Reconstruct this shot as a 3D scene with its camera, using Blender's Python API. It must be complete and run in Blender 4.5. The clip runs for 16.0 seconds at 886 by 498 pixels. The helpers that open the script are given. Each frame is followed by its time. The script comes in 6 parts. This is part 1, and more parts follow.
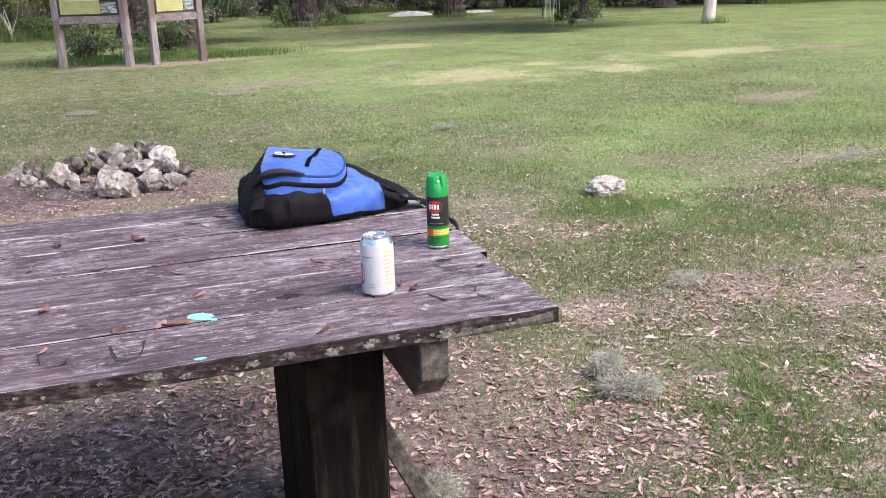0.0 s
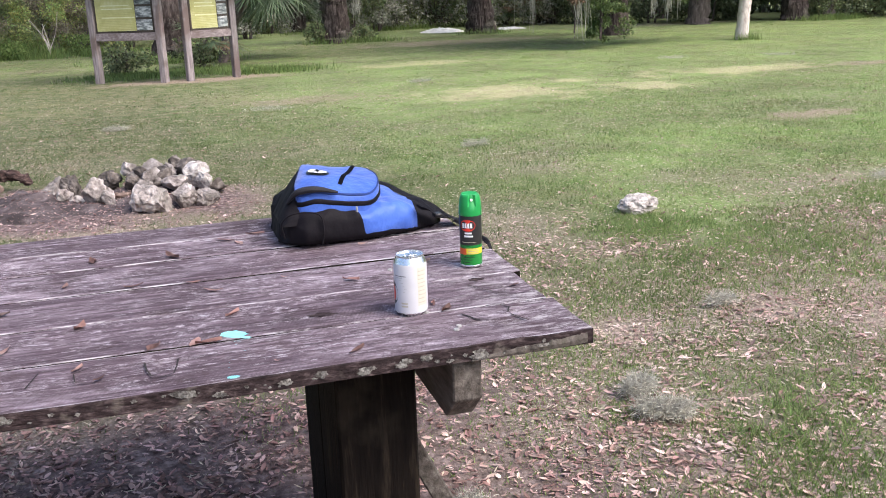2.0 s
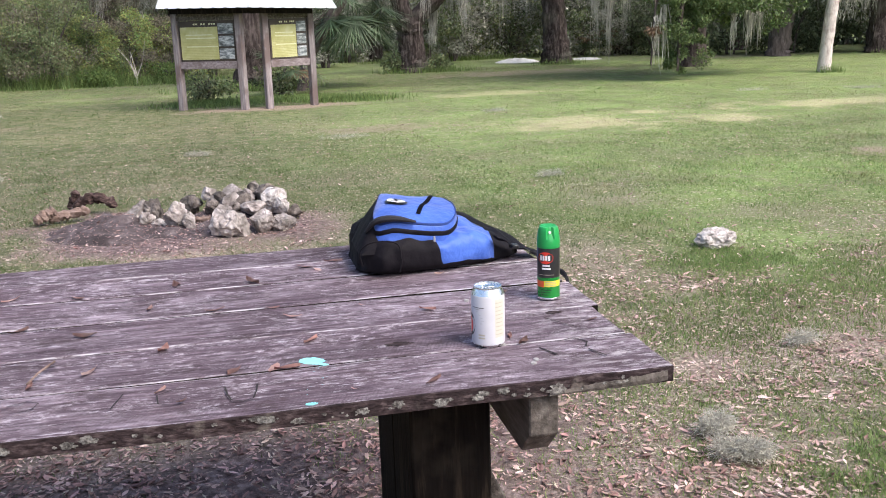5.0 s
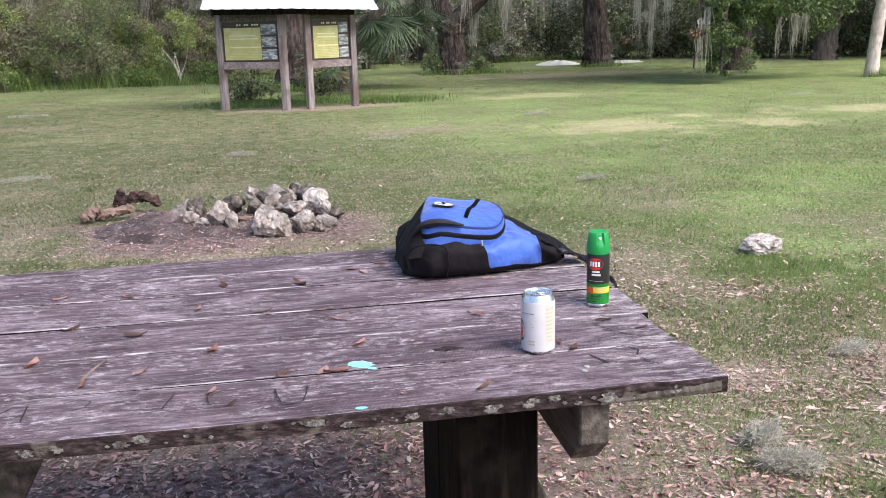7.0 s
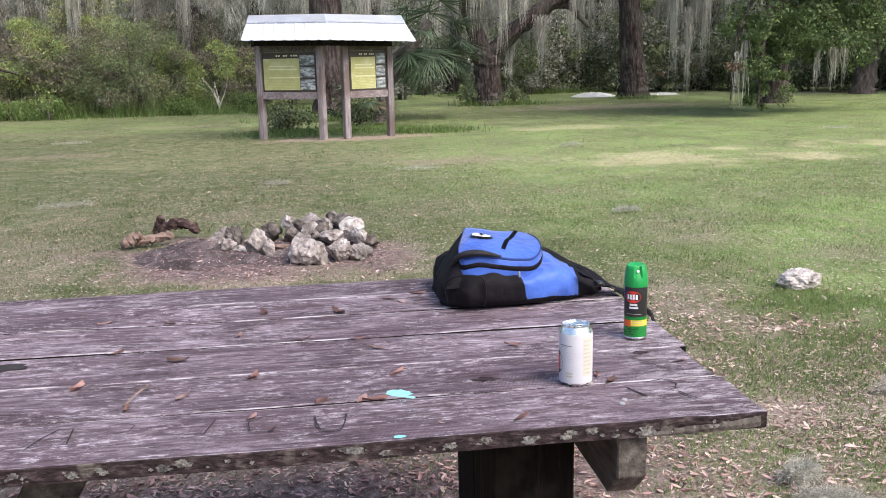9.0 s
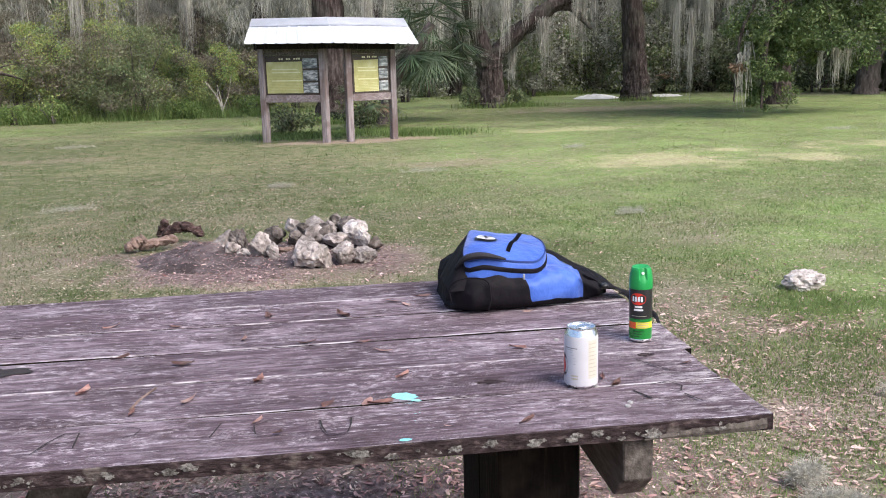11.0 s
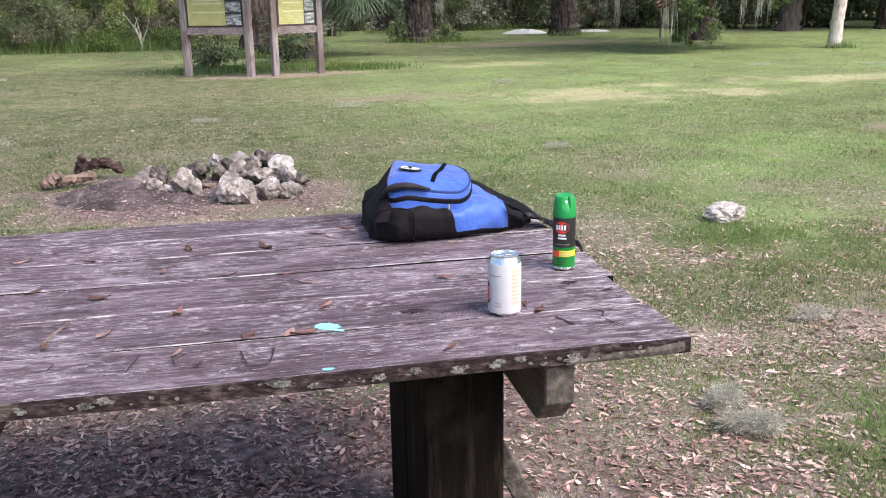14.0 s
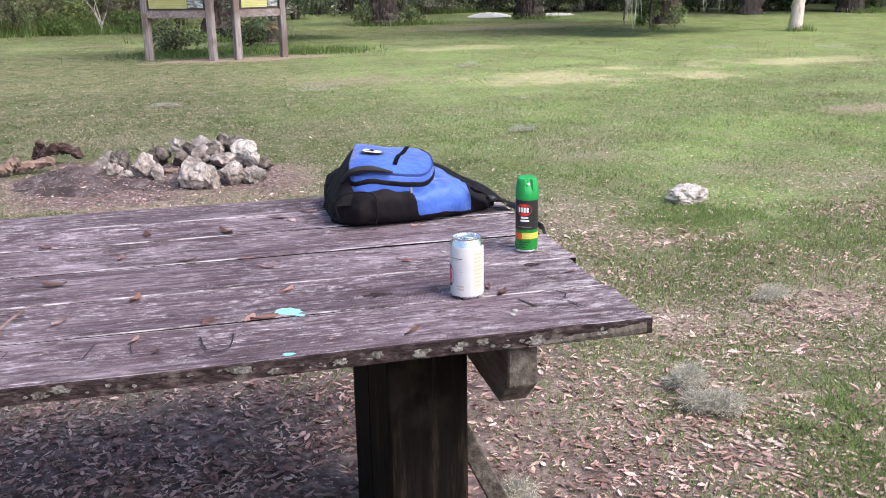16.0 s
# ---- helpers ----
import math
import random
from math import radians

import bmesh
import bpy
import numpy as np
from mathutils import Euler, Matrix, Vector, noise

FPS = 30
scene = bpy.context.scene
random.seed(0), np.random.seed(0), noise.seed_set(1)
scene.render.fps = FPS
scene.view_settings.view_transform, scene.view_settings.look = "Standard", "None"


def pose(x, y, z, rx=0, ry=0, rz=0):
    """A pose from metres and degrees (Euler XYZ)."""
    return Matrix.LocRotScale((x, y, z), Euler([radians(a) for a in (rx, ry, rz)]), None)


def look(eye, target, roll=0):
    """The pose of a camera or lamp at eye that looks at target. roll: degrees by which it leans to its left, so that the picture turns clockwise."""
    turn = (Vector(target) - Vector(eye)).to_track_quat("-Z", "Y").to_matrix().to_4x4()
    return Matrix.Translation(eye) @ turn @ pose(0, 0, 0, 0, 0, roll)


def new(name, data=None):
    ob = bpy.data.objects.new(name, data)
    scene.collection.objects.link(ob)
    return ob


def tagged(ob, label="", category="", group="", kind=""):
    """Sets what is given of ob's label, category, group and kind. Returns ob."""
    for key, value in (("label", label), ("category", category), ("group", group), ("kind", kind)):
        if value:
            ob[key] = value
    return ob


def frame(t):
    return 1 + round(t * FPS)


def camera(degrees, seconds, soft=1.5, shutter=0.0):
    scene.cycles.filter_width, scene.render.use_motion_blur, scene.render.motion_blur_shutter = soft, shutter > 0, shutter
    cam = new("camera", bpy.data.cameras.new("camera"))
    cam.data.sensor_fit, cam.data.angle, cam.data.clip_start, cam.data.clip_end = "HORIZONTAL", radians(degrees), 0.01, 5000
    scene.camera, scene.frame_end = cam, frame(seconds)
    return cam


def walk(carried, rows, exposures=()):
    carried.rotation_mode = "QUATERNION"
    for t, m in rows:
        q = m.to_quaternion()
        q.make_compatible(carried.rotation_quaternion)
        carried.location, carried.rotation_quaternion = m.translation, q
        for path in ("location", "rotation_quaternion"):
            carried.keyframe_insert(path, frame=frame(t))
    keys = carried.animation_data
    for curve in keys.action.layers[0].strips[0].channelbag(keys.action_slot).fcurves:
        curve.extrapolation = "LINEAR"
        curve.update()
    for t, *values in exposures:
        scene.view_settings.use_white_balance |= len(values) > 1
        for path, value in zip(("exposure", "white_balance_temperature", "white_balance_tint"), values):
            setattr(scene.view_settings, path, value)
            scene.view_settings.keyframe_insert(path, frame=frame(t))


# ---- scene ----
cam = camera(50.6, 16.0, soft=1.0)
PATH = [
    (0, (-0.725, -1.525, 1.39), (-0.125, 0.293, 0.811), -1.9),
    (0.5, (-0.725, -1.524, 1.39), (-0.133, 0.3, 0.82), -1.9),
    (1, (-0.724, -1.521, 1.391), (-0.144, 0.309, 0.831), -1.9),
    (1.5, (-0.725, -1.519, 1.392), (-0.162, 0.319, 0.839), -2.0),
    (2, (-0.729, -1.513, 1.395), (-0.185, 0.333, 0.85), -2.0),
    (2.5, (-0.73, -1.516, 1.4), (-0.205, 0.341, 0.873), -2.0),
    (3, (-0.729, -1.513, 1.397), (-0.222, 0.355, 0.89), -2.1),
    (3.5, (-0.73, -1.515, 1.4), (-0.25, 0.362, 0.902), -2.3),
    (4, (-0.732, -1.516, 1.401), (-0.279, 0.369, 0.91), -2.3),
    (6.5, (-0.766, -1.487, 1.4), (-0.419, 0.424, 0.923), -1.4),
    (7, (-0.768, -1.487, 1.404), (-0.439, 0.428, 0.928), -1.6),
    (7.5, (-0.767, -1.49, 1.405), (-0.46, 0.432, 0.944), -1.7),
    (8, (-0.777, -1.497, 1.41), (-0.49, 0.432, 0.966), -1.7),
    (8.5, (-0.782, -1.502, 1.412), (-0.511, 0.433, 0.984), -1.9),
    (9, (-0.783, -1.505, 1.411), (-0.52, 0.434, 0.999), -1.3),
    (11.5, (-0.786, -1.503, 1.412), (-0.53, 0.438, 1.005), -1.6),
    (12, (-0.783, -1.502, 1.405), (-0.511, 0.434, 0.984), -1.6),
    (12.5, (-0.777, -1.5, 1.398), (-0.475, 0.425, 0.949), -1.7),
    (13, (-0.775, -1.498, 1.395), (-0.444, 0.414, 0.91), -1.5),
    (13.5, (-0.772, -1.496, 1.391), (-0.408, 0.402, 0.875), -1.4),
    (14, (-0.77, -1.49, 1.39), (-0.375, 0.395, 0.85), -1.0),
    (14.5, (-0.769, -1.485, 1.387), (-0.35, 0.39, 0.832), -0.7),
    (15, (-0.767, -1.483, 1.386), (-0.334, 0.386, 0.821), -0.6),
    (15.5, (-0.762, -1.482, 1.385), (-0.317, 0.382, 0.814), -0.7),
    (16, (-0.758, -1.482, 1.384), (-0.297, 0.378, 0.811), -0.9),
]
walk(cam, [(t, look(e, g, r)) for t, e, g, r in PATH], exposures=((0.0, 0.98, 6450.0, 11.5), (3.0, 0.97, 6450.0, 11.5), (7.0, 0.93, 6450.0, 11.5), (9.0, 0.9, 6450.0, 11.5), (11.5, 0.9, 6450.0, 11.5), (13.0, 0.94, 6450.0, 11.5), (15.0, 1.0, 6450.0, 11.5), (16.0, 1.0, 6450.0, 11.5)))

# ---- light ----
world = bpy.data.worlds.new("sky")
scene.world = world
world.use_nodes = True
wn = world.node_tree.nodes
sky = wn.new("ShaderNodeTexSky")
sky.sky_type = "NISHITA"
sky.sun_disc = False
sky.sun_elevation = radians(49)
sky.sun_rotation = radians(140)
sky.dust_density = 3.0
wn["Background"].inputs["Strength"].default_value = 0.15
world.node_tree.links.new(sky.outputs[0], wn["Background"].inputs["Color"])
sun = new("sun", bpy.data.lights.new("sun", "SUN"))
sun.data.energy = 2.0
sun.data.angle = radians(36)
sun.data.color = (1.0, 0.95, 0.88)
sun.matrix_world = look((6, -8, 11.5), (0, 0, 0))


# ---- helpers ----
def finish(me, mat, smooth):
    me.materials.append(mat)
    if smooth:
        me.polygons.foreach_set("use_smooth", [True] * len(me.polygons))
        me.set_sharp_from_angle(angle=radians(42))
    me.update()
    return me


def part(name, bm, mat, parent=None, label="", smooth=True):
    """Links a bmesh as one mesh object, under its thing if one is given."""
    me = bpy.data.meshes.new(name)
    bm.to_mesh(me)
    bm.free()
    ob = new(name, finish(me, mat, smooth))
    if parent is not None:
        ob.parent = parent
    if label:
        ob["label"] = label
    return ob


def raw(name, co, faces, mat, parent=None, smooth=False):
    """One mesh object from arrays of places and of faces with equal corner counts."""
    co, faces = np.asarray(co, np.float32), np.asarray(faces, np.int32)
    k = faces.shape[1]
    me = bpy.data.meshes.new(name)
    me.vertices.add(len(co))
    me.vertices.foreach_set("co", co.ravel())
    me.loops.add(faces.size)
    me.loops.foreach_set("vertex_index", faces.ravel())
    me.polygons.add(len(faces))
    me.polygons.foreach_set("loop_start", np.arange(0, faces.size, k, dtype=np.int32))
    me.polygons.foreach_set("loop_total", np.full(len(faces), k, np.int32))
    me.update(calc_edges=True)
    me.validate()
    ob = new(name, finish(me, mat, smooth))
    if parent is not None:
        ob.parent = parent
    return ob


def thing(name, m, label, category, group="", kind=""):
    ob = new(name)
    ob.matrix_world = m
    ob.empty_display_size = 0.1
    return tagged(ob, label, category, group, kind)


def box(x0, x1, y0, y1, z0, z1, bevel=0.004, seg=1):
    bm = bmesh.new()
    bmesh.ops.create_cube(bm, size=1, matrix=Matrix.Translation(((x0 + x1) / 2, (y0 + y1) / 2, (z0 + z1) / 2))
                          @ Matrix.Diagonal((x1 - x0, y1 - y0, z1 - z0, 1)))
    if bevel:
        bmesh.ops.bevel(bm, geom=bm.edges[:], offset=bevel, segments=seg, affect="EDGES", profile=0.6)
    return bm


def beam(a, b, w, d, bevel=0.004, side=(0, 0, 1)):
    """A bar of section w x d from a to b."""
    a, b = Vector(a), Vector(b)
    z = (b - a).normalized()
    x = Vector(side).cross(z)
    if x.length < 1e-3:
        x = Vector((1, 0, 0))
    x.normalize()
    y = z.cross(x)
    rot = Matrix((x, y, z)).transposed().to_4x4()
    bm = box(-w / 2, w / 2, -d / 2, d / 2, 0, (b - a).length, bevel)
    bm.transform(Matrix.Translation(a) @ rot)
    return bm


def lathe(profile, n=40, a0=0.0, a1=2 * math.pi, cap=False):
    bm = bmesh.new()
    full = abs(a1 - a0 - 2 * math.pi) < 1e-6
    rings = []
    for r, z in profile:
        rings.append([bm.verts.new((r * math.cos(a0 + (a1 - a0) * i / n), r * math.sin(a0 + (a1 - a0) * i / n), z))
                      for i in range(n if full else n + 1)])
    for p, q in zip(rings, rings[1:]):
        m = len(p)
        for i in range(m if full else m - 1):
            bm.faces.new((p[i], p[(i + 1) % m], q[(i + 1) % m], q[i]))
    if cap:
        bm.faces.new(rings[0][::-1])
        bm.faces.new(rings[-1])
    return bm


def tube(points, radii, n=10, rough=0.0, seed=0):
    """A tapered limb through points."""
    bm = bmesh.new()
    pts = [Vector(p) for p in points]
    rings = []
    for i, p in enumerate(pts):
        d = (pts[min(i + 1, len(pts) - 1)] - pts[max(i - 1, 0)]).normalized()
        x = d.cross(Vector((0.31, 0.95, 0.05))).normalized()
        y = d.cross(x)
        ring = []
        for k in range(n):
            a = 2 * math.pi * k / n
            v = x * math.cos(a) + y * math.sin(a)
            q = p + v * radii[i]
            if rough:
                q += v * radii[i] * rough * noise.noise(Vector((math.cos(a) * 2.2 + seed, math.sin(a) * 2.2, i * 0.7)))
            ring.append(bm.verts.new(q))
        rings.append(ring)
    for p, q in zip(rings, rings[1:]):
        for k in range(n):
            bm.faces.new((p[k], p[(k + 1) % n], q[(k + 1) % n], q[k]))
    bm.faces.new(rings[0][::-1])
    bm.faces.new(rings[-1])
    return bm


def bend(points, n):
    """n places along a smooth line through points (Catmull-Rom)."""
    p = [Vector(q) for q in points]
    p = [2 * p[0] - p[1]] + p + [2 * p[-1] - p[-2]]
    out = []
    for i in range(n):
        u = i / (n - 1) * (len(p) - 3)
        k = min(int(u), len(p) - 4)
        t = u - k
        a, b, c, d = p[k:k + 4]
        out.append(0.5 * (2 * b + (c - a) * t + (2 * a - 5 * b + 4 * c - d) * t * t + (3 * b - a - 3 * c + d) * t ** 3))
    return out


def merge(*bms):
    out = bmesh.new()
    for b in bms:
        me = bpy.data.meshes.new("tmp")
        b.to_mesh(me)
        b.free()
        out.from_mesh(me)
        bpy.data.meshes.remove(me)
    return out


def smooth01(a, b, v):
    t = np.clip((v - a) / (b - a), 0, 1)
    return t * t * (3 - 2 * t)


def vnoise(x, y, scale, seed=0):
    """Smooth value noise from 0 to 1 on arrays."""
    x, y = np.asarray(x) / scale + 17.3 * seed, np.asarray(y) / scale - 9.1 * seed
    xi, yi = np.floor(x), np.floor(y)
    u, v = x - xi, y - yi
    u, v = u * u * (3 - 2 * u), v * v * (3 - 2 * v)

    def r(a, b):
        s = np.sin(a * 127.1 + b * 311.7 + seed * 74.7) * 43758.5453
        return s - np.floor(s)
    return (r(xi, yi) * (1 - u) + r(xi + 1, yi) * u) * (1 - v) + (r(xi, yi + 1) * (1 - u) + r(xi + 1, yi + 1) * u) * v


# ---- materials ----
def material(name, ramp, scale=5.0, stretch=(1, 1, 1), detail=6.0, rough=0.8, rough_var=0.1, metal=0.0, bump=0.2, bump_scale=60.0,
             stain=None, stain_scale=1.0, stain_at=(0.5, 0.65), rand=0.0, island=0.0, hue=0.0, trans=0.0, spec=0.5, sheen=0.0, bump_dist=0.01, fleck=None, fleck_scale=3.0, fleck_at=(0.6, 0.7), sunlit_green=None):
    """A surface: ramp of colours over noise, a second larger stain, fine relief, and chance from piece to piece."""
    m = bpy.data.materials.new(name)
    m.use_nodes = True
    nt = m.node_tree
    N, L = nt.nodes, nt.links
    bsdf = N["Principled BSDF"]
    tc = N.new("ShaderNodeTexCoord")
    info = N.new("ShaderNodeObjectInfo")
    add = N.new("ShaderNodeVectorMath")
    add.operation = "MULTIPLY_ADD"
    comb = N.new("ShaderNodeCombineXYZ")
    for i in range(3):
        L.new(info.outputs["Random"], comb.inputs[i])
    L.new(comb.outputs[0], add.inputs[0])
    add.inputs[1].default_value = (13.0, 7.0, 5.0) if rand else (0, 0, 0)
    L.new(tc.outputs["Object"], add.inputs[2])
    mp = N.new("ShaderNodeMapping")
    mp.inputs["Scale"].default_value = stretch
    L.new(add.outputs[0], mp.inputs["Vector"])
    n1 = N.new("ShaderNodeTexNoise")
    n1.inputs["Scale"].default_value = scale
    n1.inputs["Detail"].default_value = detail
    n1.inputs["Roughness"].default_value = 0.62
    L.new(mp.outputs[0], n1.inputs["Vector"])
    cr = N.new("ShaderNodeValToRGB")
    cr.color_ramp.elements[0].position, cr.color_ramp.elements[0].color = ramp[0][0], (*ramp[0][1], 1)
    cr.color_ramp.elements[1].position, cr.color_ramp.elements[1].color = ramp[-1][0], (*ramp[-1][1], 1)
    for p, c in ramp[1:-1]:
        cr.color_ramp.elements.new(p).color = (*c, 1)
    L.new(n1.outputs["Fac"], cr.inputs[0])
    col = cr.outputs[0]
    if sunlit_green:
        c2 = N.new("ShaderNodeValToRGB")
        c2.color_ramp.elements[0].position, c2.color_ramp.elements[0].color = sunlit_green[0][0], (*sunlit_green[0][1], 1)
        c2.color_ramp.elements[1].position, c2.color_ramp.elements[1].color = sunlit_green[-1][0], (*sunlit_green[-1][1], 1)
        L.new(n1.outputs["Fac"], c2.inputs[0])
        at = N.new("ShaderNodeAttribute")
        at.attribute_name = "sunlit_green"
        ml = N.new("ShaderNodeMix")
        ml.data_type = "RGBA"
        L.new(at.outputs["Fac"], ml.inputs["Factor"])
        L.new(col, ml.inputs[6])
        L.new(c2.outputs[0], ml.inputs[7])
        col = ml.outputs[2]
    if stain:
        n2 = N.new("ShaderNodeTexNoise")
        n2.inputs["Scale"].default_value = stain_scale
        n2.inputs["Detail"].default_value = 5
        L.new(add.outputs[0], n2.inputs["Vector"])
        r2 = N.new("ShaderNodeMapRange")
        r2.inputs["From Min"].default_value, r2.inputs["From Max"].default_value = stain_at
        L.new(n2.outputs["Fac"], r2.inputs["Value"])
        mx = N.new("ShaderNodeMix")
        mx.data_type = "RGBA"
        L.new(r2.outputs[0], mx.inputs["Factor"])
        L.new(col, mx.inputs[6])
        mx.inputs[7].default_value = (*stain, 1)
        col = mx.outputs[2]
    if fleck:
        n3 = N.new("ShaderNodeTexNoise")
        n3.inputs["Scale"].default_value = fleck_scale
        n3.inputs["Detail"].default_value = 8
        n3.inputs["Roughness"].default_value = 0.7
        L.new(mp.outputs[0], n3.inputs["Vector"])
        r3 = N.new("ShaderNodeMapRange")
        r3.inputs["From Min"].default_value, r3.inputs["From Max"].default_value = fleck_at
        L.new(n3.outputs["Fac"], r3.inputs["Value"])
        mf = N.new("ShaderNodeMix")
        mf.data_type = "RGBA"
        L.new(r3.outputs[0], mf.inputs["Factor"])
        L.new(col, mf.inputs[6])
        mf.inputs[7].default_value = (*fleck, 1)
        col = mf.outputs[2]
    if rand or island:
        hsv = N.new("ShaderNodeHueSaturation")
        src = info.outputs["Random"]
        if island:
            src = N.new("ShaderNodeNewGeometry").outputs["Random Per Island"]
        amount = island or rand
        mr = N.new("ShaderNodeMapRange")
        mr.inputs["To Min"].default_value, mr.inputs["To Max"].default_value = 1 - amount, 1 + amount
        L.new(src, mr.inputs["Value"])
        L.new(mr.outputs[0], hsv.inputs["Value"])
        if hue:
            wob = N.new("ShaderNodeMath")
            wob.operation = "MULTIPLY"
            wob.inputs[1].default_value = 7.31
            L.new(src, wob.inputs[0])
            fr = N.new("ShaderNodeMath")
            fr.operation = "FRACT"
            L.new(wob.outputs[0], fr.inputs[0])
            mh = N.new("ShaderNodeMapRange")
            mh.inputs["To Min"].default_value, mh.inputs["To Max"].default_value = 0.5 - hue, 0.5 + hue
            L.new(fr.outputs[0], mh.inputs["Value"])
            L.new(mh.outputs[0], hsv.inputs["Hue"])
        L.new(col, hsv.inputs["Color"])
        col = hsv.outputs[0]
    L.new(col, bsdf.inputs["Base Color"])
    rr = N.new("ShaderNodeMapRange")
    rr.inputs["To Min"].default_value, rr.inputs["To Max"].default_value = max(0, rough - rough_var), min(1, rough + rough_var)
    L.new(n1.outputs["Fac"], rr.inputs["Value"])
    L.new(rr.outputs[0], bsdf.inputs["Roughness"])
    bsdf.inputs["Metallic"].default_value = metal
    bsdf.inputs["Specular IOR Level"].default_value = spec
    if sheen:
        bsdf.inputs["Sheen Weight"].default_value = sheen
    if bump:
        nb = N.new("ShaderNodeTexNoise")
        nb.inputs["Scale"].default_value = bump_scale
        nb.inputs["Detail"].default_value = 4
        L.new(mp.outputs[0], nb.inputs["Vector"])
        b = N.new("ShaderNodeBump")
        b.inputs["Strength"].default_value = bump
        b.inputs["Distance"].default_value = bump_dist
        L.new(nb.outputs["Fac"], b.inputs["Height"])
        L.new(b.outputs[0], bsdf.inputs["Normal"])
    if trans:
        tr = N.new("ShaderNodeBsdfTranslucent")
        L.new(col, tr.inputs["Color"])
        ms = N.new("ShaderNodeMixShader")
        ms.inputs[0].default_value = trans
        L.new(bsdf.outputs[0], ms.inputs[1])
        L.new(tr.outputs[0], ms.inputs[2])
        L.new(ms.outputs[0], N["Material Output"].inputs["Surface"])
    return m


def board_material():
    """Grey weathered boards: fine grain, pale bleached haze, dark damp stains, saw marks, white worn edges."""
    m = bpy.data.materials.new("weathered_boards")
    m.use_nodes = True
    N, L = m.node_tree.nodes, m.node_tree.links
    bsdf = N["Principled BSDF"]
    tc, info = N.new("ShaderNodeTexCoord"), N.new("ShaderNodeObjectInfo")
    off = N.new("ShaderNodeVectorMath")
    off.operation = "MULTIPLY_ADD"
    comb = N.new("ShaderNodeCombineXYZ")
    for i in range(3):
        L.new(info.outputs["Random"], comb.inputs[i])
    L.new(comb.outputs[0], off.inputs[0])
    off.inputs[1].default_value = (31, 17, 5)
    L.new(tc.outputs["Object"], off.inputs[2])

    def nz(sx, sy, detail=6, rough=0.6):
        mp = N.new("ShaderNodeMapping")
        mp.inputs["Scale"].default_value = (sx, sy, sy)
        L.new(off.outputs[0], mp.inputs["Vector"])
        n = N.new("ShaderNodeTexNoise")
        n.inputs["Scale"].default_value, n.inputs["Detail"].default_value, n.inputs["Roughness"].default_value = 1, detail, rough
        L.new(mp.outputs[0], n.inputs["Vector"])
        return n.outputs["Fac"]

    def step(v, lo, hi, top=1.0):
        r = N.new("ShaderNodeMapRange")
        r.inputs["From Min"].default_value, r.inputs["From Max"].default_value, r.inputs["To Max"].default_value = lo, hi, top
        L.new(v, r.inputs["Value"])
        return r.outputs[0]

    def mul(a, b):
        x = N.new("ShaderNodeMath")
        x.operation = "MULTIPLY"
        L.new(a, x.inputs[0])
        L.new(b, x.inputs[1])
        return x.outputs[0]

    def lay(col, fac, c):
        x = N.new("ShaderNodeMix")
        x.data_type = "RGBA"
        L.new(fac, x.inputs["Factor"])
        L.new(col, x.inputs[6])
        x.inputs[7].default_value = (*c, 1)
        return x.outputs[2]
    grain = nz(6, 90, 10, 0.78)
    cr = N.new("ShaderNodeValToRGB")
    e = cr.color_ramp.elements
    e[0].position, e[0].color = 0.3, (0.025, 0.017, 0.021, 1)
    e[1].position, e[1].color = 0.7, (0.345, 0.268, 0.312, 1)
    e.new(0.42).color = (0.074, 0.05, 0.061, 1)
    e.new(0.55).color = (0.152, 0.111, 0.134, 1)
    L.new(grain, cr.inputs[0])
    col = cr.outputs[0]
    # dark damp patches, then bleached fibres in broad and in small patches
    col = lay(col, step(nz(3.2, 9, 8, 0.7), 0.52, 0.66, 0.75), (0.05, 0.031, 0.036))
    col = lay(col, mul(step(nz(2.6, 7, 6, 0.65), 0.48, 0.64, 0.8), step(nz(14, 70, 9, 0.8), 0.44, 0.6)), (0.45, 0.375, 0.425))
    col = lay(col, step(nz(26, 50, 9, 0.8), 0.55, 0.66, 0.65), (0.04, 0.027, 0.032))
    col = lay(col, mul(step(nz(28, 60, 10, 0.85), 0.52, 0.6, 0.9), step(nz(2.4, 6, 6, 0.7), 0.48, 0.6)), (0.6, 0.52, 0.565))
    # crisp brown blotches and chalky scuffs
    col = lay(col, step(nz(8, 15, 10, 0.78), 0.54, 0.61, 0.7), (0.055, 0.036, 0.039))
    col = lay(col, step(nz(12, 30, 11, 0.82), 0.57, 0.63, 0.8), (0.55, 0.49, 0.53))
    # long thin cracks
    col = lay(col, step(nz(2.2, 110, 5, 0.65), 0.63, 0.67, 0.75), (0.018, 0.012, 0.014))
    col = lay(col, step(nz(3.2, 55, 4, 0.6), 0.645, 0.67, 0.6), (0.02, 0.013, 0.015))
    col = lay(col, step(nz(9, 120, 6, 0.7), 0.63, 0.66, 0.65), (0.62, 0.565, 0.6))
    saw = N.new("ShaderNodeTexWave")
    saw.inputs["Scale"].default_value, saw.inputs["Distortion"].default_value, saw.inputs["Detail"].default_value = 42, 3.5, 2
    mp = N.new("ShaderNodeMapping")
    mp.inputs["Rotation"].default_value = (0, 0, 0.35)
    L.new(off.outputs[0], mp.inputs["Vector"])
    L.new(mp.outputs[0], saw.inputs["Vector"])
    col = lay(col, mul(step(saw.outputs["Fac"], 0.6, 1.0), step(nz(1.6, 6, 3), 0.52, 0.64, 0.36)), (0.05, 0.036, 0.042))
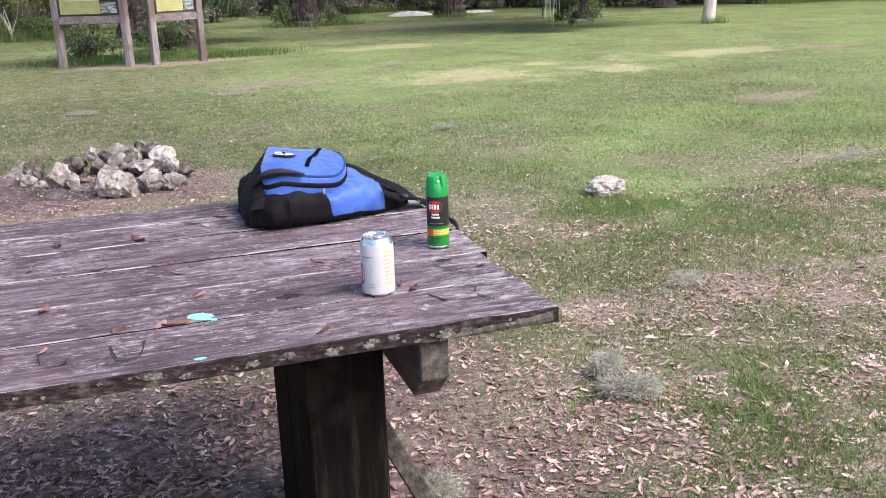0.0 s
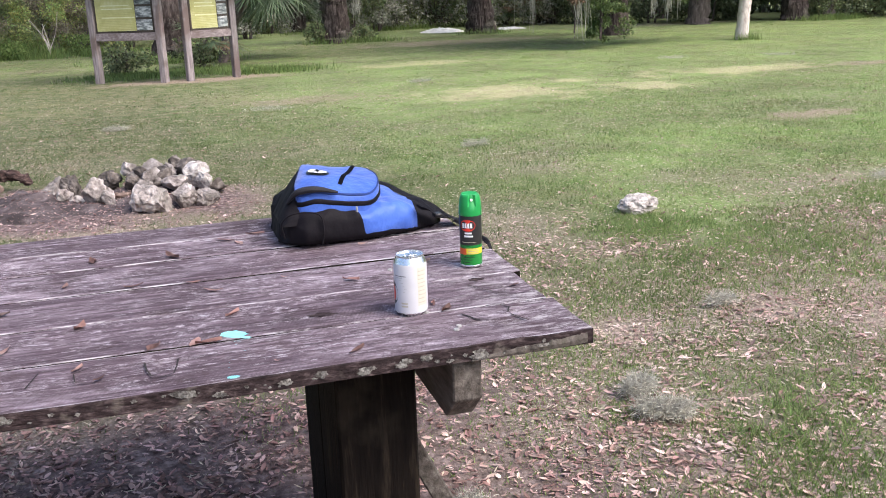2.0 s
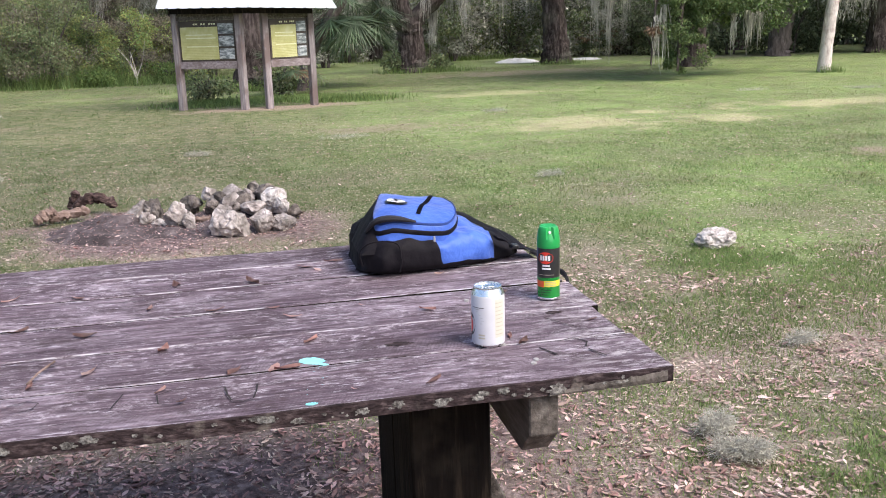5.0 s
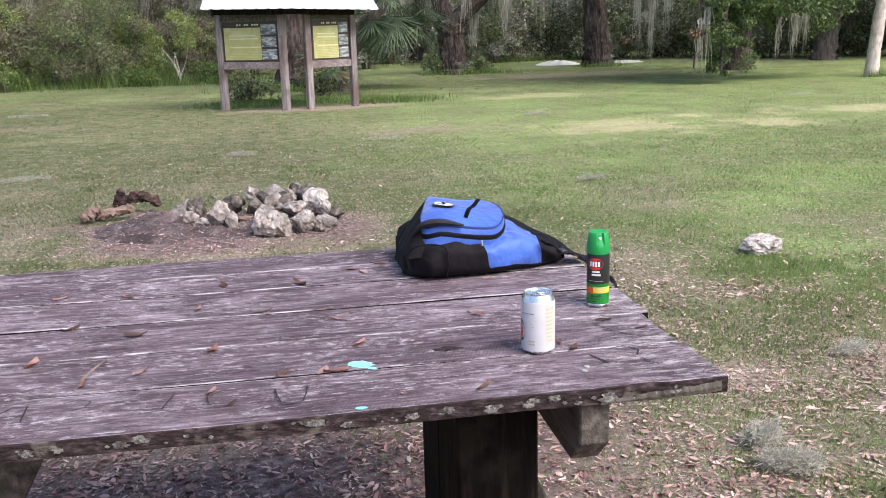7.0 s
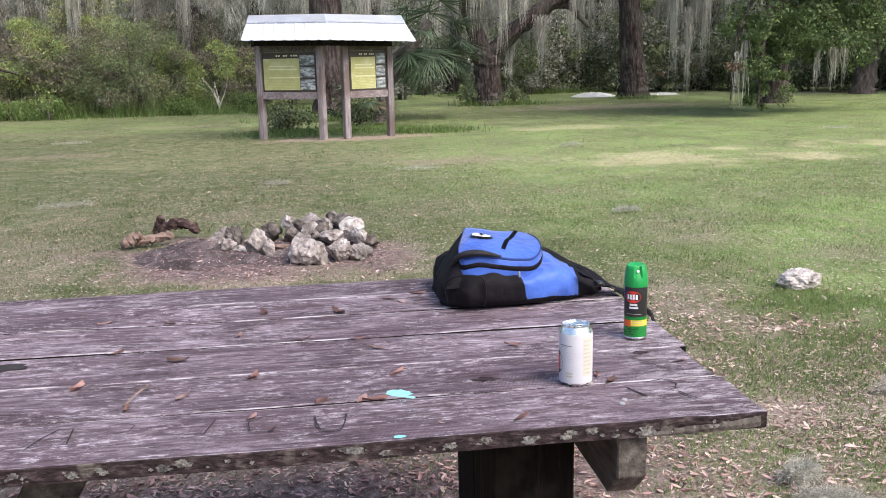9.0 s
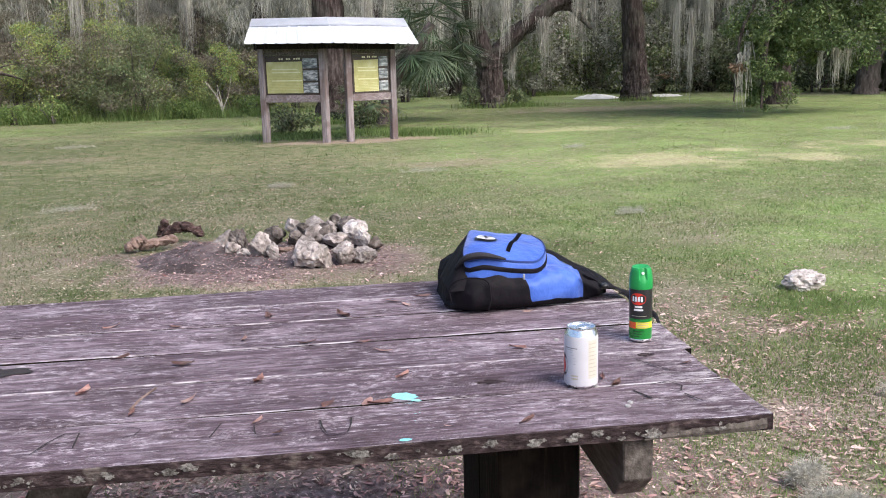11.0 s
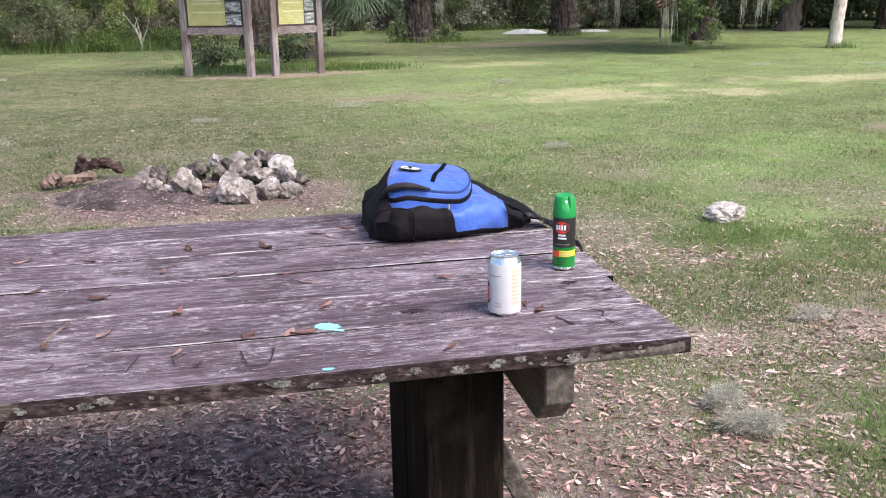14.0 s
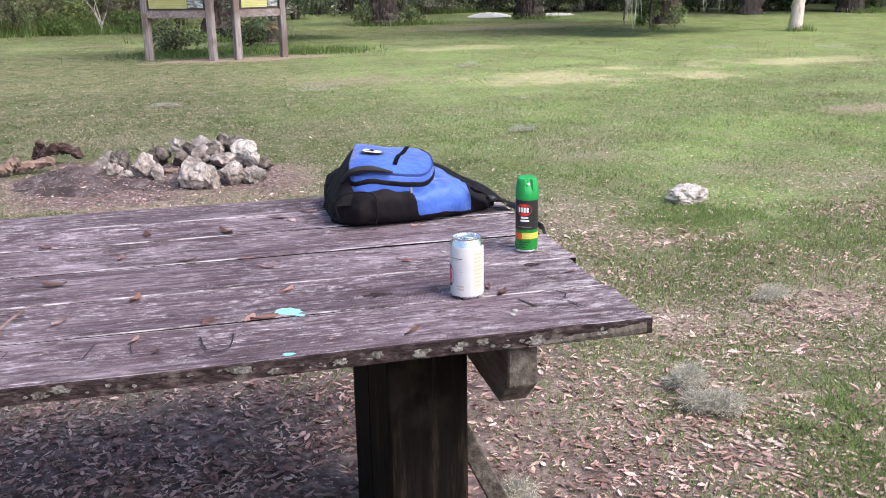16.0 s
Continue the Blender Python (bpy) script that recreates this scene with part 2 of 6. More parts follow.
    col = lay(col, mul(step(nz(20, 150, 8, 0.8), 0.56, 0.63, 0.95), step(nz(4, 12, 5), 0.44, 0.56)), (0.64, 0.585, 0.62))
    # the walked-past front board is damper; the boards' ends are bleached
    end = N.new("ShaderNodeSeparateXYZ")
    L.new(tc.outputs["Object"], end.inputs[0])
    col = lay(col, mul(step(end.outputs["Y"], 0.21, 0.19, 1.0), step(nz(5, 16, 7, 0.7), 0.45, 0.62, 0.5)), (0.08, 0.052, 0.06))
    col = lay(col, mul(step(end.outputs["X"], -0.24, 0.02, 0.85), step(nz(16, 50, 9, 0.8), 0.5, 0.6)), (0.6, 0.55, 0.56))
    # worn edges of each board
    sep = N.new("ShaderNodeSeparateXYZ")
    L.new(tc.outputs["Generated"], sep.inputs[0])
    d = N.new("ShaderNodeMath")
    d.operation = "SUBTRACT"
    d.inputs[1].default_value = 0.5
    L.new(sep.outputs["Y"], d.inputs[0])
    ab = N.new("ShaderNodeMath")
    ab.operation = "ABSOLUTE"
    L.new(d.outputs[0], ab.inputs[0])
    col = lay(col, mul(step(ab.outputs[0], 0.468, 0.486), step(nz(7, 30, 7, 0.75), 0.47, 0.56, 0.9)), (0.62, 0.57, 0.6))
    hsv = N.new("ShaderNodeHueSaturation")
    b2 = N.new("ShaderNodeMath")
    b2.operation = "ADD"
    b2.inputs[1].default_value = 0.88
    L.new(step(info.outputs["Random"], 0, 1, 0.24), b2.inputs[0])
    L.new(b2.outputs[0], hsv.inputs["Value"])
    L.new(col, hsv.inputs["Color"])
    L.new(hsv.outputs[0], bsdf.inputs["Base Color"])
    bsdf.inputs["Roughness"].default_value = 0.85
    bsdf.inputs["Specular IOR Level"].default_value = 0.2
    b = N.new("ShaderNodeBump")
    b.inputs["Strength"].default_value, b.inputs["Distance"].default_value = 1.0, 0.006
    L.new(grain, b.inputs["Height"])
    L.new(b.outputs[0], bsdf.inputs["Normal"])
    return m


WOOD = board_material()
WOOD_EDGE = material("dark_board_edge", [(0.32, (0.012, 0.0075, 0.008)), (0.52, (0.036, 0.024, 0.025)), (0.7, (0.12, 0.09, 0.09))], scale=14, stretch=(2.5, 6, 6), detail=8, rough=0.9, bump=0.6, bump_scale=25, spec=0.2, stain=(0.14, 0.12, 0.105), stain_scale=14, stain_at=(0.6, 0.7))
# Damp wood of the legs; its near black also paints shade into the board gaps.
WOOD_DARK = material("damp_wood_and_gap_shade", [(0.32, (0.003, 0.0022, 0.002)), (0.55, (0.012, 0.009, 0.0072)), (0.72, (0.05, 0.038, 0.027))],
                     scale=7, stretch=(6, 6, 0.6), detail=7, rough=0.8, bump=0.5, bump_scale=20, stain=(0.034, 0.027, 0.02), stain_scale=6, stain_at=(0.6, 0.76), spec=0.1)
WOOD_BEAM = material("grey_beam_wood", [(0.32, (0.04, 0.033, 0.028)), (0.55, (0.12, 0.103, 0.09)), (0.75, (0.25, 0.225, 0.2))],
                     scale=8, stretch=(5, 0.8, 5), detail=7, rough=0.85, bump=0.5, bump_scale=22, stain=(0.07, 0.07, 0.045), stain_scale=8, stain_at=(0.55, 0.75), spec=0.25)
WOOD_POST = material("silver_grey_post_wood", [(0.3, (0.13, 0.105, 0.108)), (0.55, (0.28, 0.24, 0.245)), (0.8, (0.46, 0.41, 0.42))],
                     scale=6, stretch=(7, 7, 0.5), detail=7, rough=0.85, bump=0.4, bump_scale=25, stain=(0.16, 0.12, 0.115), stain_scale=3, rand=0.1, spec=0.25)
WOOD_RAIL = material("pinkish_grey_rail_wood", [(0.3, (0.13, 0.1, 0.102)), (0.55, (0.27, 0.225, 0.23)), (0.8, (0.43, 0.375, 0.385))],
                     scale=6, stretch=(0.6, 7, 7), detail=7, rough=0.85, bump=0.4, bump_scale=25, stain=(0.15, 0.11, 0.105), stain_scale=3, spec=0.25)
LICHEN = material("lichen", [(0.4, (0.075, 0.068, 0.064)), (0.62, (0.25, 0.24, 0.222))], scale=120, rough=0.95, bump=0.6, bump_scale=200, island=0.25, spec=0.1)
CARVE = material("carved_groove", [(0.3, (0.012, 0.009, 0.009)), (0.7, (0.035, 0.027, 0.026))], scale=40, rough=0.9, bump=0.3)
SCREW = material("galvanised_screw", [(0.3, (0.3, 0.29, 0.28)), (0.7, (0.5, 0.48, 0.46))], scale=200, rough=0.6, metal=0.4, bump=0.1)
TEAL = material("turquoise_paint", [(0.3, (0.2, 0.68, 0.74)), (0.7, (0.38, 0.86, 0.9))], scale=30, rough=0.6, bump=0.4, bump_scale=90)
LIMESTONE = material("limestone", [(0.32, (0.06, 0.047, 0.044)), (0.48, (0.27, 0.235, 0.22)), (0.68, (0.58, 0.52, 0.5))], scale=11, detail=9, rough=0.9, bump=0.9, bump_scale=30,
                     stain=(0.2, 0.18, 0.165), stain_scale=7, stain_at=(0.48, 0.66), rand=0.3, spec=0.2, bump_dist=0.02)
PALE_ROCK = material("pale_rock", [(0.33, (0.12, 0.1, 0.095)), (0.48, (0.4, 0.36, 0.34)), (0.66, (0.66, 0.61, 0.58))], scale=16, detail=9, rough=0.9, bump=0.9, bump_scale=35, rand=0.05, spec=0.2, bump_dist=0.02)
SOOT_ROCK = material("sooty_rock", [(0.3, (0.03, 0.026, 0.024)), (0.55, (0.13, 0.11, 0.1)), (0.75, (0.32, 0.28, 0.25))], scale=13, detail=9, rough=0.9, bump=0.9, bump_scale=30, rand=0.2, spec=0.2, bump_dist=0.02)
ASH = material("ash_soil", [(0.3, (0.04, 0.031, 0.031)), (0.55, (0.115, 0.092, 0.094)), (0.78, (0.26, 0.225, 0.225))], scale=16, detail=9, rough=0.95, bump=0.8, bump_scale=70, stain=(0.05, 0.04, 0.04), stain_scale=5, spec=0.1)
LOG = material("charred_log", [(0.32, (0.014, 0.009, 0.009)), (0.52, (0.06, 0.036, 0.032)), (0.7, (0.2, 0.14, 0.125))], scale=14, stretch=(1, 3, 3), rough=0.85, bump=0.8, bump_scale=40, spec=0.2)
LOG_PALE = material("rotten_log", [(0.3, (0.11, 0.07, 0.055)), (0.6, (0.27, 0.195, 0.165)), (0.8, (0.42, 0.34, 0.3))], scale=14, stretch=(1, 3, 3), rough=0.9, bump=0.8, bump_scale=40, spec=0.2)
BARK = material("oak_bark", [(0.32, (0.016, 0.012, 0.011)), (0.5, (0.06, 0.047, 0.044)), (0.7, (0.17, 0.14, 0.132))], scale=5, stretch=(3, 3, 0.6), detail=9, rough=0.95, bump=1.0, bump_scale=9,
                stain=(0.1, 0.1, 0.08), stain_scale=1.6, stain_at=(0.5, 0.75), spec=0.1, bump_dist=0.04)
BARK_PALE = material("pale_bare_trunk", [(0.3, (0.3, 0.24, 0.22)), (0.5, (0.55, 0.48, 0.45)), (0.75, (0.72, 0.67, 0.63))], scale=6, stretch=(3, 3, 0.9), detail=8, rough=0.85, bump=0.6, bump_scale=12, stain=(0.28, 0.2, 0.18), stain_scale=4, stain_at=(0.56, 0.72), bump_dist=0.02)
BARK_GREY = material("grey_bark", [(0.3, (0.05, 0.042, 0.04)), (0.55, (0.12, 0.1, 0.095)), (0.78, (0.22, 0.195, 0.185))], scale=5, stretch=(3, 3, 0.6), detail=8, rough=0.95, bump=0.9, bump_scale=9, spec=0.1, bump_dist=0.03)
OAK_LEAF = material("oak_leaves", [(0.3, (0.065, 0.1, 0.038)), (0.7, (0.19, 0.25, 0.1))], scale=2.0, rough=0.5, bump=0, island=0.5, hue=0.025, trans=0.3, spec=0.3)
SHRUB_LEAF = material("shrub_leaves", [(0.3, (0.12, 0.155, 0.075)), (0.7, (0.26, 0.3, 0.155))], scale=1.2, rough=0.6, bump=0, island=0.35, hue=0.045, trans=0.3, spec=0.2)
BRIGHT_LEAF = material("bright_vine_leaves", [(0.3, (0.21, 0.275, 0.085)), (0.7, (0.46, 0.52, 0.21))], scale=1.2, rough=0.6, bump=0, island=0.35, hue=0.06, trans=0.35, spec=0.2)
TWIG_LEAF = material("dry_grey_foliage", [(0.3, (0.135, 0.12, 0.09)), (0.7, (0.29, 0.262, 0.2))], scale=1.2, rough=0.8, bump=0, island=0.35, hue=0.03, trans=0.2, spec=0.1)
DARK_LEAF = material("understory_leaves", [(0.3, (0.075, 0.097, 0.056)), (0.7, (0.2, 0.23, 0.14))], scale=1.2, rough=0.6, bump=0, island=0.6, hue=0.03, trans=0.2, spec=0.15)
MOSS_FAR = material("grey_mossy_foliage", [(0.3, (0.25, 0.25, 0.215)), (0.7, (0.5, 0.495, 0.44))], scale=1.5, rough=0.95, bump=0, island=0.4, hue=0.03, trans=0.25, spec=0.05)
MOSS = material("spanish_moss", [(0.3, (0.36, 0.35, 0.31)), (0.7, (0.64, 0.62, 0.57))], scale=3, rough=0.95, bump=0, island=0.35, hue=0.015, trans=0.45, spec=0.05)
PALM = material("palm_frond", [(0.3, (0.045, 0.075, 0.04)), (0.7, (0.13, 0.18, 0.1))], scale=2, rough=0.45, bump=0, island=0.4, hue=0.02, trans=0.25, spec=0.4)
PALM_DEAD = material("dead_palm_frond", [(0.3, (0.1, 0.065, 0.045)), (0.7, (0.28, 0.19, 0.13))], scale=2, rough=0.8, bump=0, island=0.4, trans=0.15, spec=0.15)
MOSS_PALE = material("fallen_moss", [(0.3, (0.46, 0.44, 0.38)), (0.7, (0.68, 0.66, 0.58))], scale=30, rough=0.95, bump=0, island=0.3, trans=0.4, spec=0.05)
WEED = material("green_weeds", [(0.3, (0.13, 0.19, 0.06)), (0.7, (0.27, 0.36, 0.14))], scale=0.8, rough=0.7, bump=0, island=0.4, hue=0.02, trans=0.5, spec=0.1)
# The second ramps put the lawn's sunny side into the blade colour.
GRASS = material("grass_blades", [(0.32, (0.062, 0.1, 0.032)), (0.5, (0.115, 0.153, 0.06)), (0.7, (0.245, 0.245, 0.136))], scale=2.6, rough=0.65, bump=0, stain=(0.15, 0.145, 0.07), stain_scale=1.3, stain_at=(0.52, 0.72), fleck=(0.46, 0.42, 0.26), fleck_scale=14, fleck_at=(0.6, 0.7), island=0.4, hue=0.03, trans=0.5, spec=0.1,
                 sunlit_green=[(0.32, (0.115, 0.2, 0.052)), (0.7, (0.33, 0.42, 0.165))])
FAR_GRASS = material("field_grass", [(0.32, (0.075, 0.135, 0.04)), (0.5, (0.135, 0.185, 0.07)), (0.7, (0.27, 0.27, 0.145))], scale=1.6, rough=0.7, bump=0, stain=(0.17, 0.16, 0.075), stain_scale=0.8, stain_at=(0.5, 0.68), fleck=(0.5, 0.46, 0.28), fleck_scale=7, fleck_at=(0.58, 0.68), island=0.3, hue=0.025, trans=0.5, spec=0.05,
                     sunlit_green=[(0.32, (0.155, 0.25, 0.068)), (0.7, (0.42, 0.5, 0.205))])
STRAW = material("dead_grass_bits", [(0.3, (0.4, 0.34, 0.24)), (0.7, (0.68, 0.62, 0.5))], scale=6, rough=0.8, bump=0, island=0.3, trans=0.3, spec=0.1)
LITTER = material("dry_oak_leaves", [(0.25, (0.2, 0.122, 0.108)), (0.5, (0.49, 0.34, 0.305)), (0.75, (0.76, 0.61, 0.56))], scale=7, detail=2, rough=0.75, bump=0.2, bump_scale=120, island=0.5, hue=0.018, trans=0.15, spec=0.2)
DAMP_LITTER = material("damp_oak_leaves", [(0.25, (0.13, 0.07, 0.063)), (0.5, (0.34, 0.205, 0.185)), (0.75, (0.58, 0.43, 0.4))], scale=7, detail=2, rough=0.65, bump=0.2, bump_scale=120, island=0.5, hue=0.015, trans=0.1, spec=0.3)
LEAF_ONE = material("single_dry_leaf", [(0.25, (0.13, 0.055, 0.047)), (0.5, (0.33, 0.19, 0.165)), (0.75, (0.62, 0.5, 0.455))], scale=7, detail=3, rough=0.65, bump=0.2, bump_scale=120, rand=0.55, trans=0.0, spec=0.3)
SAND = material("white_sand", [(0.3, (0.6, 0.58, 0.54)), (0.7, (0.82, 0.8, 0.77))], scale=4, rough=0.95, bump=0.4, bump_scale=20, spec=0.1)
BLUE = material("blue_nylon", [(0.32, (0.028, 0.08, 0.36)), (0.68, (0.058, 0.145, 0.55))], scale=9, rough=0.5, bump=0.8, bump_scale=18, sheen=0.25, spec=0.4, bump_dist=0.012)
BLACK = material("black_nylon", [(0.3, (0.004, 0.0032, 0.0048)), (0.7, (0.01, 0.008, 0.011))], scale=12, rough=0.7, bump=0.5, bump_scale=20, spec=0.16, bump_dist=0.012)
NAVY = material("dark_blue_piping", [(0.3, (0.01, 0.03, 0.15)), (0.7, (0.018, 0.05, 0.22))], scale=30, rough=0.6, bump=0.2, bump_scale=200)
WEB = material("black_webbing", [(0.3, (0.015, 0.014, 0.017)), (0.7, (0.03, 0.028, 0.034))], scale=50, rough=0.7, bump=0.5, bump_scale=500, spec=0.3, bump_dist=0.002)
WHITE_INK = material("white_print", [(0.3, (0.76, 0.76, 0.76)), (0.7, (0.82, 0.82, 0.82))], scale=30, rough=0.4, bump=0)
BLACK_INK = material("black_print", [(0.3, (0.015, 0.015, 0.016)), (0.7, (0.025, 0.025, 0.026))], scale=30, rough=0.35, bump=0)
RED_INK = material("red_print", [(0.3, (0.6, 0.03, 0.02)), (0.7, (0.7, 0.05, 0.03))], scale=30, rough=0.35, bump=0)
ORANGE_INK = material("orange_print", [(0.3, (0.75, 0.1, 0.03)), (0.7, (0.8, 0.14, 0.04))], scale=30, rough=0.35, bump=0)
YELLOW_INK = material("yellow_print", [(0.3, (0.72, 0.6, 0.04)), (0.7, (0.8, 0.68, 0.06))], scale=30, rough=0.35, bump=0)
TAN_INK = material("tan_print", [(0.3, (0.42, 0.38, 0.3)), (0.7, (0.5, 0.46, 0.37))], scale=30, rough=0.4, bump=0)
PANEL_INK = material("pale_tan_print", [(0.3, (0.56, 0.53, 0.45)), (0.7, (0.62, 0.59, 0.51))], scale=30, rough=0.4, bump=0)
GREY_INK = material("grey_print", [(0.3, (0.3, 0.3, 0.3)), (0.7, (0.4, 0.4, 0.4))], scale=30, rough=0.4, bump=0)
CAN_WHITE = material("white_can_coating", [(0.3, (0.56, 0.55, 0.59)), (0.7, (0.63, 0.62, 0.66))], scale=20, rough=0.32, rough_var=0.05, bump=0.03, bump_scale=80)
ALU = material("aluminium", [(0.3, (0.78, 0.79, 0.81)), (0.7, (0.88, 0.89, 0.9))], scale=60, rough=0.27, rough_var=0.06, metal=1.0, bump=0.03, bump_scale=200)
CAN_GREEN = material("green_can_paint", [(0.3, (0.012, 0.19, 0.03)), (0.7, (0.018, 0.24, 0.045))], scale=20, rough=0.28, rough_var=0.05, bump=0.02)
CAP_GREEN = material("green_plastic", [(0.3, (0.01, 0.27, 0.06)), (0.7, (0.016, 0.32, 0.075))], scale=30, rough=0.38, bump=0.05, bump_scale=200)
ROOF = material("white_metal_roof", [(0.3, (0.56, 0.58, 0.63)), (0.7, (0.7, 0.72, 0.77))], scale=3, rough=0.4, bump=0.05, bump_scale=10, stain=(0.55, 0.56, 0.58), stain_scale=1.5, stain_at=(0.6, 0.8))
SIGN_DARK = material("dark_sign_board", [(0.3, (0.03, 0.022, 0.018)), (0.7, (0.07, 0.05, 0.04))], scale=6, rough=0.5, bump=0.05)
SIGN_YELLOW = material("yellow_sign_print", [(0.3, (0.36, 0.34, 0.12)), (0.55, (0.5, 0.48, 0.22)), (0.75, (0.6, 0.59, 0.36))], scale=5, rough=0.4, bump=0.0)
SIGN_PALE = material("pale_sign_print", [(0.3, (0.6, 0.6, 0.35)), (0.7, (0.72, 0.72, 0.5))], scale=9, rough=0.4, bump=0.0)
SIGN_INK = material("faded_sign_print", [(0.3, (0.36, 0.34, 0.13)), (0.7, (0.44, 0.42, 0.18))], scale=40, rough=0.45, bump=0)
PHOTO = material("sign_photograph", [(0.35, (0.06, 0.07, 0.08)), (0.5, (0.22, 0.24, 0.25)), (0.62, (0.55, 0.57, 0.58))], scale=9, stretch=(1, 1, 2.5), rough=0.4, bump=0.0, rand=0.25)


# ---- ground ----
def blob(x, y, cx, cy, rx, ry):
    """1 in the middle of an ellipse, 0 outside, with a ragged edge."""
    d = np.hypot((x - cx) / rx, (y - cy) / ry)
    return smooth01(1.25, 0.55, d + 0.7 * (vnoise(x, y, 0.45, 3) - 0.5) + 0.5 * (vnoise(x, y, 0.12, 4) - 0.5))


def litter_cover(x, y):
    """How thickly dead leaves lie: much round the table, little out on the lawn."""
    near = smooth01(3.7, 1.2, y - 0.12 * x + 1.3 * smooth01(0.3, -0.6, x) * (y > 1.2) + 1.6 * (vnoise(x, y, 0.9, 5) - 0.5))
    near = near * smooth01(-4.0, -1.5, y + 1.5 * (vnoise(x, y, 1.1, 22) - 0.5)) * smooth01(7.0, 4.0, np.abs(x - 0.8) + (vnoise(x, y, 1.3, 23) - 0.5))
    pit = blob(x, y, -1.2, 5.0, 1.3, 0.8)
    return np.clip(0.1 + 0.1 * vnoise(x, y, 1.1, 21) + 0.85 * near * (0.45 + 0.9 * vnoise(x, y, 0.5, 6)) + 0.75 * pit + 0.22 * blob(x, y, -2.6, 6.8, 2.2, 1.8) * vnoise(x, y, 0.5, 41) + 0.35 * smooth01(0.6, -0.3, np.maximum(np.maximum(x - 0.3, -2.4 - x), np.maximum(y - 1.6, -0.6 - y))), 0, 1)


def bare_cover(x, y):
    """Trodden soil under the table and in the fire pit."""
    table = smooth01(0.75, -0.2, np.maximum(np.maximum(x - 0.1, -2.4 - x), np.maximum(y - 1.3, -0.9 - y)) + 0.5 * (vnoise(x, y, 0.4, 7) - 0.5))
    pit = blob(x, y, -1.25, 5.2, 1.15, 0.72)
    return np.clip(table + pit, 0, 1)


def worn_cover(x, y):
    """Thin tan spots on the lawn."""
    worn = 0.7 * blob(x, y, 0.9, 10.8, 1.0, 0.35) + 1.3 * blob(x, y, -0.4, 14.45, 1.1, 0.45) + 1.2 * blob(x, y, 0.85, 14.75, 0.6, 0.35) + 0.3 * blob(x, y, -2.9, 7.1, 0.4, 0.25) + 0.45 * blob(x, y, 2.2, 1.9, 1.2, 0.8)
    worn += 0.7 * blob(x, y, 14.0, 24.2, 3.0, 1.0) + 0.75 * blob(x, y, 6.2, 21.0, 2.4, 1.0) + blob(x, y, 5.5, 6.5, 0.5, 0.3)
    worn += 0.55 * blob(x, y, -4.6, 13.2, 1.1, 0.35) + 0.45 * blob(x, y, -3.4, 18.6, 1.6, 0.4) + 0.35 * blob(x, y, -7.0, 18.0, 1.6, 0.4) + blob(x, y, 9.8, 10.6, 0.8, 0.3)
    return np.clip(0.72 * worn, 0, 1)


def sunlit_green_cover(x, y):
    """The greener half of the lawn, with its sunlight put into the colour."""
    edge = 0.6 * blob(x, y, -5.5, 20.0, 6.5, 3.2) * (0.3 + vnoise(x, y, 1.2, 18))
    # The factor at (4.6, 20.5) stands in for shade under the trees.
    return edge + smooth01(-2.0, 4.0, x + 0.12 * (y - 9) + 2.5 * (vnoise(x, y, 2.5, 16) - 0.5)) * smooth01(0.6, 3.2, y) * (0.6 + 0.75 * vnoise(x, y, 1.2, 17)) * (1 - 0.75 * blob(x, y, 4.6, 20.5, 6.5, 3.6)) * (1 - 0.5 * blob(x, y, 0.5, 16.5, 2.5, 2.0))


def sunlit_straw_cover(x, y):
    """Straw-coloured grass; the wide blobs put sunlit bands into the colour."""
    d = blob(x, y, 4.5, 10.2, 2.0, 1.1) + blob(x, y, 7.3, 11.0, 2.2, 0.6) + 0.7 * blob(x, y, 4.0, 15.4, 1.5, 0.6) + 0.25 * blob(x, y, -1.8, 11.5, 2.2, 0.8)
    return np.clip(0.85 * d * smooth01(0.25, 0.7, 0.6 * vnoise(x, y, 0.9, 9) + 0.4 * vnoise(x, y, 0.25, 19)) + 0.12 * smooth01(0.52, 0.85, vnoise(x, y, 2.2, 8)), 0, 1)


def ground_height(x, y):
    near = smooth01(30, 10, np.hypot(x, y))
    return near * (0.03 * (vnoise(x, y, 1.3, 1) - 0.5) + 0.012 * (vnoise(x, y, 0.22, 2) - 0.5))


def mound_height(x, y):
    """The low heap of ash and soil in the fire pit, above the lawn."""
    e = np.clip(1 - ((x + 1.2) / 1.05) ** 2 - ((y - 5.35) / 0.62) ** 2, 0, 1) ** 0.7
    h = 0.12 * np.exp(-((x + 1.72) / 0.3) ** 2) + 0.05 * np.exp(-((x + 1.0) / 0.3) ** 2) + 0.1 * np.exp(-((x + 0.6) / 0.3) ** 2)
    return e * (h + 0.06 * (vnoise(x, y, 0.2, 31) - 0.4) + 0.035 * (vnoise(x, y, 0.07, 32) - 0.5)) - 0.02


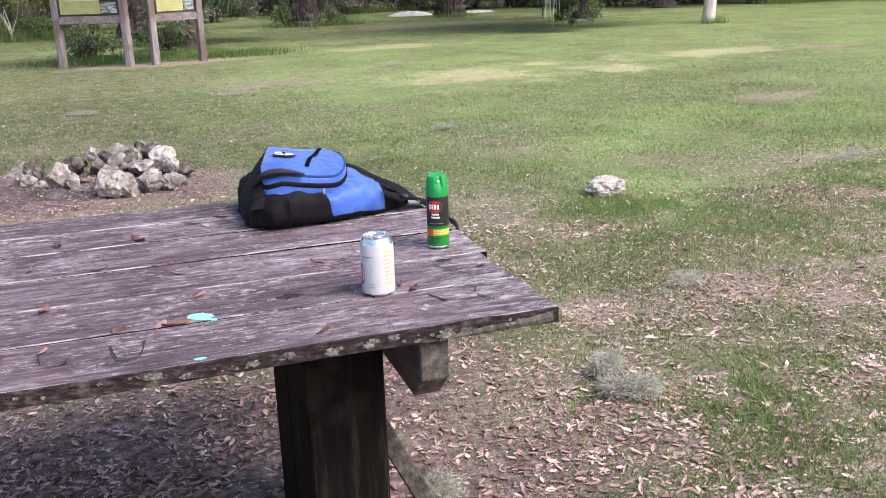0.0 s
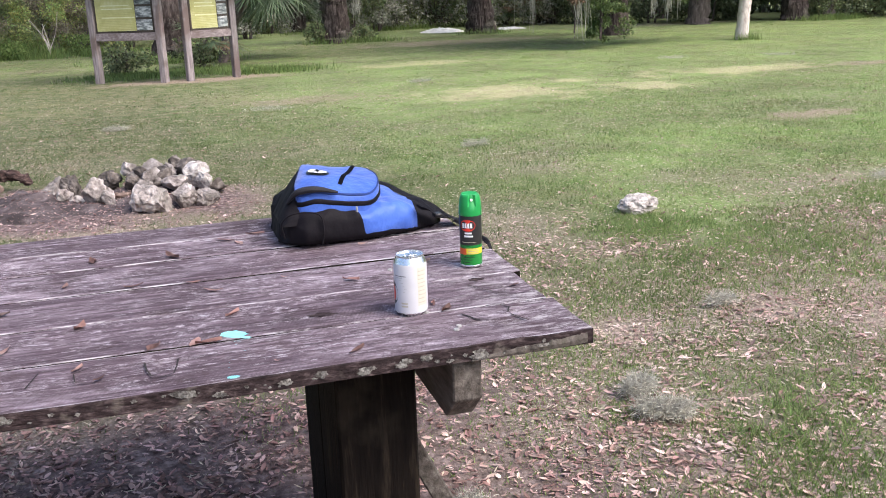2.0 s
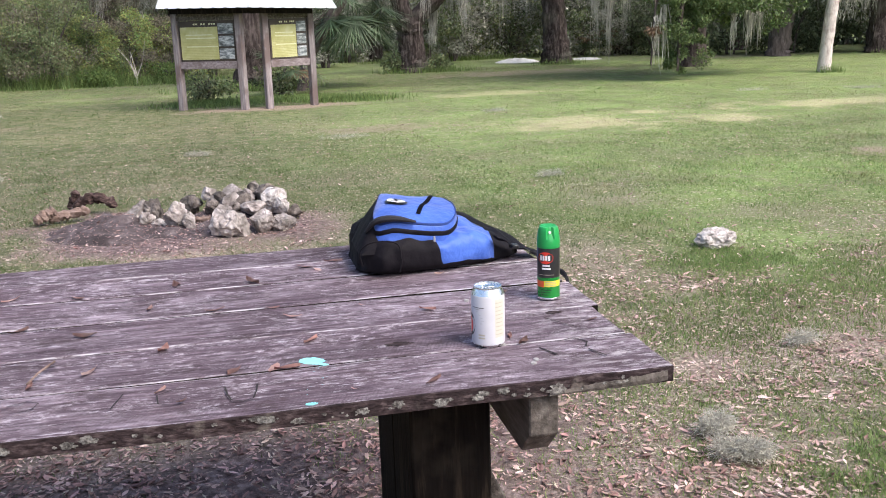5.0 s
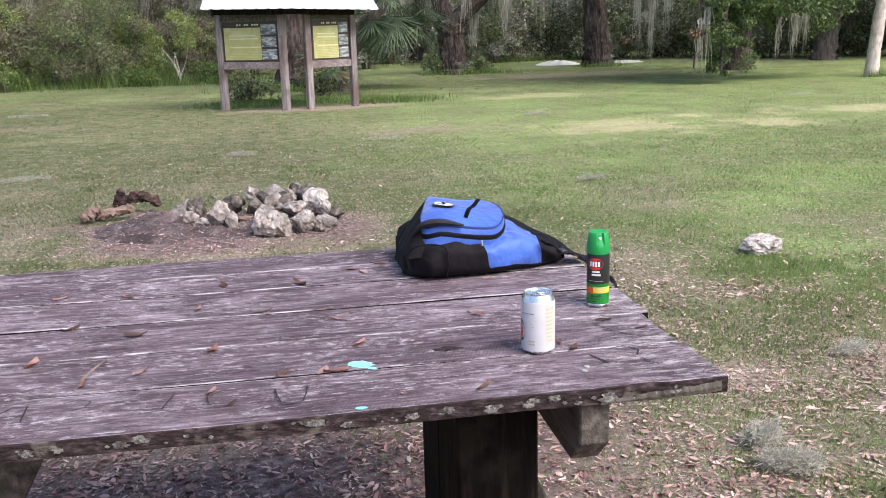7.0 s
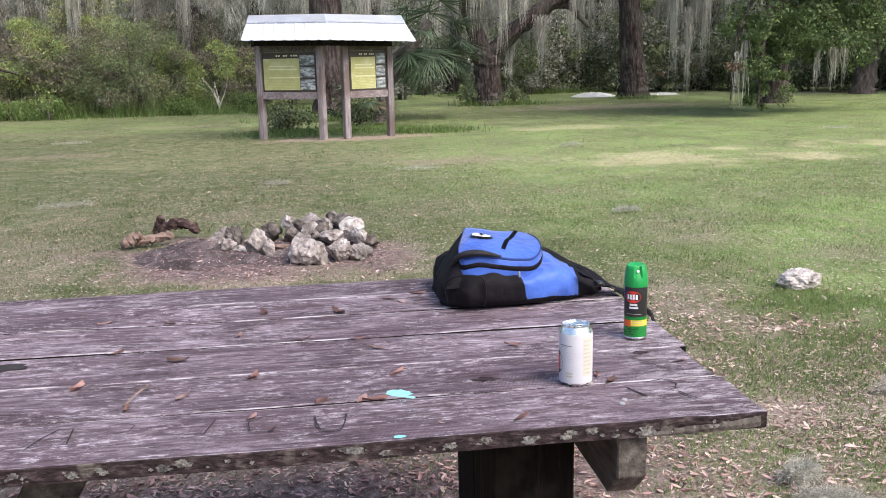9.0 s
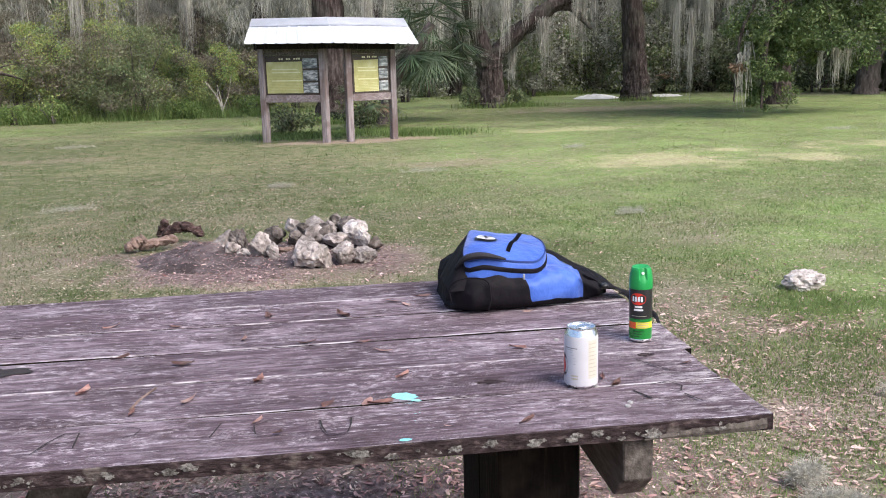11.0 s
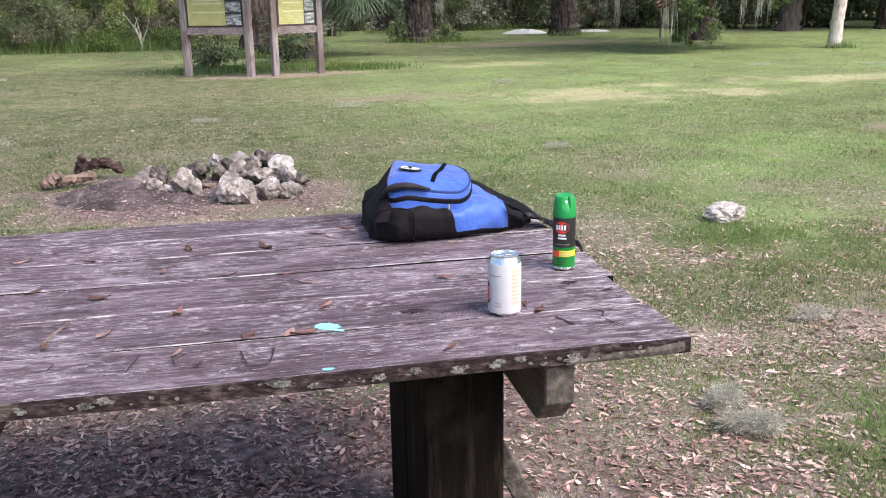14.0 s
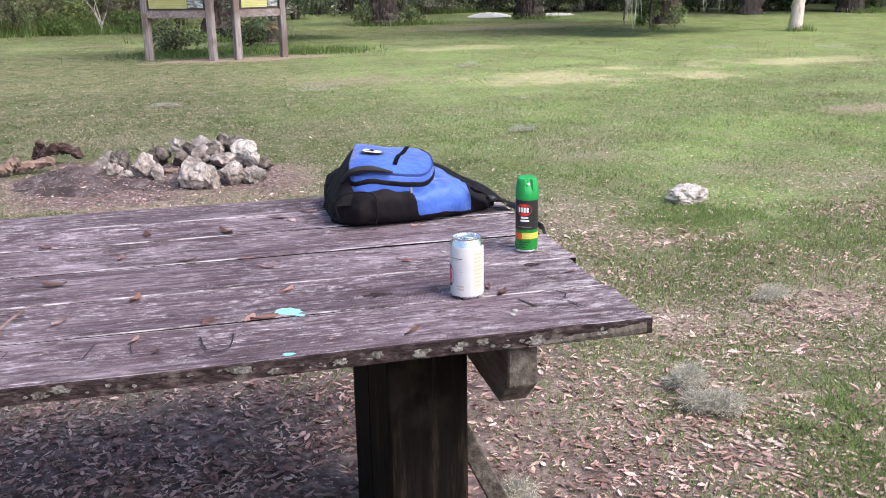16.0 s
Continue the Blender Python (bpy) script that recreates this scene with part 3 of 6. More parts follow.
def ground_material():
    m = bpy.data.materials.new("lawn_and_soil")
    m.use_nodes = True
    N, L = m.node_tree.nodes, m.node_tree.links
    bsdf = N["Principled BSDF"]
    tc = N.new("ShaderNodeTexCoord")

    def nz(scale, detail=6):
        n = N.new("ShaderNodeTexNoise")
        n.inputs["Scale"].default_value, n.inputs["Detail"].default_value = scale, detail
        n.inputs["Roughness"].default_value = 0.65
        L.new(tc.outputs["Object"], n.inputs["Vector"])
        return n.outputs["Fac"]

    def ramp(fac, stops):
        r = N.new("ShaderNodeValToRGB")
        r.color_ramp.elements[0].position, r.color_ramp.elements[0].color = stops[0][0], (*stops[0][1], 1)
        r.color_ramp.elements[1].position, r.color_ramp.elements[1].color = stops[-1][0], (*stops[-1][1], 1)
        for p, c in stops[1:-1]:
            r.color_ramp.elements.new(p).color = (*c, 1)
        L.new(fac, r.inputs[0])
        return r.outputs[0]

    def mix(fac, a, b):
        x = N.new("ShaderNodeMix")
        x.data_type = "RGBA"
        L.new(fac, x.inputs["Factor"])
        L.new(a, x.inputs[6])
        L.new(b, x.inputs[7])
        return x.outputs[2]

    def attr(name, wobble, amount):
        a = N.new("ShaderNodeAttribute")
        a.attribute_name = name
        r = N.new("ShaderNodeMath")
        r.operation = "MULTIPLY_ADD"
        L.new(wobble, r.inputs[0])
        r.inputs[1].default_value = amount
        r.inputs[2].default_value = -amount / 2
        s = N.new("ShaderNodeMath")
        s.operation = "ADD"
        s.use_clamp = True
        L.new(a.outputs["Fac"], s.inputs[0])
        L.new(r.outputs[0], s.inputs[1])
        return s.outputs[0]
    fine, mid = nz(34, 8), nz(5, 6)
    green = ramp(fine, [(0.3, (0.05, 0.07, 0.026)), (0.5, (0.1, 0.128, 0.052)), (0.72, (0.21, 0.22, 0.115))])
    # Brighter green where the lawn is sunlit, painted in by colour.
    sunlit_green = ramp(fine, [(0.3, (0.12, 0.19, 0.052)), (0.52, (0.23, 0.325, 0.108)), (0.72, (0.4, 0.49, 0.21))])
    green = mix(attr("sunlit_green", mid, 0.5), green, sunlit_green)
    straw = ramp(fine, [(0.32, (0.2, 0.2, 0.09)), (0.5, (0.45, 0.42, 0.23)), (0.68, (0.68, 0.63, 0.4))])
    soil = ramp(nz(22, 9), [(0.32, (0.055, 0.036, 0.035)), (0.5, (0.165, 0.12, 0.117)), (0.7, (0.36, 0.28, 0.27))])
    duff = ramp(nz(90, 7), [(0.32, (0.1, 0.08, 0.062)), (0.5, (0.29, 0.235, 0.19)), (0.66, (0.56, 0.47, 0.41))])
    green = mix(ramp(nz(1.1, 5), [(0.38, (0, 0, 0)), (0.66, (0.65, 0.65, 0.65))]), green, ramp(fine, [(0.3, (0.06, 0.07, 0.032)), (0.7, (0.17, 0.17, 0.09))]))
    # The straw tint also carries the sunlit bands of the field.
    col = mix(attr("dry", mid, 0.8), green, straw)
    col = mix(attr("litter", mid, 0.9), col, duff)
    tan = ramp(nz(30, 8), [(0.3, (0.16, 0.115, 0.085)), (0.52, (0.33, 0.255, 0.2)), (0.75, (0.5, 0.42, 0.35))])
    col = mix(attr("worn", mid, 0.9), col, tan)
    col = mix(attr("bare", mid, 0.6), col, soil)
    L.new(col, bsdf.inputs["Base Color"])
    bsdf.inputs["Roughness"].default_value = 0.95
    bsdf.inputs["Specular IOR Level"].default_value = 0.1
    b = N.new("ShaderNodeBump")
    b.inputs["Strength"].default_value, b.inputs["Distance"].default_value = 0.8, 0.02
    L.new(nz(55, 6), b.inputs["Height"])
    L.new(b.outputs[0], bsdf.inputs["Normal"])
    return m


def axis(lo, mid0, mid1, hi, step, n):
    """Fine steps in the middle, ever longer ones outwards."""
    inner = np.arange(mid0, mid1 + step / 2, step)
    far = (np.arange(1, n + 1) / n) ** 3
    return np.concatenate([(mid0 + (lo - mid0) * far)[::-1], inner, mid1 + (hi - mid1) * far])


def build_ground():
    gx, gy = axis(-900, -9, 14, 900, 0.1, 28), axis(-400, -7, 24, 1500, 0.105, 28)
    X, Y = np.meshgrid(gx, gy)
    x, y = X.ravel(), Y.ravel()
    nx, ny = len(gx), len(gy)
    i = (np.arange(ny - 1)[:, None] * nx + np.arange(nx - 1)[None, :]).ravel()
    ob = raw("ground", np.stack([x, y, ground_height(x, y)], 1), np.stack([i, i + 1, i + nx + 1, i + nx], 1), ground_material(), smooth=True)
    for name, fn in (("litter", lambda a, b: np.clip(0.75 * litter_cover(a, b) + 0.4 * smooth01(0.45, 0.8, vnoise(a, b, 0.8, 15)) * smooth01(9, 4, b), 0, 1)), ("bare", bare_cover), ("worn", worn_cover), ("sunlit_green", sunlit_green_cover), ("dry", sunlit_straw_cover)):
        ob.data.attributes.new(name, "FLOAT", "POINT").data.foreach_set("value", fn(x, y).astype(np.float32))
    tagged(ob, "open lawn of short grass with bare and leaf-strewn patches", "ground", kind="structure")


build_ground()
rng = np.random.default_rng(4)


def tended(x, y):
    """How densely the lawn's pieces stand: full on the field past the table, thinning out softly elsewhere."""
    d = y + 1.5
    rim = np.maximum(-2.6 - 0.5 * d - x, x - 0.4 - 0.95 * d)
    rim = rim + 1.6 * (vnoise(x, y, 1.4, 51) - 0.5) + 0.8 * (vnoise(x, y, 0.4, 52) - 0.5)
    return np.clip(0.1 + 0.9 * smooth01(2.4, 0.2, rim), 0, 1) * smooth01(-3.6, -1.6, y + vnoise(x, y, 0.8, 53))


def scatter(n, y0, y1, x0, x1):
    x, y = rng.uniform(x0, x1, n), rng.uniform(y0, y1, n)
    k = rng.random(n) < tended(x, y)
    return x[k], y[k]


def grass_blades(name, n, y0, y1, x0, x1, height, width, label, mat=GRASS, flat=1.0, fade=None):
    x, y = scatter(n, y0, y1, x0, x1)
    clump = vnoise(x, y, 0.35, 11) * 0.6 + vnoise(x, y, 0.1, 12) * 0.4
    tuft = blob(x, y, 1.05, 0.55, 0.55, 0.35) + blob(x, y, 0.75, 1.75, 0.3, 0.25)
    keep = np.clip(1 - 0.93 * np.clip(bare_cover(x, y) + worn_cover(x, y), 0, 1), 0, 1) * (1 - np.clip(1.3 * sunlit_straw_cover(x, y), 0, 0.85) * (y > 7)) * np.clip(1.1 - 0.6 * litter_cover(x, y) + 0.12 * tuft, 0, 1)
    keep = keep * np.where(y < 4, np.clip(2.4 * clump - 0.5, 0.1, 1), np.clip(1.3 * clump + 0.12, 0.2, 1))
    if fade:
        keep = keep * smooth01(fade[0], fade[1], y + 1.5 * (vnoise(x, y, 1.0, 14) - 0.5))
    k = rng.random(len(x)) < keep
    x, y = x[k], y[k]
    m = len(x)
    a = rng.uniform(0, 2 * np.pi, m)
    h = height * rng.uniform(0.45, 1.25, m) * (0.7 + 0.6 * vnoise(x, y, 0.6, 13))
    w = width * rng.uniform(0.7, 1.3, m)
    lean = rng.uniform(0.2, 1.3, m) * h * flat
    b = a + rng.uniform(-0.6, 0.6, m)
    z = ground_height(x, y) - 0.004
    co = np.empty((m, 3, 3))
    co[:, 0] = np.stack([x - w * np.sin(a), y + w * np.cos(a), z], 1)
    co[:, 1] = np.stack([x + w * np.sin(a), y - w * np.cos(a), z], 1)
    co[:, 2] = np.stack([x + lean * np.cos(b), y + lean * np.sin(b), z + h], 1)
    ob = raw(name, co.reshape(-1, 3), np.arange(3 * m).reshape(-1, 3), mat)
    ob.data.attributes.new("sunlit_green", "FLOAT", "POINT").data.foreach_set("value", np.repeat(sunlit_green_cover(x, y), 3).astype(np.float32))
    tagged(ob, label, "grass", kind="stuff")


grass_blades("lawn_grass", 900000, -3.5, 11.5, -5.5, 11, 0.027, 0.0023, "short green lawn grass growing in uneven clumps", flat=1.5, fade=(11.0, 5.5))
grass_blades("far_lawn_grass", 330000, 5.0, 24, -12, 20, 0.02, 0.0055, "mown green grass of the open field", FAR_GRASS, 2.6, fade=(5.0, 11.0))
grass_blades("leafy_grass", 560000, -0.3, 3.6, -0.6, 4.6, 0.026, 0.0021, "thin green grass growing up between dead leaves", WEED, flat=1.3, fade=(3.7, 2.0))


def dead_grass():
    """Pale dry bits lying loose over the lawn."""
    x, y = scatter(190000, 0.8, 15, -6, 12)
    k = rng.random(len(x)) < (0.25 + 0.75 * smooth01(0.4, 0.7, vnoise(x, y, 0.7, 61))) * smooth01(15, 6, y) * (1 - 0.7 * bare_cover(x, y))
    x, y = x[k], y[k]
    m = len(x)
    a, ln, w = rng.uniform(0, 2 * np.pi, m), rng.uniform(0.006, 0.02, m), rng.uniform(0.0012, 0.0035, m)
    z = ground_height(x, y) + rng.uniform(0.006, 0.02, m)
    c, q = np.cos(a), np.sin(a)
    co = np.stack([np.stack([x + u * ln * c - v * w * q, y + u * ln * q + v * w * c, z + u * rng.uniform(-0.3, 0.3, m) * ln], 1) for u, v in ((-1, 0), (0, 1), (1, 0), (0, -1))], 1)
    ob = raw("dead_grass", co.reshape(-1, 3), np.arange(4 * m).reshape(-1, 4), STRAW)
    tagged(ob, "pale bits of dead grass strewn over the lawn", "dead grass", kind="stuff")


dead_grass()

# outline of a leaf: along, across, lift
LEAF = np.array([(0, 0, 0), (0.3, 0.17, 0.05), (0.7, 0.16, 0.07), (1, 0, 0.1), (0.7, -0.16, 0.07), (0.3, -0.17, 0.05), (0.52, 0, 0)])
LEAF_F = np.array([(0, 6, 1), (1, 6, 2), (2, 6, 3), (3, 6, 4), (4, 6, 5), (5, 6, 0)])


def leaf_litter():
    x, y = scatter(560000, -3.5, 12, -3.2, 9.5)
    xn, yn = scatter(70000, -0.6, 3.4, -1.8, 4.6)
    x, y = np.concatenate([x, xn]), np.concatenate([y, yn])
    k = rng.random(len(x)) < np.where(y < 4.5, 1.0, 0.6) * litter_cover(x, y) ** 1.15 * np.where(x > 0.35, np.clip(1.6 * vnoise(x, y, 0.28, 71) - 0.05, 0.3, 0.95), np.where(y > 0.35, np.clip(2.0 * vnoise(x, y, 0.3, 72) - 0.05, 0.4, 1), 1))
    k &= ~((x > 0.1) & (rng.random(len(x)) < 0.42 * smooth01(0.75, 1.1, y) * smooth01(2.6, 2.0, y)))
    x, y = x[k], y[k]
    m = len(x)
    s = rng.uniform(0.016, 0.042, m) * np.where(rng.random(m) < np.where(y > 4, 0.85, 0.6), 0.5, 1)
    a, tilt, roll = rng.uniform(0, 2 * np.pi, m), rng.normal(0, 0.1, m), rng.normal(0, 0.2, m)
    p = LEAF[None] * s[:, None, None] * np.stack([np.ones(m), rng.uniform(0.6, 1.3, m), rng.uniform(-2, 4, m)], 1)[:, None, :]
    px, py, pz = p[..., 0] - 0.5 * s[:, None], p[..., 1], p[..., 2]
    py, pz = py * np.cos(roll)[:, None] - pz * np.sin(roll)[:, None], py * np.sin(roll)[:, None] + pz * np.cos(roll)[:, None]
    px, pz = px * np.cos(tilt)[:, None] - pz * np.sin(tilt)[:, None], px * np.sin(tilt)[:, None] + pz * np.cos(tilt)[:, None]
    X = x[:, None] + px * np.cos(a)[:, None] - py * np.sin(a)[:, None]
    Y = y[:, None] + px * np.sin(a)[:, None] + py * np.cos(a)[:, None]
    Z = pz - pz.min(1, keepdims=True) + (ground_height(x, y) + np.maximum(0, mound_height(x, y)) + rng.uniform(0.0, 0.007, m))[:, None]
    co = np.stack([X, Y, Z], 2)
    damp = rng.random(m) < np.where(y < 4, 0.12 + 0.5 * smooth01(1.0, 0.1, x + 0.5 * (vnoise(x, y, 0.5, 81) - 0.5)), 0.45)
    for name, k, mat, label in (("leaf_litter", ~damp, LITTER, "fallen dry brown and pinkish oak leaves on the ground"), ("damp_leaf_litter", damp, DAMP_LITTER, "fallen damp reddish brown oak leaves around the table")):
        q = int(k.sum())
        f = LEAF_F[None] + 7 * np.arange(q)[:, None, None]
        tagged(raw(name, co[k].reshape(-1, 3), f.reshape(-1, 3), mat), label, "leaves", kind="stuff")


leaf_litter()


# ---- picnic table ----
TOP = 0.76


def build_table():
    table = thing("picnic_table", pose(0, 0, 0), "weathered grey wooden picnic table with lichen on its edge", "table")
    seams = [0.0, 0.198, 0.398, 0.606, 0.815, 0.995, 1.165]
    for i in range(6):
        r = random.Random(i)
        gap = (0.0, 0.003, 0.003, 0.006, 0.006, 0.003, 0.0)
        y0, y1 = seams[i] + gap[i], seams[i + 1] - gap[i + 1]
        bm = bmesh.new()
        n = 40
        end = 0.018 * i / 5 + r.uniform(-0.01, 0.01)
        rings = []
        for k in range(n + 1):
            x = -2.05 + (2.05 + end) * k / n
            wob = 0.0025 * noise.noise(Vector((x * 3, i * 7.1, 0)))
            lift = 0.0025 * noise.noise(Vector((x * 1.7, i * 3.3, 5)))
            cup = 0.0022
            near = y0 + wob + (0.012 * max(0, noise.noise(Vector((x * 9, 3, 1)))) if i == 0 and x > -0.25 else 0)
            far = y1 + 0.0025 * noise.noise(Vector((x * 3, i * 7.1, 9)))
            b = 0.0016 + 0.002 * abs(noise.noise(Vector((x * 11, i, 2))))
            t = TOP + lift
            sec = [(near, t - 0.03), (near, t - b), (near + b, t), ((near + far) / 2, t - cup), (far - b, t), (far, t - b), (far, t - 0.03)]
            rings.append([bm.verts.new((x, yy, zz)) for yy, zz in sec])
        for p, q in zip(rings, rings[1:]):
            for k in range(7):
                bm.faces.new((p[k], p[(k + 1) % 7], q[(k + 1) % 7], q[k]))
        bm.faces.new(rings[0])
        bm.faces.new(rings[-1][::-1])
        bmesh.ops.recalc_face_normals(bm, faces=bm.faces)
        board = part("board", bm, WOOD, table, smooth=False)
        # Front edge takes darker wood; inner sides go near black for gap shade.
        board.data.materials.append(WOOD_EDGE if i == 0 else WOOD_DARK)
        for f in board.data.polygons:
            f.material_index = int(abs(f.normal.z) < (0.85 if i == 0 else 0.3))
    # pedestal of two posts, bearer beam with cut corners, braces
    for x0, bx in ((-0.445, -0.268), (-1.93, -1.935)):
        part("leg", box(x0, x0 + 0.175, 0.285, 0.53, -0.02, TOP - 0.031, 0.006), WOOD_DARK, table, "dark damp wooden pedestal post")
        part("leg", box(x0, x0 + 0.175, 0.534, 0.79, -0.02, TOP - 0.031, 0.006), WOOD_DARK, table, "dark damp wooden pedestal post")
        sec = [(0.015, 0.729), (0.015, 0.646), (0.072, 0.592), (1.09, 0.592), (1.15, 0.646), (1.15, 0.729)]
        xa, xb = (bx, bx + 0.056) if bx > -1 else (x0 - 0.058, x0 - 0.002)
        bm = bmesh.new()
        f = bm.faces.new([bm.verts.new((xa, y, z)) for y, z in sec])
        for v in [g for g in bmesh.ops.extrude_face_region(bm, geom=[f])["geom"] if isinstance(g, bmesh.types.BMVert)]:
            v.co.x = xb
        bmesh.ops.recalc_face_normals(bm, faces=bm.faces)
        bmesh.ops.bevel(bm, geom=bm.edges[:], offset=0.003, segments=1, affect="EDGES")
        part("bearer", bm, WOOD_BEAM, table, "grey bearer beam with cut lower corner", smooth=False)
    part("brace", beam((-0.33, 0.42, 0.52), (-0.07, 0.42, -0.03), 0.09, 0.045), WOOD_BEAM, table, "diagonal wooden brace")
    part("brace", beam((-1.25, 0.24, 0.715), (-1.66, 0.24, -0.03), 0.09, 0.1), WOOD_BEAM, table, "slanting grey wooden brace")
    # splintered wedge along the lower edge near the corner
    bm = bmesh.new()
    cols = []
    for k in range(49):
        x = -0.235 + 0.229 * k / 48
        u = k / 48
        top = 0.7315 + 0.021 * u ** 0.8 + 0.004 * noise.noise(Vector((x * 60, 1, 2))) + 0.003 * noise.noise(Vector((x * 170, 5, 2)))
        low = 0.7302 + 0.006 * max(0, u - 0.55) + 0.0035 * max(0, noise.noise(Vector((x * 45, 9, 4))))
        y = -0.003 - 0.0025 * abs(noise.noise(Vector((x * 40, 3, 7))))
        top = max(top, low + 0.001)
        cols.append([bm.verts.new(v) for v in ((x, 0.006, low), (x, y, low), (x, y - 0.001, (low + top) / 2), (x, y + 0.002, top), (x, 0.006, top))])
    for p, q in zip(cols, cols[1:]):
        for k in range(5):
            bm.faces.new((p[k], p[(k + 1) % 5], q[(k + 1) % 5], q[k]))
    bm.faces.new(cols[0])
    bm.faces.new(cols[-1][::-1])
    bmesh.ops.recalc_face_normals(bm, faces=bm.faces)
    part("worn_edge", bm, WOOD_BEAM, table, "paler broken board edge", smooth=False)
    # lichen spots on the long edge and a few on the top
    r = random.Random(3)
    bms = []
    for k in range(105):
        x = r.uniform(-1.8, -0.12) + 0.08 * math.sin(k * 2.4)
        big = r.random() < 0.3
        s = r.uniform(0.0045, 0.0085) if big else r.uniform(0.0012, 0.0045)
        z = r.uniform(0.737, 0.752)
        bm = bmesh.new()
        ring = []
        o = r.uniform(0, 50)
        n = 22
        for j in range(n):
            a = 2 * math.pi * j / n
            q = s * (0.8 + 0.55 * noise.noise(Vector((1.6 * math.cos(a) + o, 1.6 * math.sin(a), k))) + 0.1 * r.uniform(-1, 1))
            ring.append(bm.verts.new((x + (1.9 if big else 1.4) * q * math.cos(a), -0.0032, min(0.7575, max(0.731, z + q * math.sin(a))))))
        c = bm.verts.new((x, -0.0036, min(0.7565, z)))
        for j in range(n):
            bm.faces.new((ring[j], ring[(j + 1) % n], c))
        bms.append(bm)
    tagged(part("lichen", merge(*bms), LICHEN, table, "pale grey-green lichen spots"), kind="stuff")
    # carved marks
    def groove(pts, w=0.0035):
        bm = bmesh.new()
        pts = [Vector((x, y, TOP + 0.0012)) for x, y in pts]
        prev = None
        for i, p in enumerate(pts):
            d = (pts[min(i + 1, len(pts) - 1)] - pts[max(i - 1, 0)]).normalized()
            s = Vector((-d.y, d.x, 0)) * w * 0.5 * (0.6 + 0.5 * random.random())
            cur = (bm.verts.new(p + s), bm.verts.new(p - s))
            if prev:
                bm.faces.new((prev[0], prev[1], cur[1], cur[0]))
            prev = cur
        return part("carved_mark", bm, CARVE, table, "old dark carved mark")
    groove([(-0.806, 0.135), (-0.802, 0.1), (-0.795, 0.072), (-0.775, 0.06), (-0.757, 0.07), (-0.751, 0.1), (-0.748, 0.135)])
    groove([(-1.30, 0.075), (-1.282, 0.125), (-1.262, 0.16), (-1.236, 0.158), (-1.232, 0.09)])
    groove([(-1.285, 0.115), (-1.236, 0.12)], 0.0025)
    groove([(-1.18, 0.155), (-1.15, 0.17), (-1.128, 0.155), (-1.135, 0.13), (-1.16, 0.12)], 0.0022)
    groove([(-1.0, 0.09), (-0.985, 0.155)], 0.0028)
    groove([(-0.9, 0.15), (-0.925, 0.13), (-0.92, 0.09), (-0.9, 0.08)], 0.0025)
    groove([(-0.132, 0.34), (-0.085, 0.262)], 0.004)
    groove([(-0.2, 0.165), (-0.178, 0.118)], 0.004)
    groove([(-0.11, 0.13), (-0.09, 0.085)], 0.004)
    groove([(-0.15, 0.19), (-0.115, 0.2), (-0.098, 0.17), (-0.11, 0.145)], 0.0035)
    groove([(-0.235, 0.77), (-0.195, 0.70)], 0.002)
    # broken-out hollow in a far board, its shade a flat dark patch, and dark knots
    for cx, cy, sx, sy in ((-1.49, 0.545, 0.075, 0.042), (-0.460, 0.270, 0.032, 0.014), (-0.100, 0.370, 0.022, 0.013)):
        bm = bmesh.new()
        c = bm.verts.new((cx, cy, TOP - 0.0002))
        ring = []
        for q in range(36):
            a = 2 * math.pi * q / 36
            g = 0.8 + 0.45 * noise.noise(Vector((2.2 * math.cos(a), 2.2 * math.sin(a), cx))) + 0.25 * noise.noise(Vector((6 * math.cos(a), 6 * math.sin(a), 3)))
            ring.append(bm.verts.new((cx + sx * g * math.cos(a), cy + sy * g * math.sin(a), TOP + 0.0008)))
        for q in range(36):
            bm.faces.new((c, ring[q], ring[(q + 1) % 36]))
        part("knot", bm, CARVE if sx > 0.05 else WOOD_EDGE, table, "dark knot and hollow marks in the wood")
    for x, y in ((-0.262, 0.205), (-0.235, 0.09), (-0.225, 0.107), (-0.26, 0.52), (-0.24, 0.3), (-0.255, 0.905), (-0.235, 1.08)):
        bm = lathe([(0.0, 0.0018), (0.0035, 0.0022), (0.0055, 0.0012), (0.0058, -0.002)], 12)
        bm.transform(Matrix.Translation((x, y, TOP)))
        part("screw", bm, SCREW, table, "galvanised screw head")
    return table


build_table()


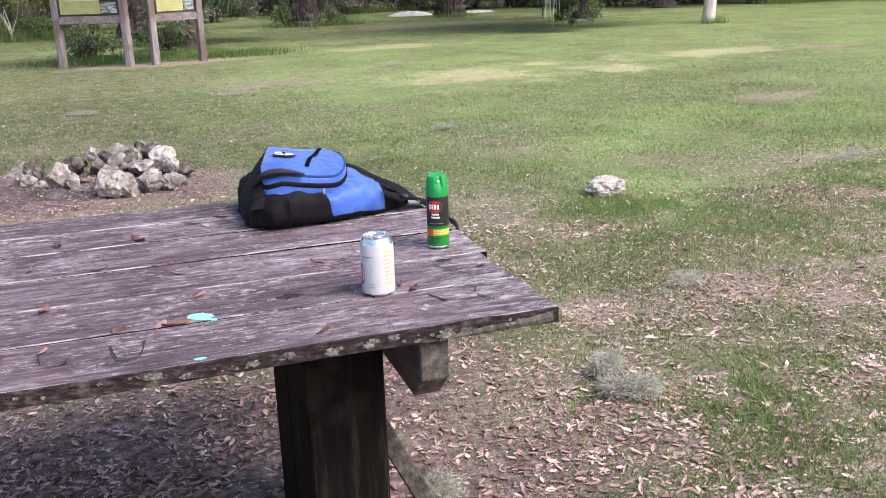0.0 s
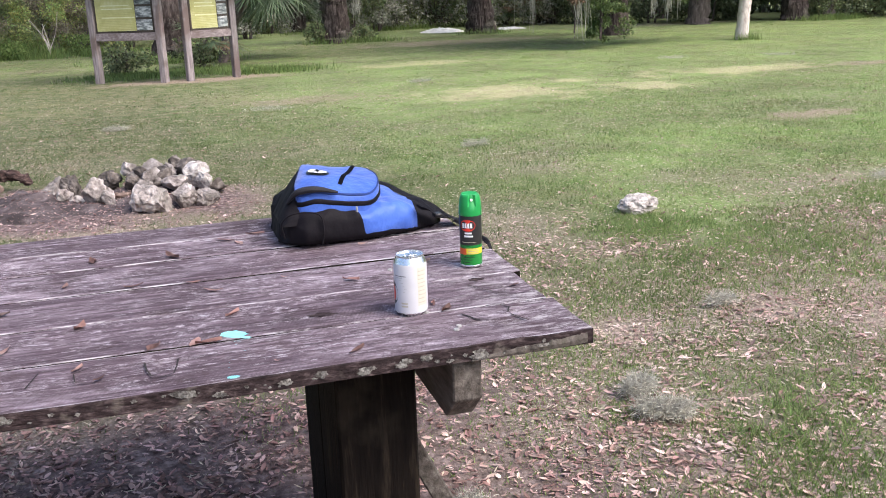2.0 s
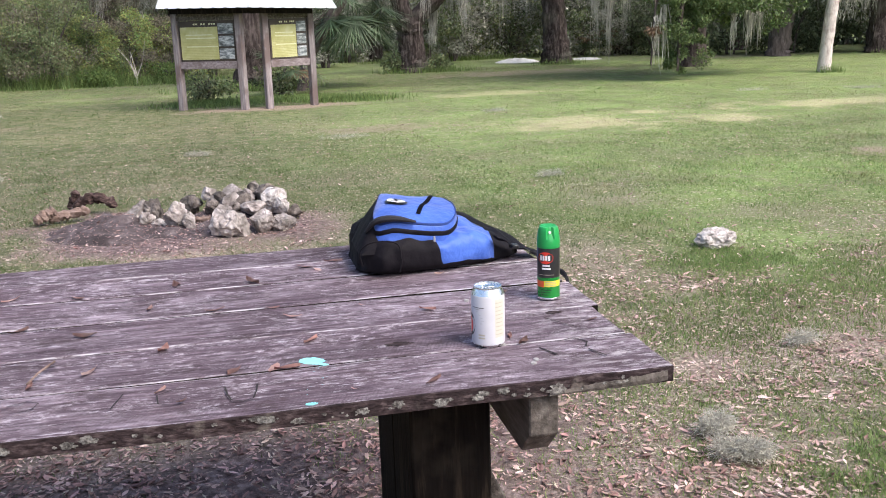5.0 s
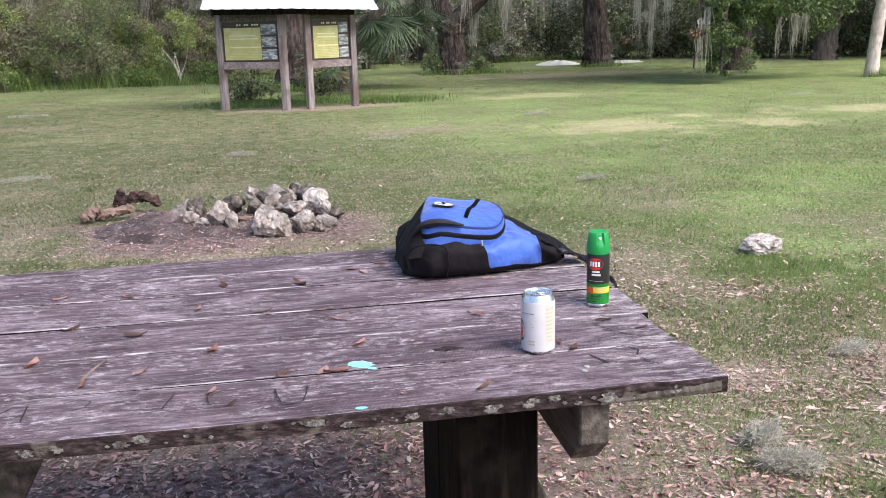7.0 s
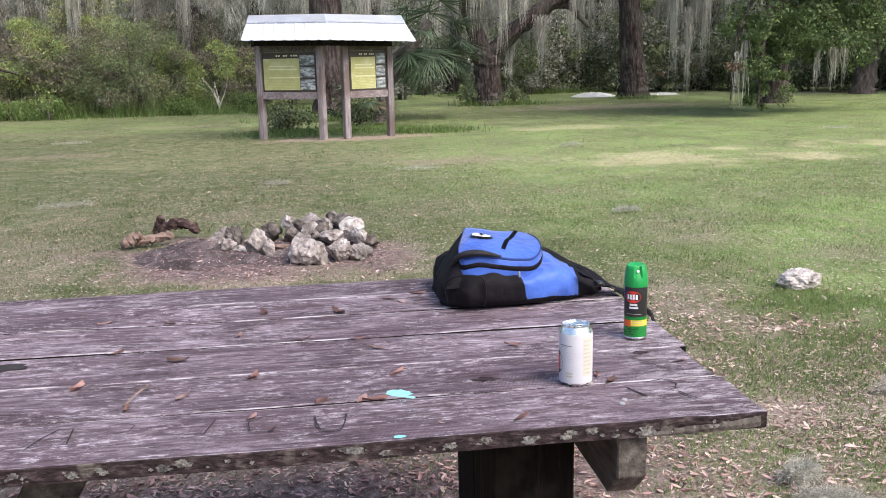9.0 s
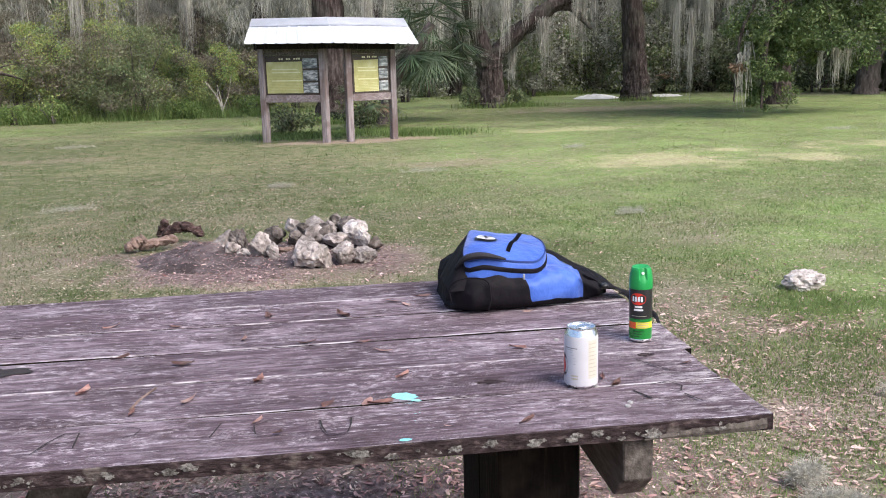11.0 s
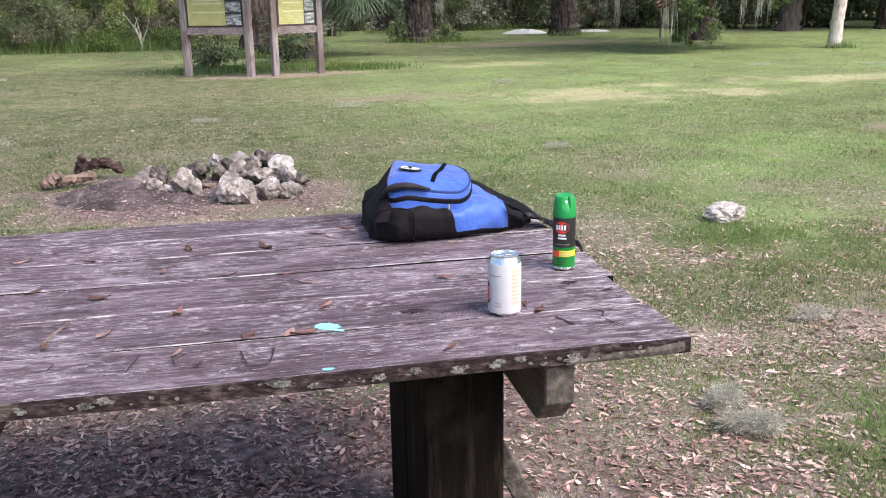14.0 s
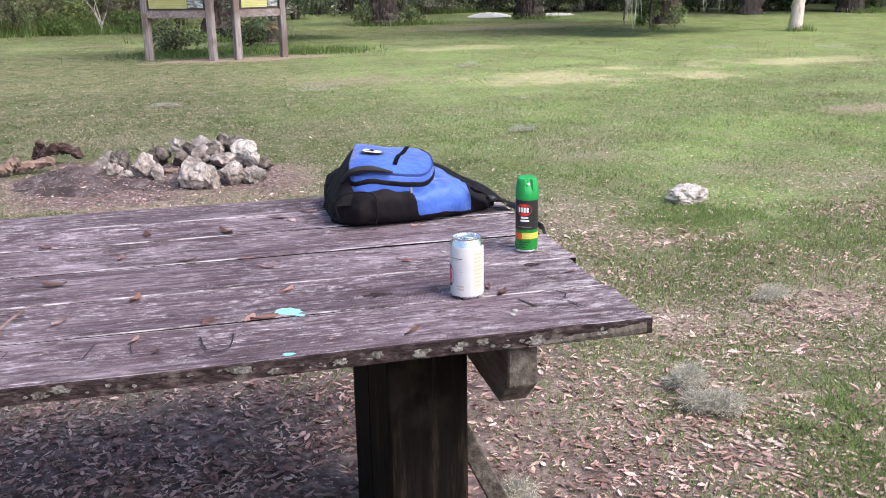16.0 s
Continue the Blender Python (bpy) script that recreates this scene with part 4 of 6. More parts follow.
def table_paint():
    r = random.Random(8)
    for cx, cy, sx, sy, turn in ((-0.642, 0.222, 0.028, 0.02, -0.5), (-0.622, 0.197, 0.011, 0.006, -0.5), (-0.66, 0.012, 0.012, 0.006, 0)):
        bm = bmesh.new()
        c = bm.verts.new((cx, cy, TOP + 0.006 if sx > 0.03 else TOP + 0.002))
        ring = []
        for j in range(22):
            a = 2 * math.pi * j / 22
            q = 0.82 + 0.25 * r.random()
            ex, ey = sx * q * math.cos(a), sy * q * math.sin(a)
            ring.append(bm.verts.new((cx + ex * math.cos(turn) - ey * math.sin(turn), cy + ex * math.sin(turn) + ey * math.cos(turn), TOP + 0.0015)))
        for j in range(22):
            bm.faces.new((c, ring[j], ring[(j + 1) % 22]))
        tagged(part("paint_spill", bm, TEAL), "dried turquoise paint spill on the table boards", "paint", "paint spills")

    bms = []
    for k in range(16):
        t = r.random() ** 1.6
        x, y, q = -0.625 - 0.035 * t + r.gauss(0, 0.009), 0.2 - 0.19 * t + r.gauss(0, 0.008), r.uniform(0.0005, 0.0014)
        bm = bmesh.new()
        bm.faces.new([bm.verts.new((x + q * math.cos(a) * r.uniform(0.6, 1.4), y + q * math.sin(a) * r.uniform(0.6, 1.4), TOP + 0.002)) for a in (0, 1.05, 2.1, 3.14, 4.2, 5.2)])
        bms.append(bm)
    tagged(part("paint_specks", merge(*bms), TEAL), "fine turquoise paint specks trailing over a board", "paint", kind="stuff")


table_paint()


def leaf_mesh(length, width, curl, seed):
    r = random.Random(seed)
    fold, twist = r.uniform(0.03, 0.22), r.uniform(-0.3, 0.3)
    bm = bmesh.new()
    n = 8
    rows = []
    for i in range(n + 1):
        u = i / n
        w = width * math.sin(math.pi * min(1, u * 0.95 + 0.02)) ** 0.8 * (1 + 0.12 * r.uniform(-1, 1))
        z = 0.55 * curl * (2 * u - 1) ** 2 * length
        x = length * (u - 0.5)
        rows.append([bm.verts.new((x, s * w / 2, z + abs(s) * width * fold + s * width * twist * (2 * u - 1))) for s in (-1, -0.5, 0, 0.5, 1)])
    for p, q in zip(rows, rows[1:]):
        for k in range(4):
            bm.faces.new((p[k], p[k + 1], q[k + 1], q[k]))
    bmesh.ops.solidify(bm, geom=bm.faces[:], thickness=0.0004)
    lo = min(v.co.z for v in bm.verts)
    bm.transform(Matrix.Translation((0, 0, -lo)))
    return bm


def table_leaves():
    # The first leaf is added in place of the dark shadow beside the turquoise paint.
    places = [(-0.69, 0.2, 0.05, 5), (-0.436, 0.058, 0.05, 25), (-0.634, 0.346, 0.045, 10), (-0.715, 0.205, 0.045, 15), (-0.79, 0.215, 0.04, -5), (-0.92, 0.15, 0.035, 0), (-1.16, 0.24, 0.04, 30),
              (-1.06, 0.29, 0.05, 20), (-0.93, 0.38, 0.04, 35), (-1.1, 0.52, 0.05, -10), (-0.83, 0.62, 0.045, 30), (-0.66, 0.52, 0.045, 5), (-0.7, 0.6, 0.03, 40),
              (-1.16, 0.83, 0.04, 20), (-0.93, 0.88, 0.05, -20), (-0.74, 0.84, 0.06, 0), (-0.6, 0.95, 0.05, 15), (-0.57, 0.91, 0.04, -30), (-0.52, 0.99, 0.05, 10),
              (-0.36, 0.48, 0.04, -35), (-0.17, 0.545, 0.045, 10), (-0.04, 0.3, 0.035, -20), (-0.235, 0.25, 0.03, 25), (-0.22, 0.205, 0.035, -15), (-1.28, 0.38, 0.05, 10),
              (-1.25, 0.6, 0.045, -20), (-1.32, 0.86, 0.05, 5), (-0.98, 0.68, 0.035, 50), (-0.27, 0.77, 0.03, 20), (-0.88, 0.09, 0.025, 60), (-0.58, 0.06, 0.012, 0), (-0.5, 0.56, 0.016, 0)]
    for i, (x, y, s, a) in enumerate(places):
        ob = part("dry_leaf", leaf_mesh(s, s * (0.33 + 0.12 * math.sin(i * 5)), 0.04 + 0.16 * abs(math.sin(i * 3.3)) ** 2, i), LEAF_ONE)
        ob.matrix_world = pose(x, y, TOP + 0.001, 7 * math.sin(i * 2.3), 0, a + 60 * math.sin(i * 12.9))
        tagged(ob, "dry brown oak leaf lying on the table", "leaf", "leaves on the table")
    ob = part("dry_twig", tube(bend([(-1.165, 0.25, TOP + 0.004), (-1.15, 0.285, TOP + 0.012), (-1.13, 0.325, TOP + 0.016), (-1.135, 0.36, TOP + 0.006)], 12), [0.0022] * 12, 6), LOG_PALE)
    tagged(ob, "thin bent dry twig lying on the table", "twig")


table_leaves()


# ---- cans ----
def patch(radius, a0, a1, z0, z1, n=10):
    """A sheet of a cylinder's wall."""
    return lathe([(radius, z0), (radius, z1)], n, a0, a1)


def oval(radius, a, z, wa, h, n=24):
    """An oval on a cylinder's wall: half-width wa in radians, half-height h."""
    bm = bmesh.new()
    c = bm.verts.new((radius * math.cos(a), radius * math.sin(a), z))
    ring = [bm.verts.new((radius * math.cos(a + wa * math.cos(t)), radius * math.sin(a + wa * math.cos(t)), z + h * math.sin(t))) for t in [2 * math.pi * j / n for j in range(n)]]
    for j in range(n):
        bm.faces.new((c, ring[j], ring[(j + 1) % n]))
    return bm


def drink_can():
    can = thing("drink_can", pose(-0.289, 0.217, TOP + 0.001), "white aluminium drink can standing on the table", "can")
    face = math.atan2(-1.72, -0.46)
    part("base", lathe([(0.0, 0.008), (0.02, 0.007), (0.024, 0.001), (0.027, 0.0), (0.029, 0.002), (0.0325, 0.0055), (0.033, 0.007)], 48), ALU, can, "bare metal base")
    part("body", lathe([(0.033, 0.007), (0.0332, 0.0095), (0.0332, 0.103), (0.0325, 0.1065)], 48), CAN_WHITE, can)
    part("shoulder", lathe([(0.0325, 0.1065), (0.0305, 0.112), (0.0278, 0.1175), (0.0272, 0.119)], 48), ALU, can, "silver metal shoulder")
    top = part("lid", lathe([(0.0272, 0.119), (0.0278, 0.1205), (0.0275, 0.122), (0.0262, 0.122), (0.0256, 0.119), (0.024, 0.1185), (0.0, 0.1188)], 48), ALU, can, "silver metal lid")
    tab = box(-0.008, 0.014, -0.007, 0.007, 0.1192, 0.1207, 0.0006)
    part("tab", tab, ALU, top)
    R = 0.0334
    part("emblem", oval(R, face - 1.38, 0.046, 0.5, 0.0235), BLACK_INK, can, "dark round printed emblem")
    part("emblem", oval(R + 0.0002, face - 1.42, 0.045, 0.33, 0.0165), RED_INK, can, "red printed emblem")
    for k, a in enumerate((-0.75, -0.62, -0.5, -0.42, -0.5)):
        part("print_line", patch(R, face + a, face + a + 0.16, 0.075 - 0.006 * k, 0.0757 - 0.006 * k, 3), GREY_INK, can)
    part("print_line", patch(R, face - 1.1, face - 0.25, 0.083, 0.0842, 10), BLACK_INK, can)
    part("print_line", patch(R, face - 1.0, face - 0.5, 0.0795, 0.0805, 6), GREY_INK, can)
    part("print_block", patch(R, face + 0.42, face + 1.12, 0.022, 0.1), PANEL_INK, can, "pale tan text panel")
    for k in range(9):
        part("print_line", patch(R + 0.0002, face + 0.46, face + 0.98 + 0.08 * math.sin(k * 4), 0.028 + 0.008 * k, 0.0295 + 0.008 * k, 6), TAN_INK, can)
    for k in range(2):
        part("print_line", patch(R, face - 0.62, face - 0.2, 0.02 + 0.006 * k, 0.0235 + 0.006 * k, 6), TAN_INK, can)


drink_can()


def spray_can():
    can = thing("spray_can", pose(-0.073, 0.482, TOP + 0.001) @ Matrix.Diagonal((1, 1, 0.955, 1)), "green and black aerosol spray can standing upright on the table", "spray can")
    face = math.atan2(-1.98, -0.66)
    part("base_rim", lathe([(0.0, 0.004), (0.022, 0.003), (0.025, 0.0), (0.0262, 0.001), (0.0264, 0.004), (0.0258, 0.0055)], 40), ALU, can, "silver metal bottom rim")
    part("body", lathe([(0.0256, 0.005), (0.0258, 0.007), (0.0258, 0.055)], 40), CAN_GREEN, can)
    part("upper_body", lathe([(0.0258, 0.055), (0.0258, 0.126), (0.0252, 0.129)], 40), BLACK_INK, can, "black upper label")
    prof = [(0.0262, 0.127), (0.0265, 0.128), (0.0265, 0.136), (0.0258, 0.150), (0.0242, 0.163), (0.0225, 0.172), (0.0212, 0.1755), (0.0195, 0.177), (0.0, 0.1735)]
    cap = lathe(prof, 48)
    for v in cap.verts:
        a = math.atan2(v.co.y, v.co.x) - face - 0.18
        a = (a + math.pi) % (2 * math.pi) - math.pi
        if v.co.z > 0.152 and abs(a) < 0.36 and v.co.xy.length > 0.01:
            v.co.x *= 0.68
            v.co.y *= 0.68
        elif v.co.z > 0.174 and abs(a) > 2.0 and v.co.xy.length > 0.01:
            v.co.z += 0.002
    cap = part("cap", cap, CAP_GREEN, can, "bright green plastic spray cap")
    nz = lathe([(0.0, 0.0), (0.0032, 0.0), (0.0032, 0.003), (0.0, 0.003)], 14)
    c = face + 0.18
    nz.transform(Matrix.Translation((0.0172 * math.cos(c), 0.0172 * math.sin(c), 0.1655)) @ Matrix.Rotation(c, 4, "Z") @ Matrix.Rotation(math.pi / 2, 4, "Y"))
    part("nozzle", nz, WHITE_INK, cap, "white spray nozzle")
    R = 0.0261
    part("logo", oval(R, face - 0.28, 0.104, 0.72, 0.0145), RED_INK, can, "red oval printed emblem")
    for k in range(4):
        part("logo_bar", patch(R + 0.0002, face - 0.78 + 0.25 * k, face - 0.6 + 0.25 * k, 0.098, 0.110, 3), WHITE_INK, can)
    part("print_line", patch(R, face - 0.55, face + 0.12, 0.083, 0.0875, 6), WHITE_INK, can)
    part("print_line", patch(R, face - 0.6, face + 0.2, 0.0755, 0.080, 6), WHITE_INK, can)
    part("print_line", patch(R, face - 0.9, face + 0.5, 0.062, 0.063, 8), TAN_INK, can)
    part("label_band", patch(R, face - 0.42, face + 1.3, 0.033, 0.0475), YELLOW_INK, can, "yellow label band")
    part("label_spot", patch(R + 0.0001, face - 1.3, face - 0.42, 0.0315, 0.047), ORANGE_INK, can, "orange label spot")
    for k in range(3):
        part("print_line", patch(R + 0.0002, face - 0.3, face + 0.75, 0.0355 + 0.0042 * k, 0.0368 + 0.0042 * k, 6), GREY_INK, can)
    for k in range(3):
        part("print_line", patch(R, face - 0.7, face - 0.1 + 0.2 * k, 0.012 + 0.006 * k, 0.0135 + 0.006 * k, 6), BLACK_INK, can)


spray_can()


# ---- backpack ----
def curve1(u, stops):
    for (a, p), (b, q) in zip(stops, stops[1:]):
        if u <= b:
            t = (u - a) / (b - a)
            t = t * t * (3 - 2 * t) * 0.6 + t * 0.4
            return p + (q - p) * t
    return stops[-1][1]


def backpack():
    bag = thing("backpack", pose(-0.5, 0.935, TOP + 0.001), "blue and black nylon backpack lying flat on the table", "backpack")
    LEN = 0.475
    hw = [(0, 0.085), (0.05, 0.14), (0.15, 0.172), (0.5, 0.168), (0.75, 0.135), (0.92, 0.085), (1, 0.045)]
    ht = [(0, 0.085), (0.04, 0.105), (0.12, 0.112), (0.24, 0.114), (0.5, 0.112), (0.7, 0.098), (0.88, 0.062), (1, 0.03)]

    def surf(u, th, grow=0.0):
        w, h = curve1(u, hw) + grow, curve1(u, ht) + grow
        c, s = math.cos(th), math.sin(th)
        y = w * math.copysign(abs(c) ** (0.62 if s > 0 else 0.3), c)
        z = h * (0.42 + 0.58 * math.copysign(abs(s) ** 0.75, s)) if s > 0 else h * (0.42 - 0.42 * abs(s) ** 0.55)
        x = u * LEN + (1 - u) ** 4 * (0.05 * max(0, math.sin(th)) ** 1.5 + 0.03 * max(0, -math.sin(th)) + 0.03 * abs(math.cos(th)) ** 6)
        k = 0.009 * noise.noise(Vector((x * 13, y * 13, z * 16))) + 0.005 * noise.noise(Vector((x * 38, y * 30, z * 38)))
        k += 0.004 * math.sin(9 * u + 3 * th) * u
        return Vector((x, y * (1 + k * 3), max(0.001 - min(grow, 0), z + (k if z > 0.02 else 0))))

    nu, nt = 96, 104

    def shell(pick, grow=0.0):
        bm = bmesh.new()
        vs = {}

        def vert(i, j):
            j %= nt
            if (i, j) not in vs:
                u, th = i / nu, 2 * math.pi * j / nt
                # the seam between the panels slants
                u += 0.05 * max(-0.5, 0.25 - math.sin(th)) * max(0.0, 1 - abs(u - 0.479) / 0.3)
                vs[i, j] = bm.verts.new(surf(u, th, grow))
            return vs[i, j]
        for i in range(nu):
            for j in range(nt):
                if pick((i + 0.5) / nu, 2 * math.pi * (j + 0.5) / nt):
                    bm.faces.new((vert(i, j), vert(i + 1, j), vert(i + 1, j + 1), vert(i, j + 1)))
        for i, flip in ((0, True), (nu, False)):
            loop = [vs.get((i, j)) for j in range(nt)]
            if all(loop):
                bm.faces.new(loop[::-1] if not flip else loop)
        bmesh.ops.recalc_face_normals(bm, faces=bm.faces)
        return bm

    def is_black(u, th):
        side = math.sin(th) < 0.8
        return (u < 0.4790 and side) or u < 0.17 or math.sin(th) < -0.25 or u > 0.825
    part("body", shell(lambda u, th: not is_black(u, th)), BLUE, bag)
    part("base_panel", shell(is_black), BLACK, bag, "black lower panel and mesh side pocket")
    # raised front pocket, round at one end
    def outline(t, grow=0.0):
        """Around the pocket, from its square end to its round one."""
        pts = [(0.078, -0.128), (0.17, -0.146), (0.25, -0.14), (0.292, -0.09), (0.306, 0.0), (0.292, 0.085), (0.25, 0.13), (0.188, 0.125), (0.138, 0.112), (0.1, 0.0)]
        n = len(pts)
        f = t * n
        k = int(f) % n
        q = f - int(f)
        p = [Vector(pts[(k + d) % n]) for d in (-1, 0, 1, 2)]
        v = 0.5 * (2 * p[1] + (p[2] - p[0]) * q + (2 * p[0] - 5 * p[1] + 4 * p[2] - p[3]) * q * q + (3 * p[1] - p[0] - 3 * p[2] + p[3]) * q ** 3)
        c = Vector((0.17, 0.0))
        return c + (v - c) * (1 + grow)

    def lid(x, y):
        return 0.174 + 0.045 * y - 0.15 * max(0, x - 0.12) - 0.5 * max(0, abs(y) - 0.06) ** 1.2 - 0.25 * max(0, 0.13 - x) + 0.006 * noise.noise(Vector((x * 18, y * 18, 3)))

    def pocket(rings, cap):
        bm = bmesh.new()
        n = 60
        rows = []
        for g, dz in rings:
            row = []
            for j in range(n):
                v = outline(j / n, g)
                top = lid(*outline(j / n, -0.04))
                row.append(bm.verts.new((v.x, v.y, top + dz)))
            rows.append(row)
        for p, q in zip(rows, rows[1:]):
            for j in range(n):
                bm.faces.new((p[j], p[(j + 1) % n], q[(j + 1) % n], q[j]))
        if cap:
            last = rows[-1]
            for s in (0.75, 0.5, 0.25):
                row = []
                for j in range(n):
                    v = Vector((0.17, 0.0)) + (Vector(last[j].co.xy) - Vector((0.17, 0.0))) * (s / (1 if s == 0.75 else {0.5: 0.75, 0.25: 0.5}[s]))
                    row.append(bm.verts.new((v.x, v.y, lid(v.x, v.y))))
                for j in range(n):
                    bm.faces.new((last[j], last[(j + 1) % n], row[(j + 1) % n], row[j]))
                last = row
            bm.faces.new(last)
        bmesh.ops.recalc_face_normals(bm, faces=bm.faces)
        return bm
    front = part("front_pocket", pocket([(0.05, -0.086), (0.045, -0.055), (0.035, -0.03), (0.02, -0.012), (0.0, -0.004), (-0.04, 0.0)], True), BLUE, bag, "raised blue front pocket")
    part("pocket_zip", pocket([(0.034, -0.034), (0.044, -0.032), (0.046, -0.027), (0.044, -0.023), (0.03, -0.021)], False), BLACK, front, "black zip round the pocket")
    part("pocket_seam", pocket([(0.006, -0.008), (0.018, -0.006), (0.016, -0.002), (0.0, -0.001)], False), NAVY, front, "dark blue piping")
    # sloping black side between the pocket and the bag's foot
    bm = bmesh.new()
    cols = []
    for j in range(41):
        v = outline(0.69 + 0.41 * j / 40, 0.004)
        near = max(0.0, min(1.0, (j / 40 - 0.68) / 0.16))
        z = lid(*outline(0.69 + 0.41 * j / 40, -0.04)) - 0.004 - 0.05 * near * near * (3 - 2 * near)
        w = max(0.0, min(1.0, (0.19 - v.x) / 0.08))
        foot = Vector((max(v.x - 0.075 * w, 0.028), v.y * (1 + 0.06 * w), 0.06))
        cols.append([bm.verts.new(Vector((v.x, v.y, z)).lerp(foot, t) + Vector((-0.004, 0, 0.004)) * math.sin(math.pi * t) * w) for t in (0, 0.25, 0.5, 0.75, 1)])
    for p, q in zip(cols, cols[1:]):
        for k in range(4):
            bm.faces.new((p[k], q[k], q[k + 1], p[k + 1]))
    bmesh.ops.recalc_face_normals(bm, faces=bm.faces)
    part("gusset", bm, BLACK, bag, "sloping black gusset beside the pocket")
    # sheets lying on the pocket's top
    def sheet(a, b, w, lift, n=12, m=3):
        bm = bmesh.new()
        a, b = Vector(a), Vector(b)
        d = (b - a).normalized()
        s = Vector((-d.y, d.x)) * w / 2
        rows = []
        for i in range(n + 1):
            c = a + (b - a) * i / n
            rows.append([bm.verts.new((*(c + s * (2 * k / m - 1)), lid(*(c + s * (2 * k / m - 1))) + lift)) for k in range(m + 1)])
        for p, q in zip(rows, rows[1:]):
            for k in range(m):
                bm.faces.new((p[k], p[k + 1], q[k + 1], q[k]))
        bmesh.ops.solidify(bm, geom=bm.faces[:], thickness=0.0015)
        return bm
    part("top_zip", sheet((0.19, -0.112), (0.262, 0.062), 0.011, 0.0025), BLACK, front, "black zip on the pocket")
    grip = bend([(0.05, -0.115, 0.11), (0.075, -0.14, 0.142), (0.12, -0.156, 0.15), (0.175, -0.158, 0.138)], 14)
    part("side_handle", tube(grip, [0.003 + 0.006 * math.sin(math.pi * q / 13) for q in range(14)], 8), WEB, bag, "black padded side handle")
    for i, (rx, ry, mt, lift) in enumerate(((0.03, 0.024, BLACK_INK, 0.003), (0.025, 0.019, WHITE_INK, 0.0055), (0.003, 0.015, BLACK_INK, 0.0068), (0.017, 0.0025, BLACK_INK, 0.007))):
        bm = bmesh.new()
        cx, cy = 0.145, -0.045
        if i < 2:
            ring = [bm.verts.new((cx + rx * math.cos(t), cy + ry * math.sin(t), lid(cx + rx * math.cos(t), cy + ry * math.sin(t)) + lift)) for t in [2 * math.pi * j / 28 for j in range(28)]]
        else:
            ring = [bm.verts.new((cx + rx * p, cy + ry * q, lid(cx, cy) + lift)) for p, q in ((-1, -1), (1, -1), (1, 1), (-1, 1))]
        bm.faces.new(ring)
        bmesh.ops.solidify(bm, geom=bm.faces[:], thickness=0.0008)
        part("badge" if i < 2 else "badge_mark", bm, mt, front, "round black and white badge" if i < 2 else "")
    rim = bend([(0.035, -0.15, 0.03), (0.03, -0.155, 0.07), (0.06, -0.168, 0.095), (0.12, -0.175, 0.09), (0.13, -0.182, 0.05), (0.125, -0.18, 0.012)], 26)
    part("pocket_rim", tube(rim, [0.002] * 26, 6), BLACK, bag, "black elastic rim of the side pocket")
    # side zip pull, buckle, straps
    part("zip_pull", box(0.216, 0.221, -0.176, -0.17, 0.085, 0.1, 0.0015), GREY_INK, bag, "small grey zip pull")
    for pts, w in (([(0.39, -0.13, 0.075), (0.43, -0.118, 0.05), (0.47, -0.1, 0.028), (0.505, -0.085, 0.01), (0.54, -0.08, 0.004)], 0.034),
                   ([(0.27, 0.1, 0.11), (0.33, 0.08, 0.1), (0.4, 0.03, 0.072), (0.465, -0.045, 0.034), (0.53, -0.078, 0.006)], 0.05),
                   ([(0.5, -0.08, 0.008), (0.52, -0.12, 0.004), (0.528, -0.2, 0.002), (0.54, -0.25, -0.012), (0.545, -0.27, -0.04)], 0.012)):
        bm = bmesh.new()
        line = bend(pts, 24)
        prev = None
        for i, p in enumerate(line):
            d = (line[min(i + 1, 23)] - line[max(i - 1, 0)]).normalized()
            s = d.cross(Vector((0, 0, 1))).normalized() * w / 2
            s.z += 0.004 * math.sin(i * 0.7)
            p = Vector((p.x, p.y, p.z if p.x > 0.5 else max(p.z, 0.004)))
            cur = (bm.verts.new(p + s), bm.verts.new(p + Vector((0, 0, 0.004))), bm.verts.new(p - s))
            if prev:
                bm.faces.new((prev[0], prev[1], cur[1], cur[0]))
                bm.faces.new((prev[1], prev[2], cur[2], cur[1]))
            prev = cur
        bmesh.ops.solidify(bm, geom=bm.faces[:], thickness=0.003)
        part("shoulder_strap", bm, WEB, bag, "black webbing strap")
    part("buckle", box(0.435, 0.458, -0.125, -0.1, 0.035, 0.047, 0.003), BLACK_INK, bag, "black plastic buckle")


backpack()


# ---- rocks and fire pit ----
def rock_mesh(size, seed, cuts=13, sub=3):
    r = random.Random(seed)
    bm = bmesh.new()
    bmesh.ops.create_icosphere(bm, subdivisions=sub, radius=1)
    planes = []
    for _ in range(cuts):
        d = Vector((r.gauss(0, 1), r.gauss(0, 1), r.gauss(0, 1))).normalized()
        planes.append((d, r.uniform(0.5, 0.85)))
    o = Vector((r.uniform(0, 50), r.uniform(0, 50), r.uniform(0, 50)))
    for v in bm.verts:
        p = v.co.copy()
        for d, k in planes:
            e = p.dot(d) - k
            if e > 0:
                p -= d * e * 0.92
        p *= 1 + 0.14 * noise.noise(p * 2.2 + o) + 0.13 * noise.noise(p * 5 + o) + 0.09 * noise.noise(p * 10 + o) + 0.05 * noise.noise(p * 20 + o)
        v.co = Vector((p.x * size[0], p.y * size[1], p.z * size[2]))
    lo = min(v.co.z for v in bm.verts)
    bm.transform(Matrix.Translation((0, 0, -lo - 0.2 * size[2])))
    return bm


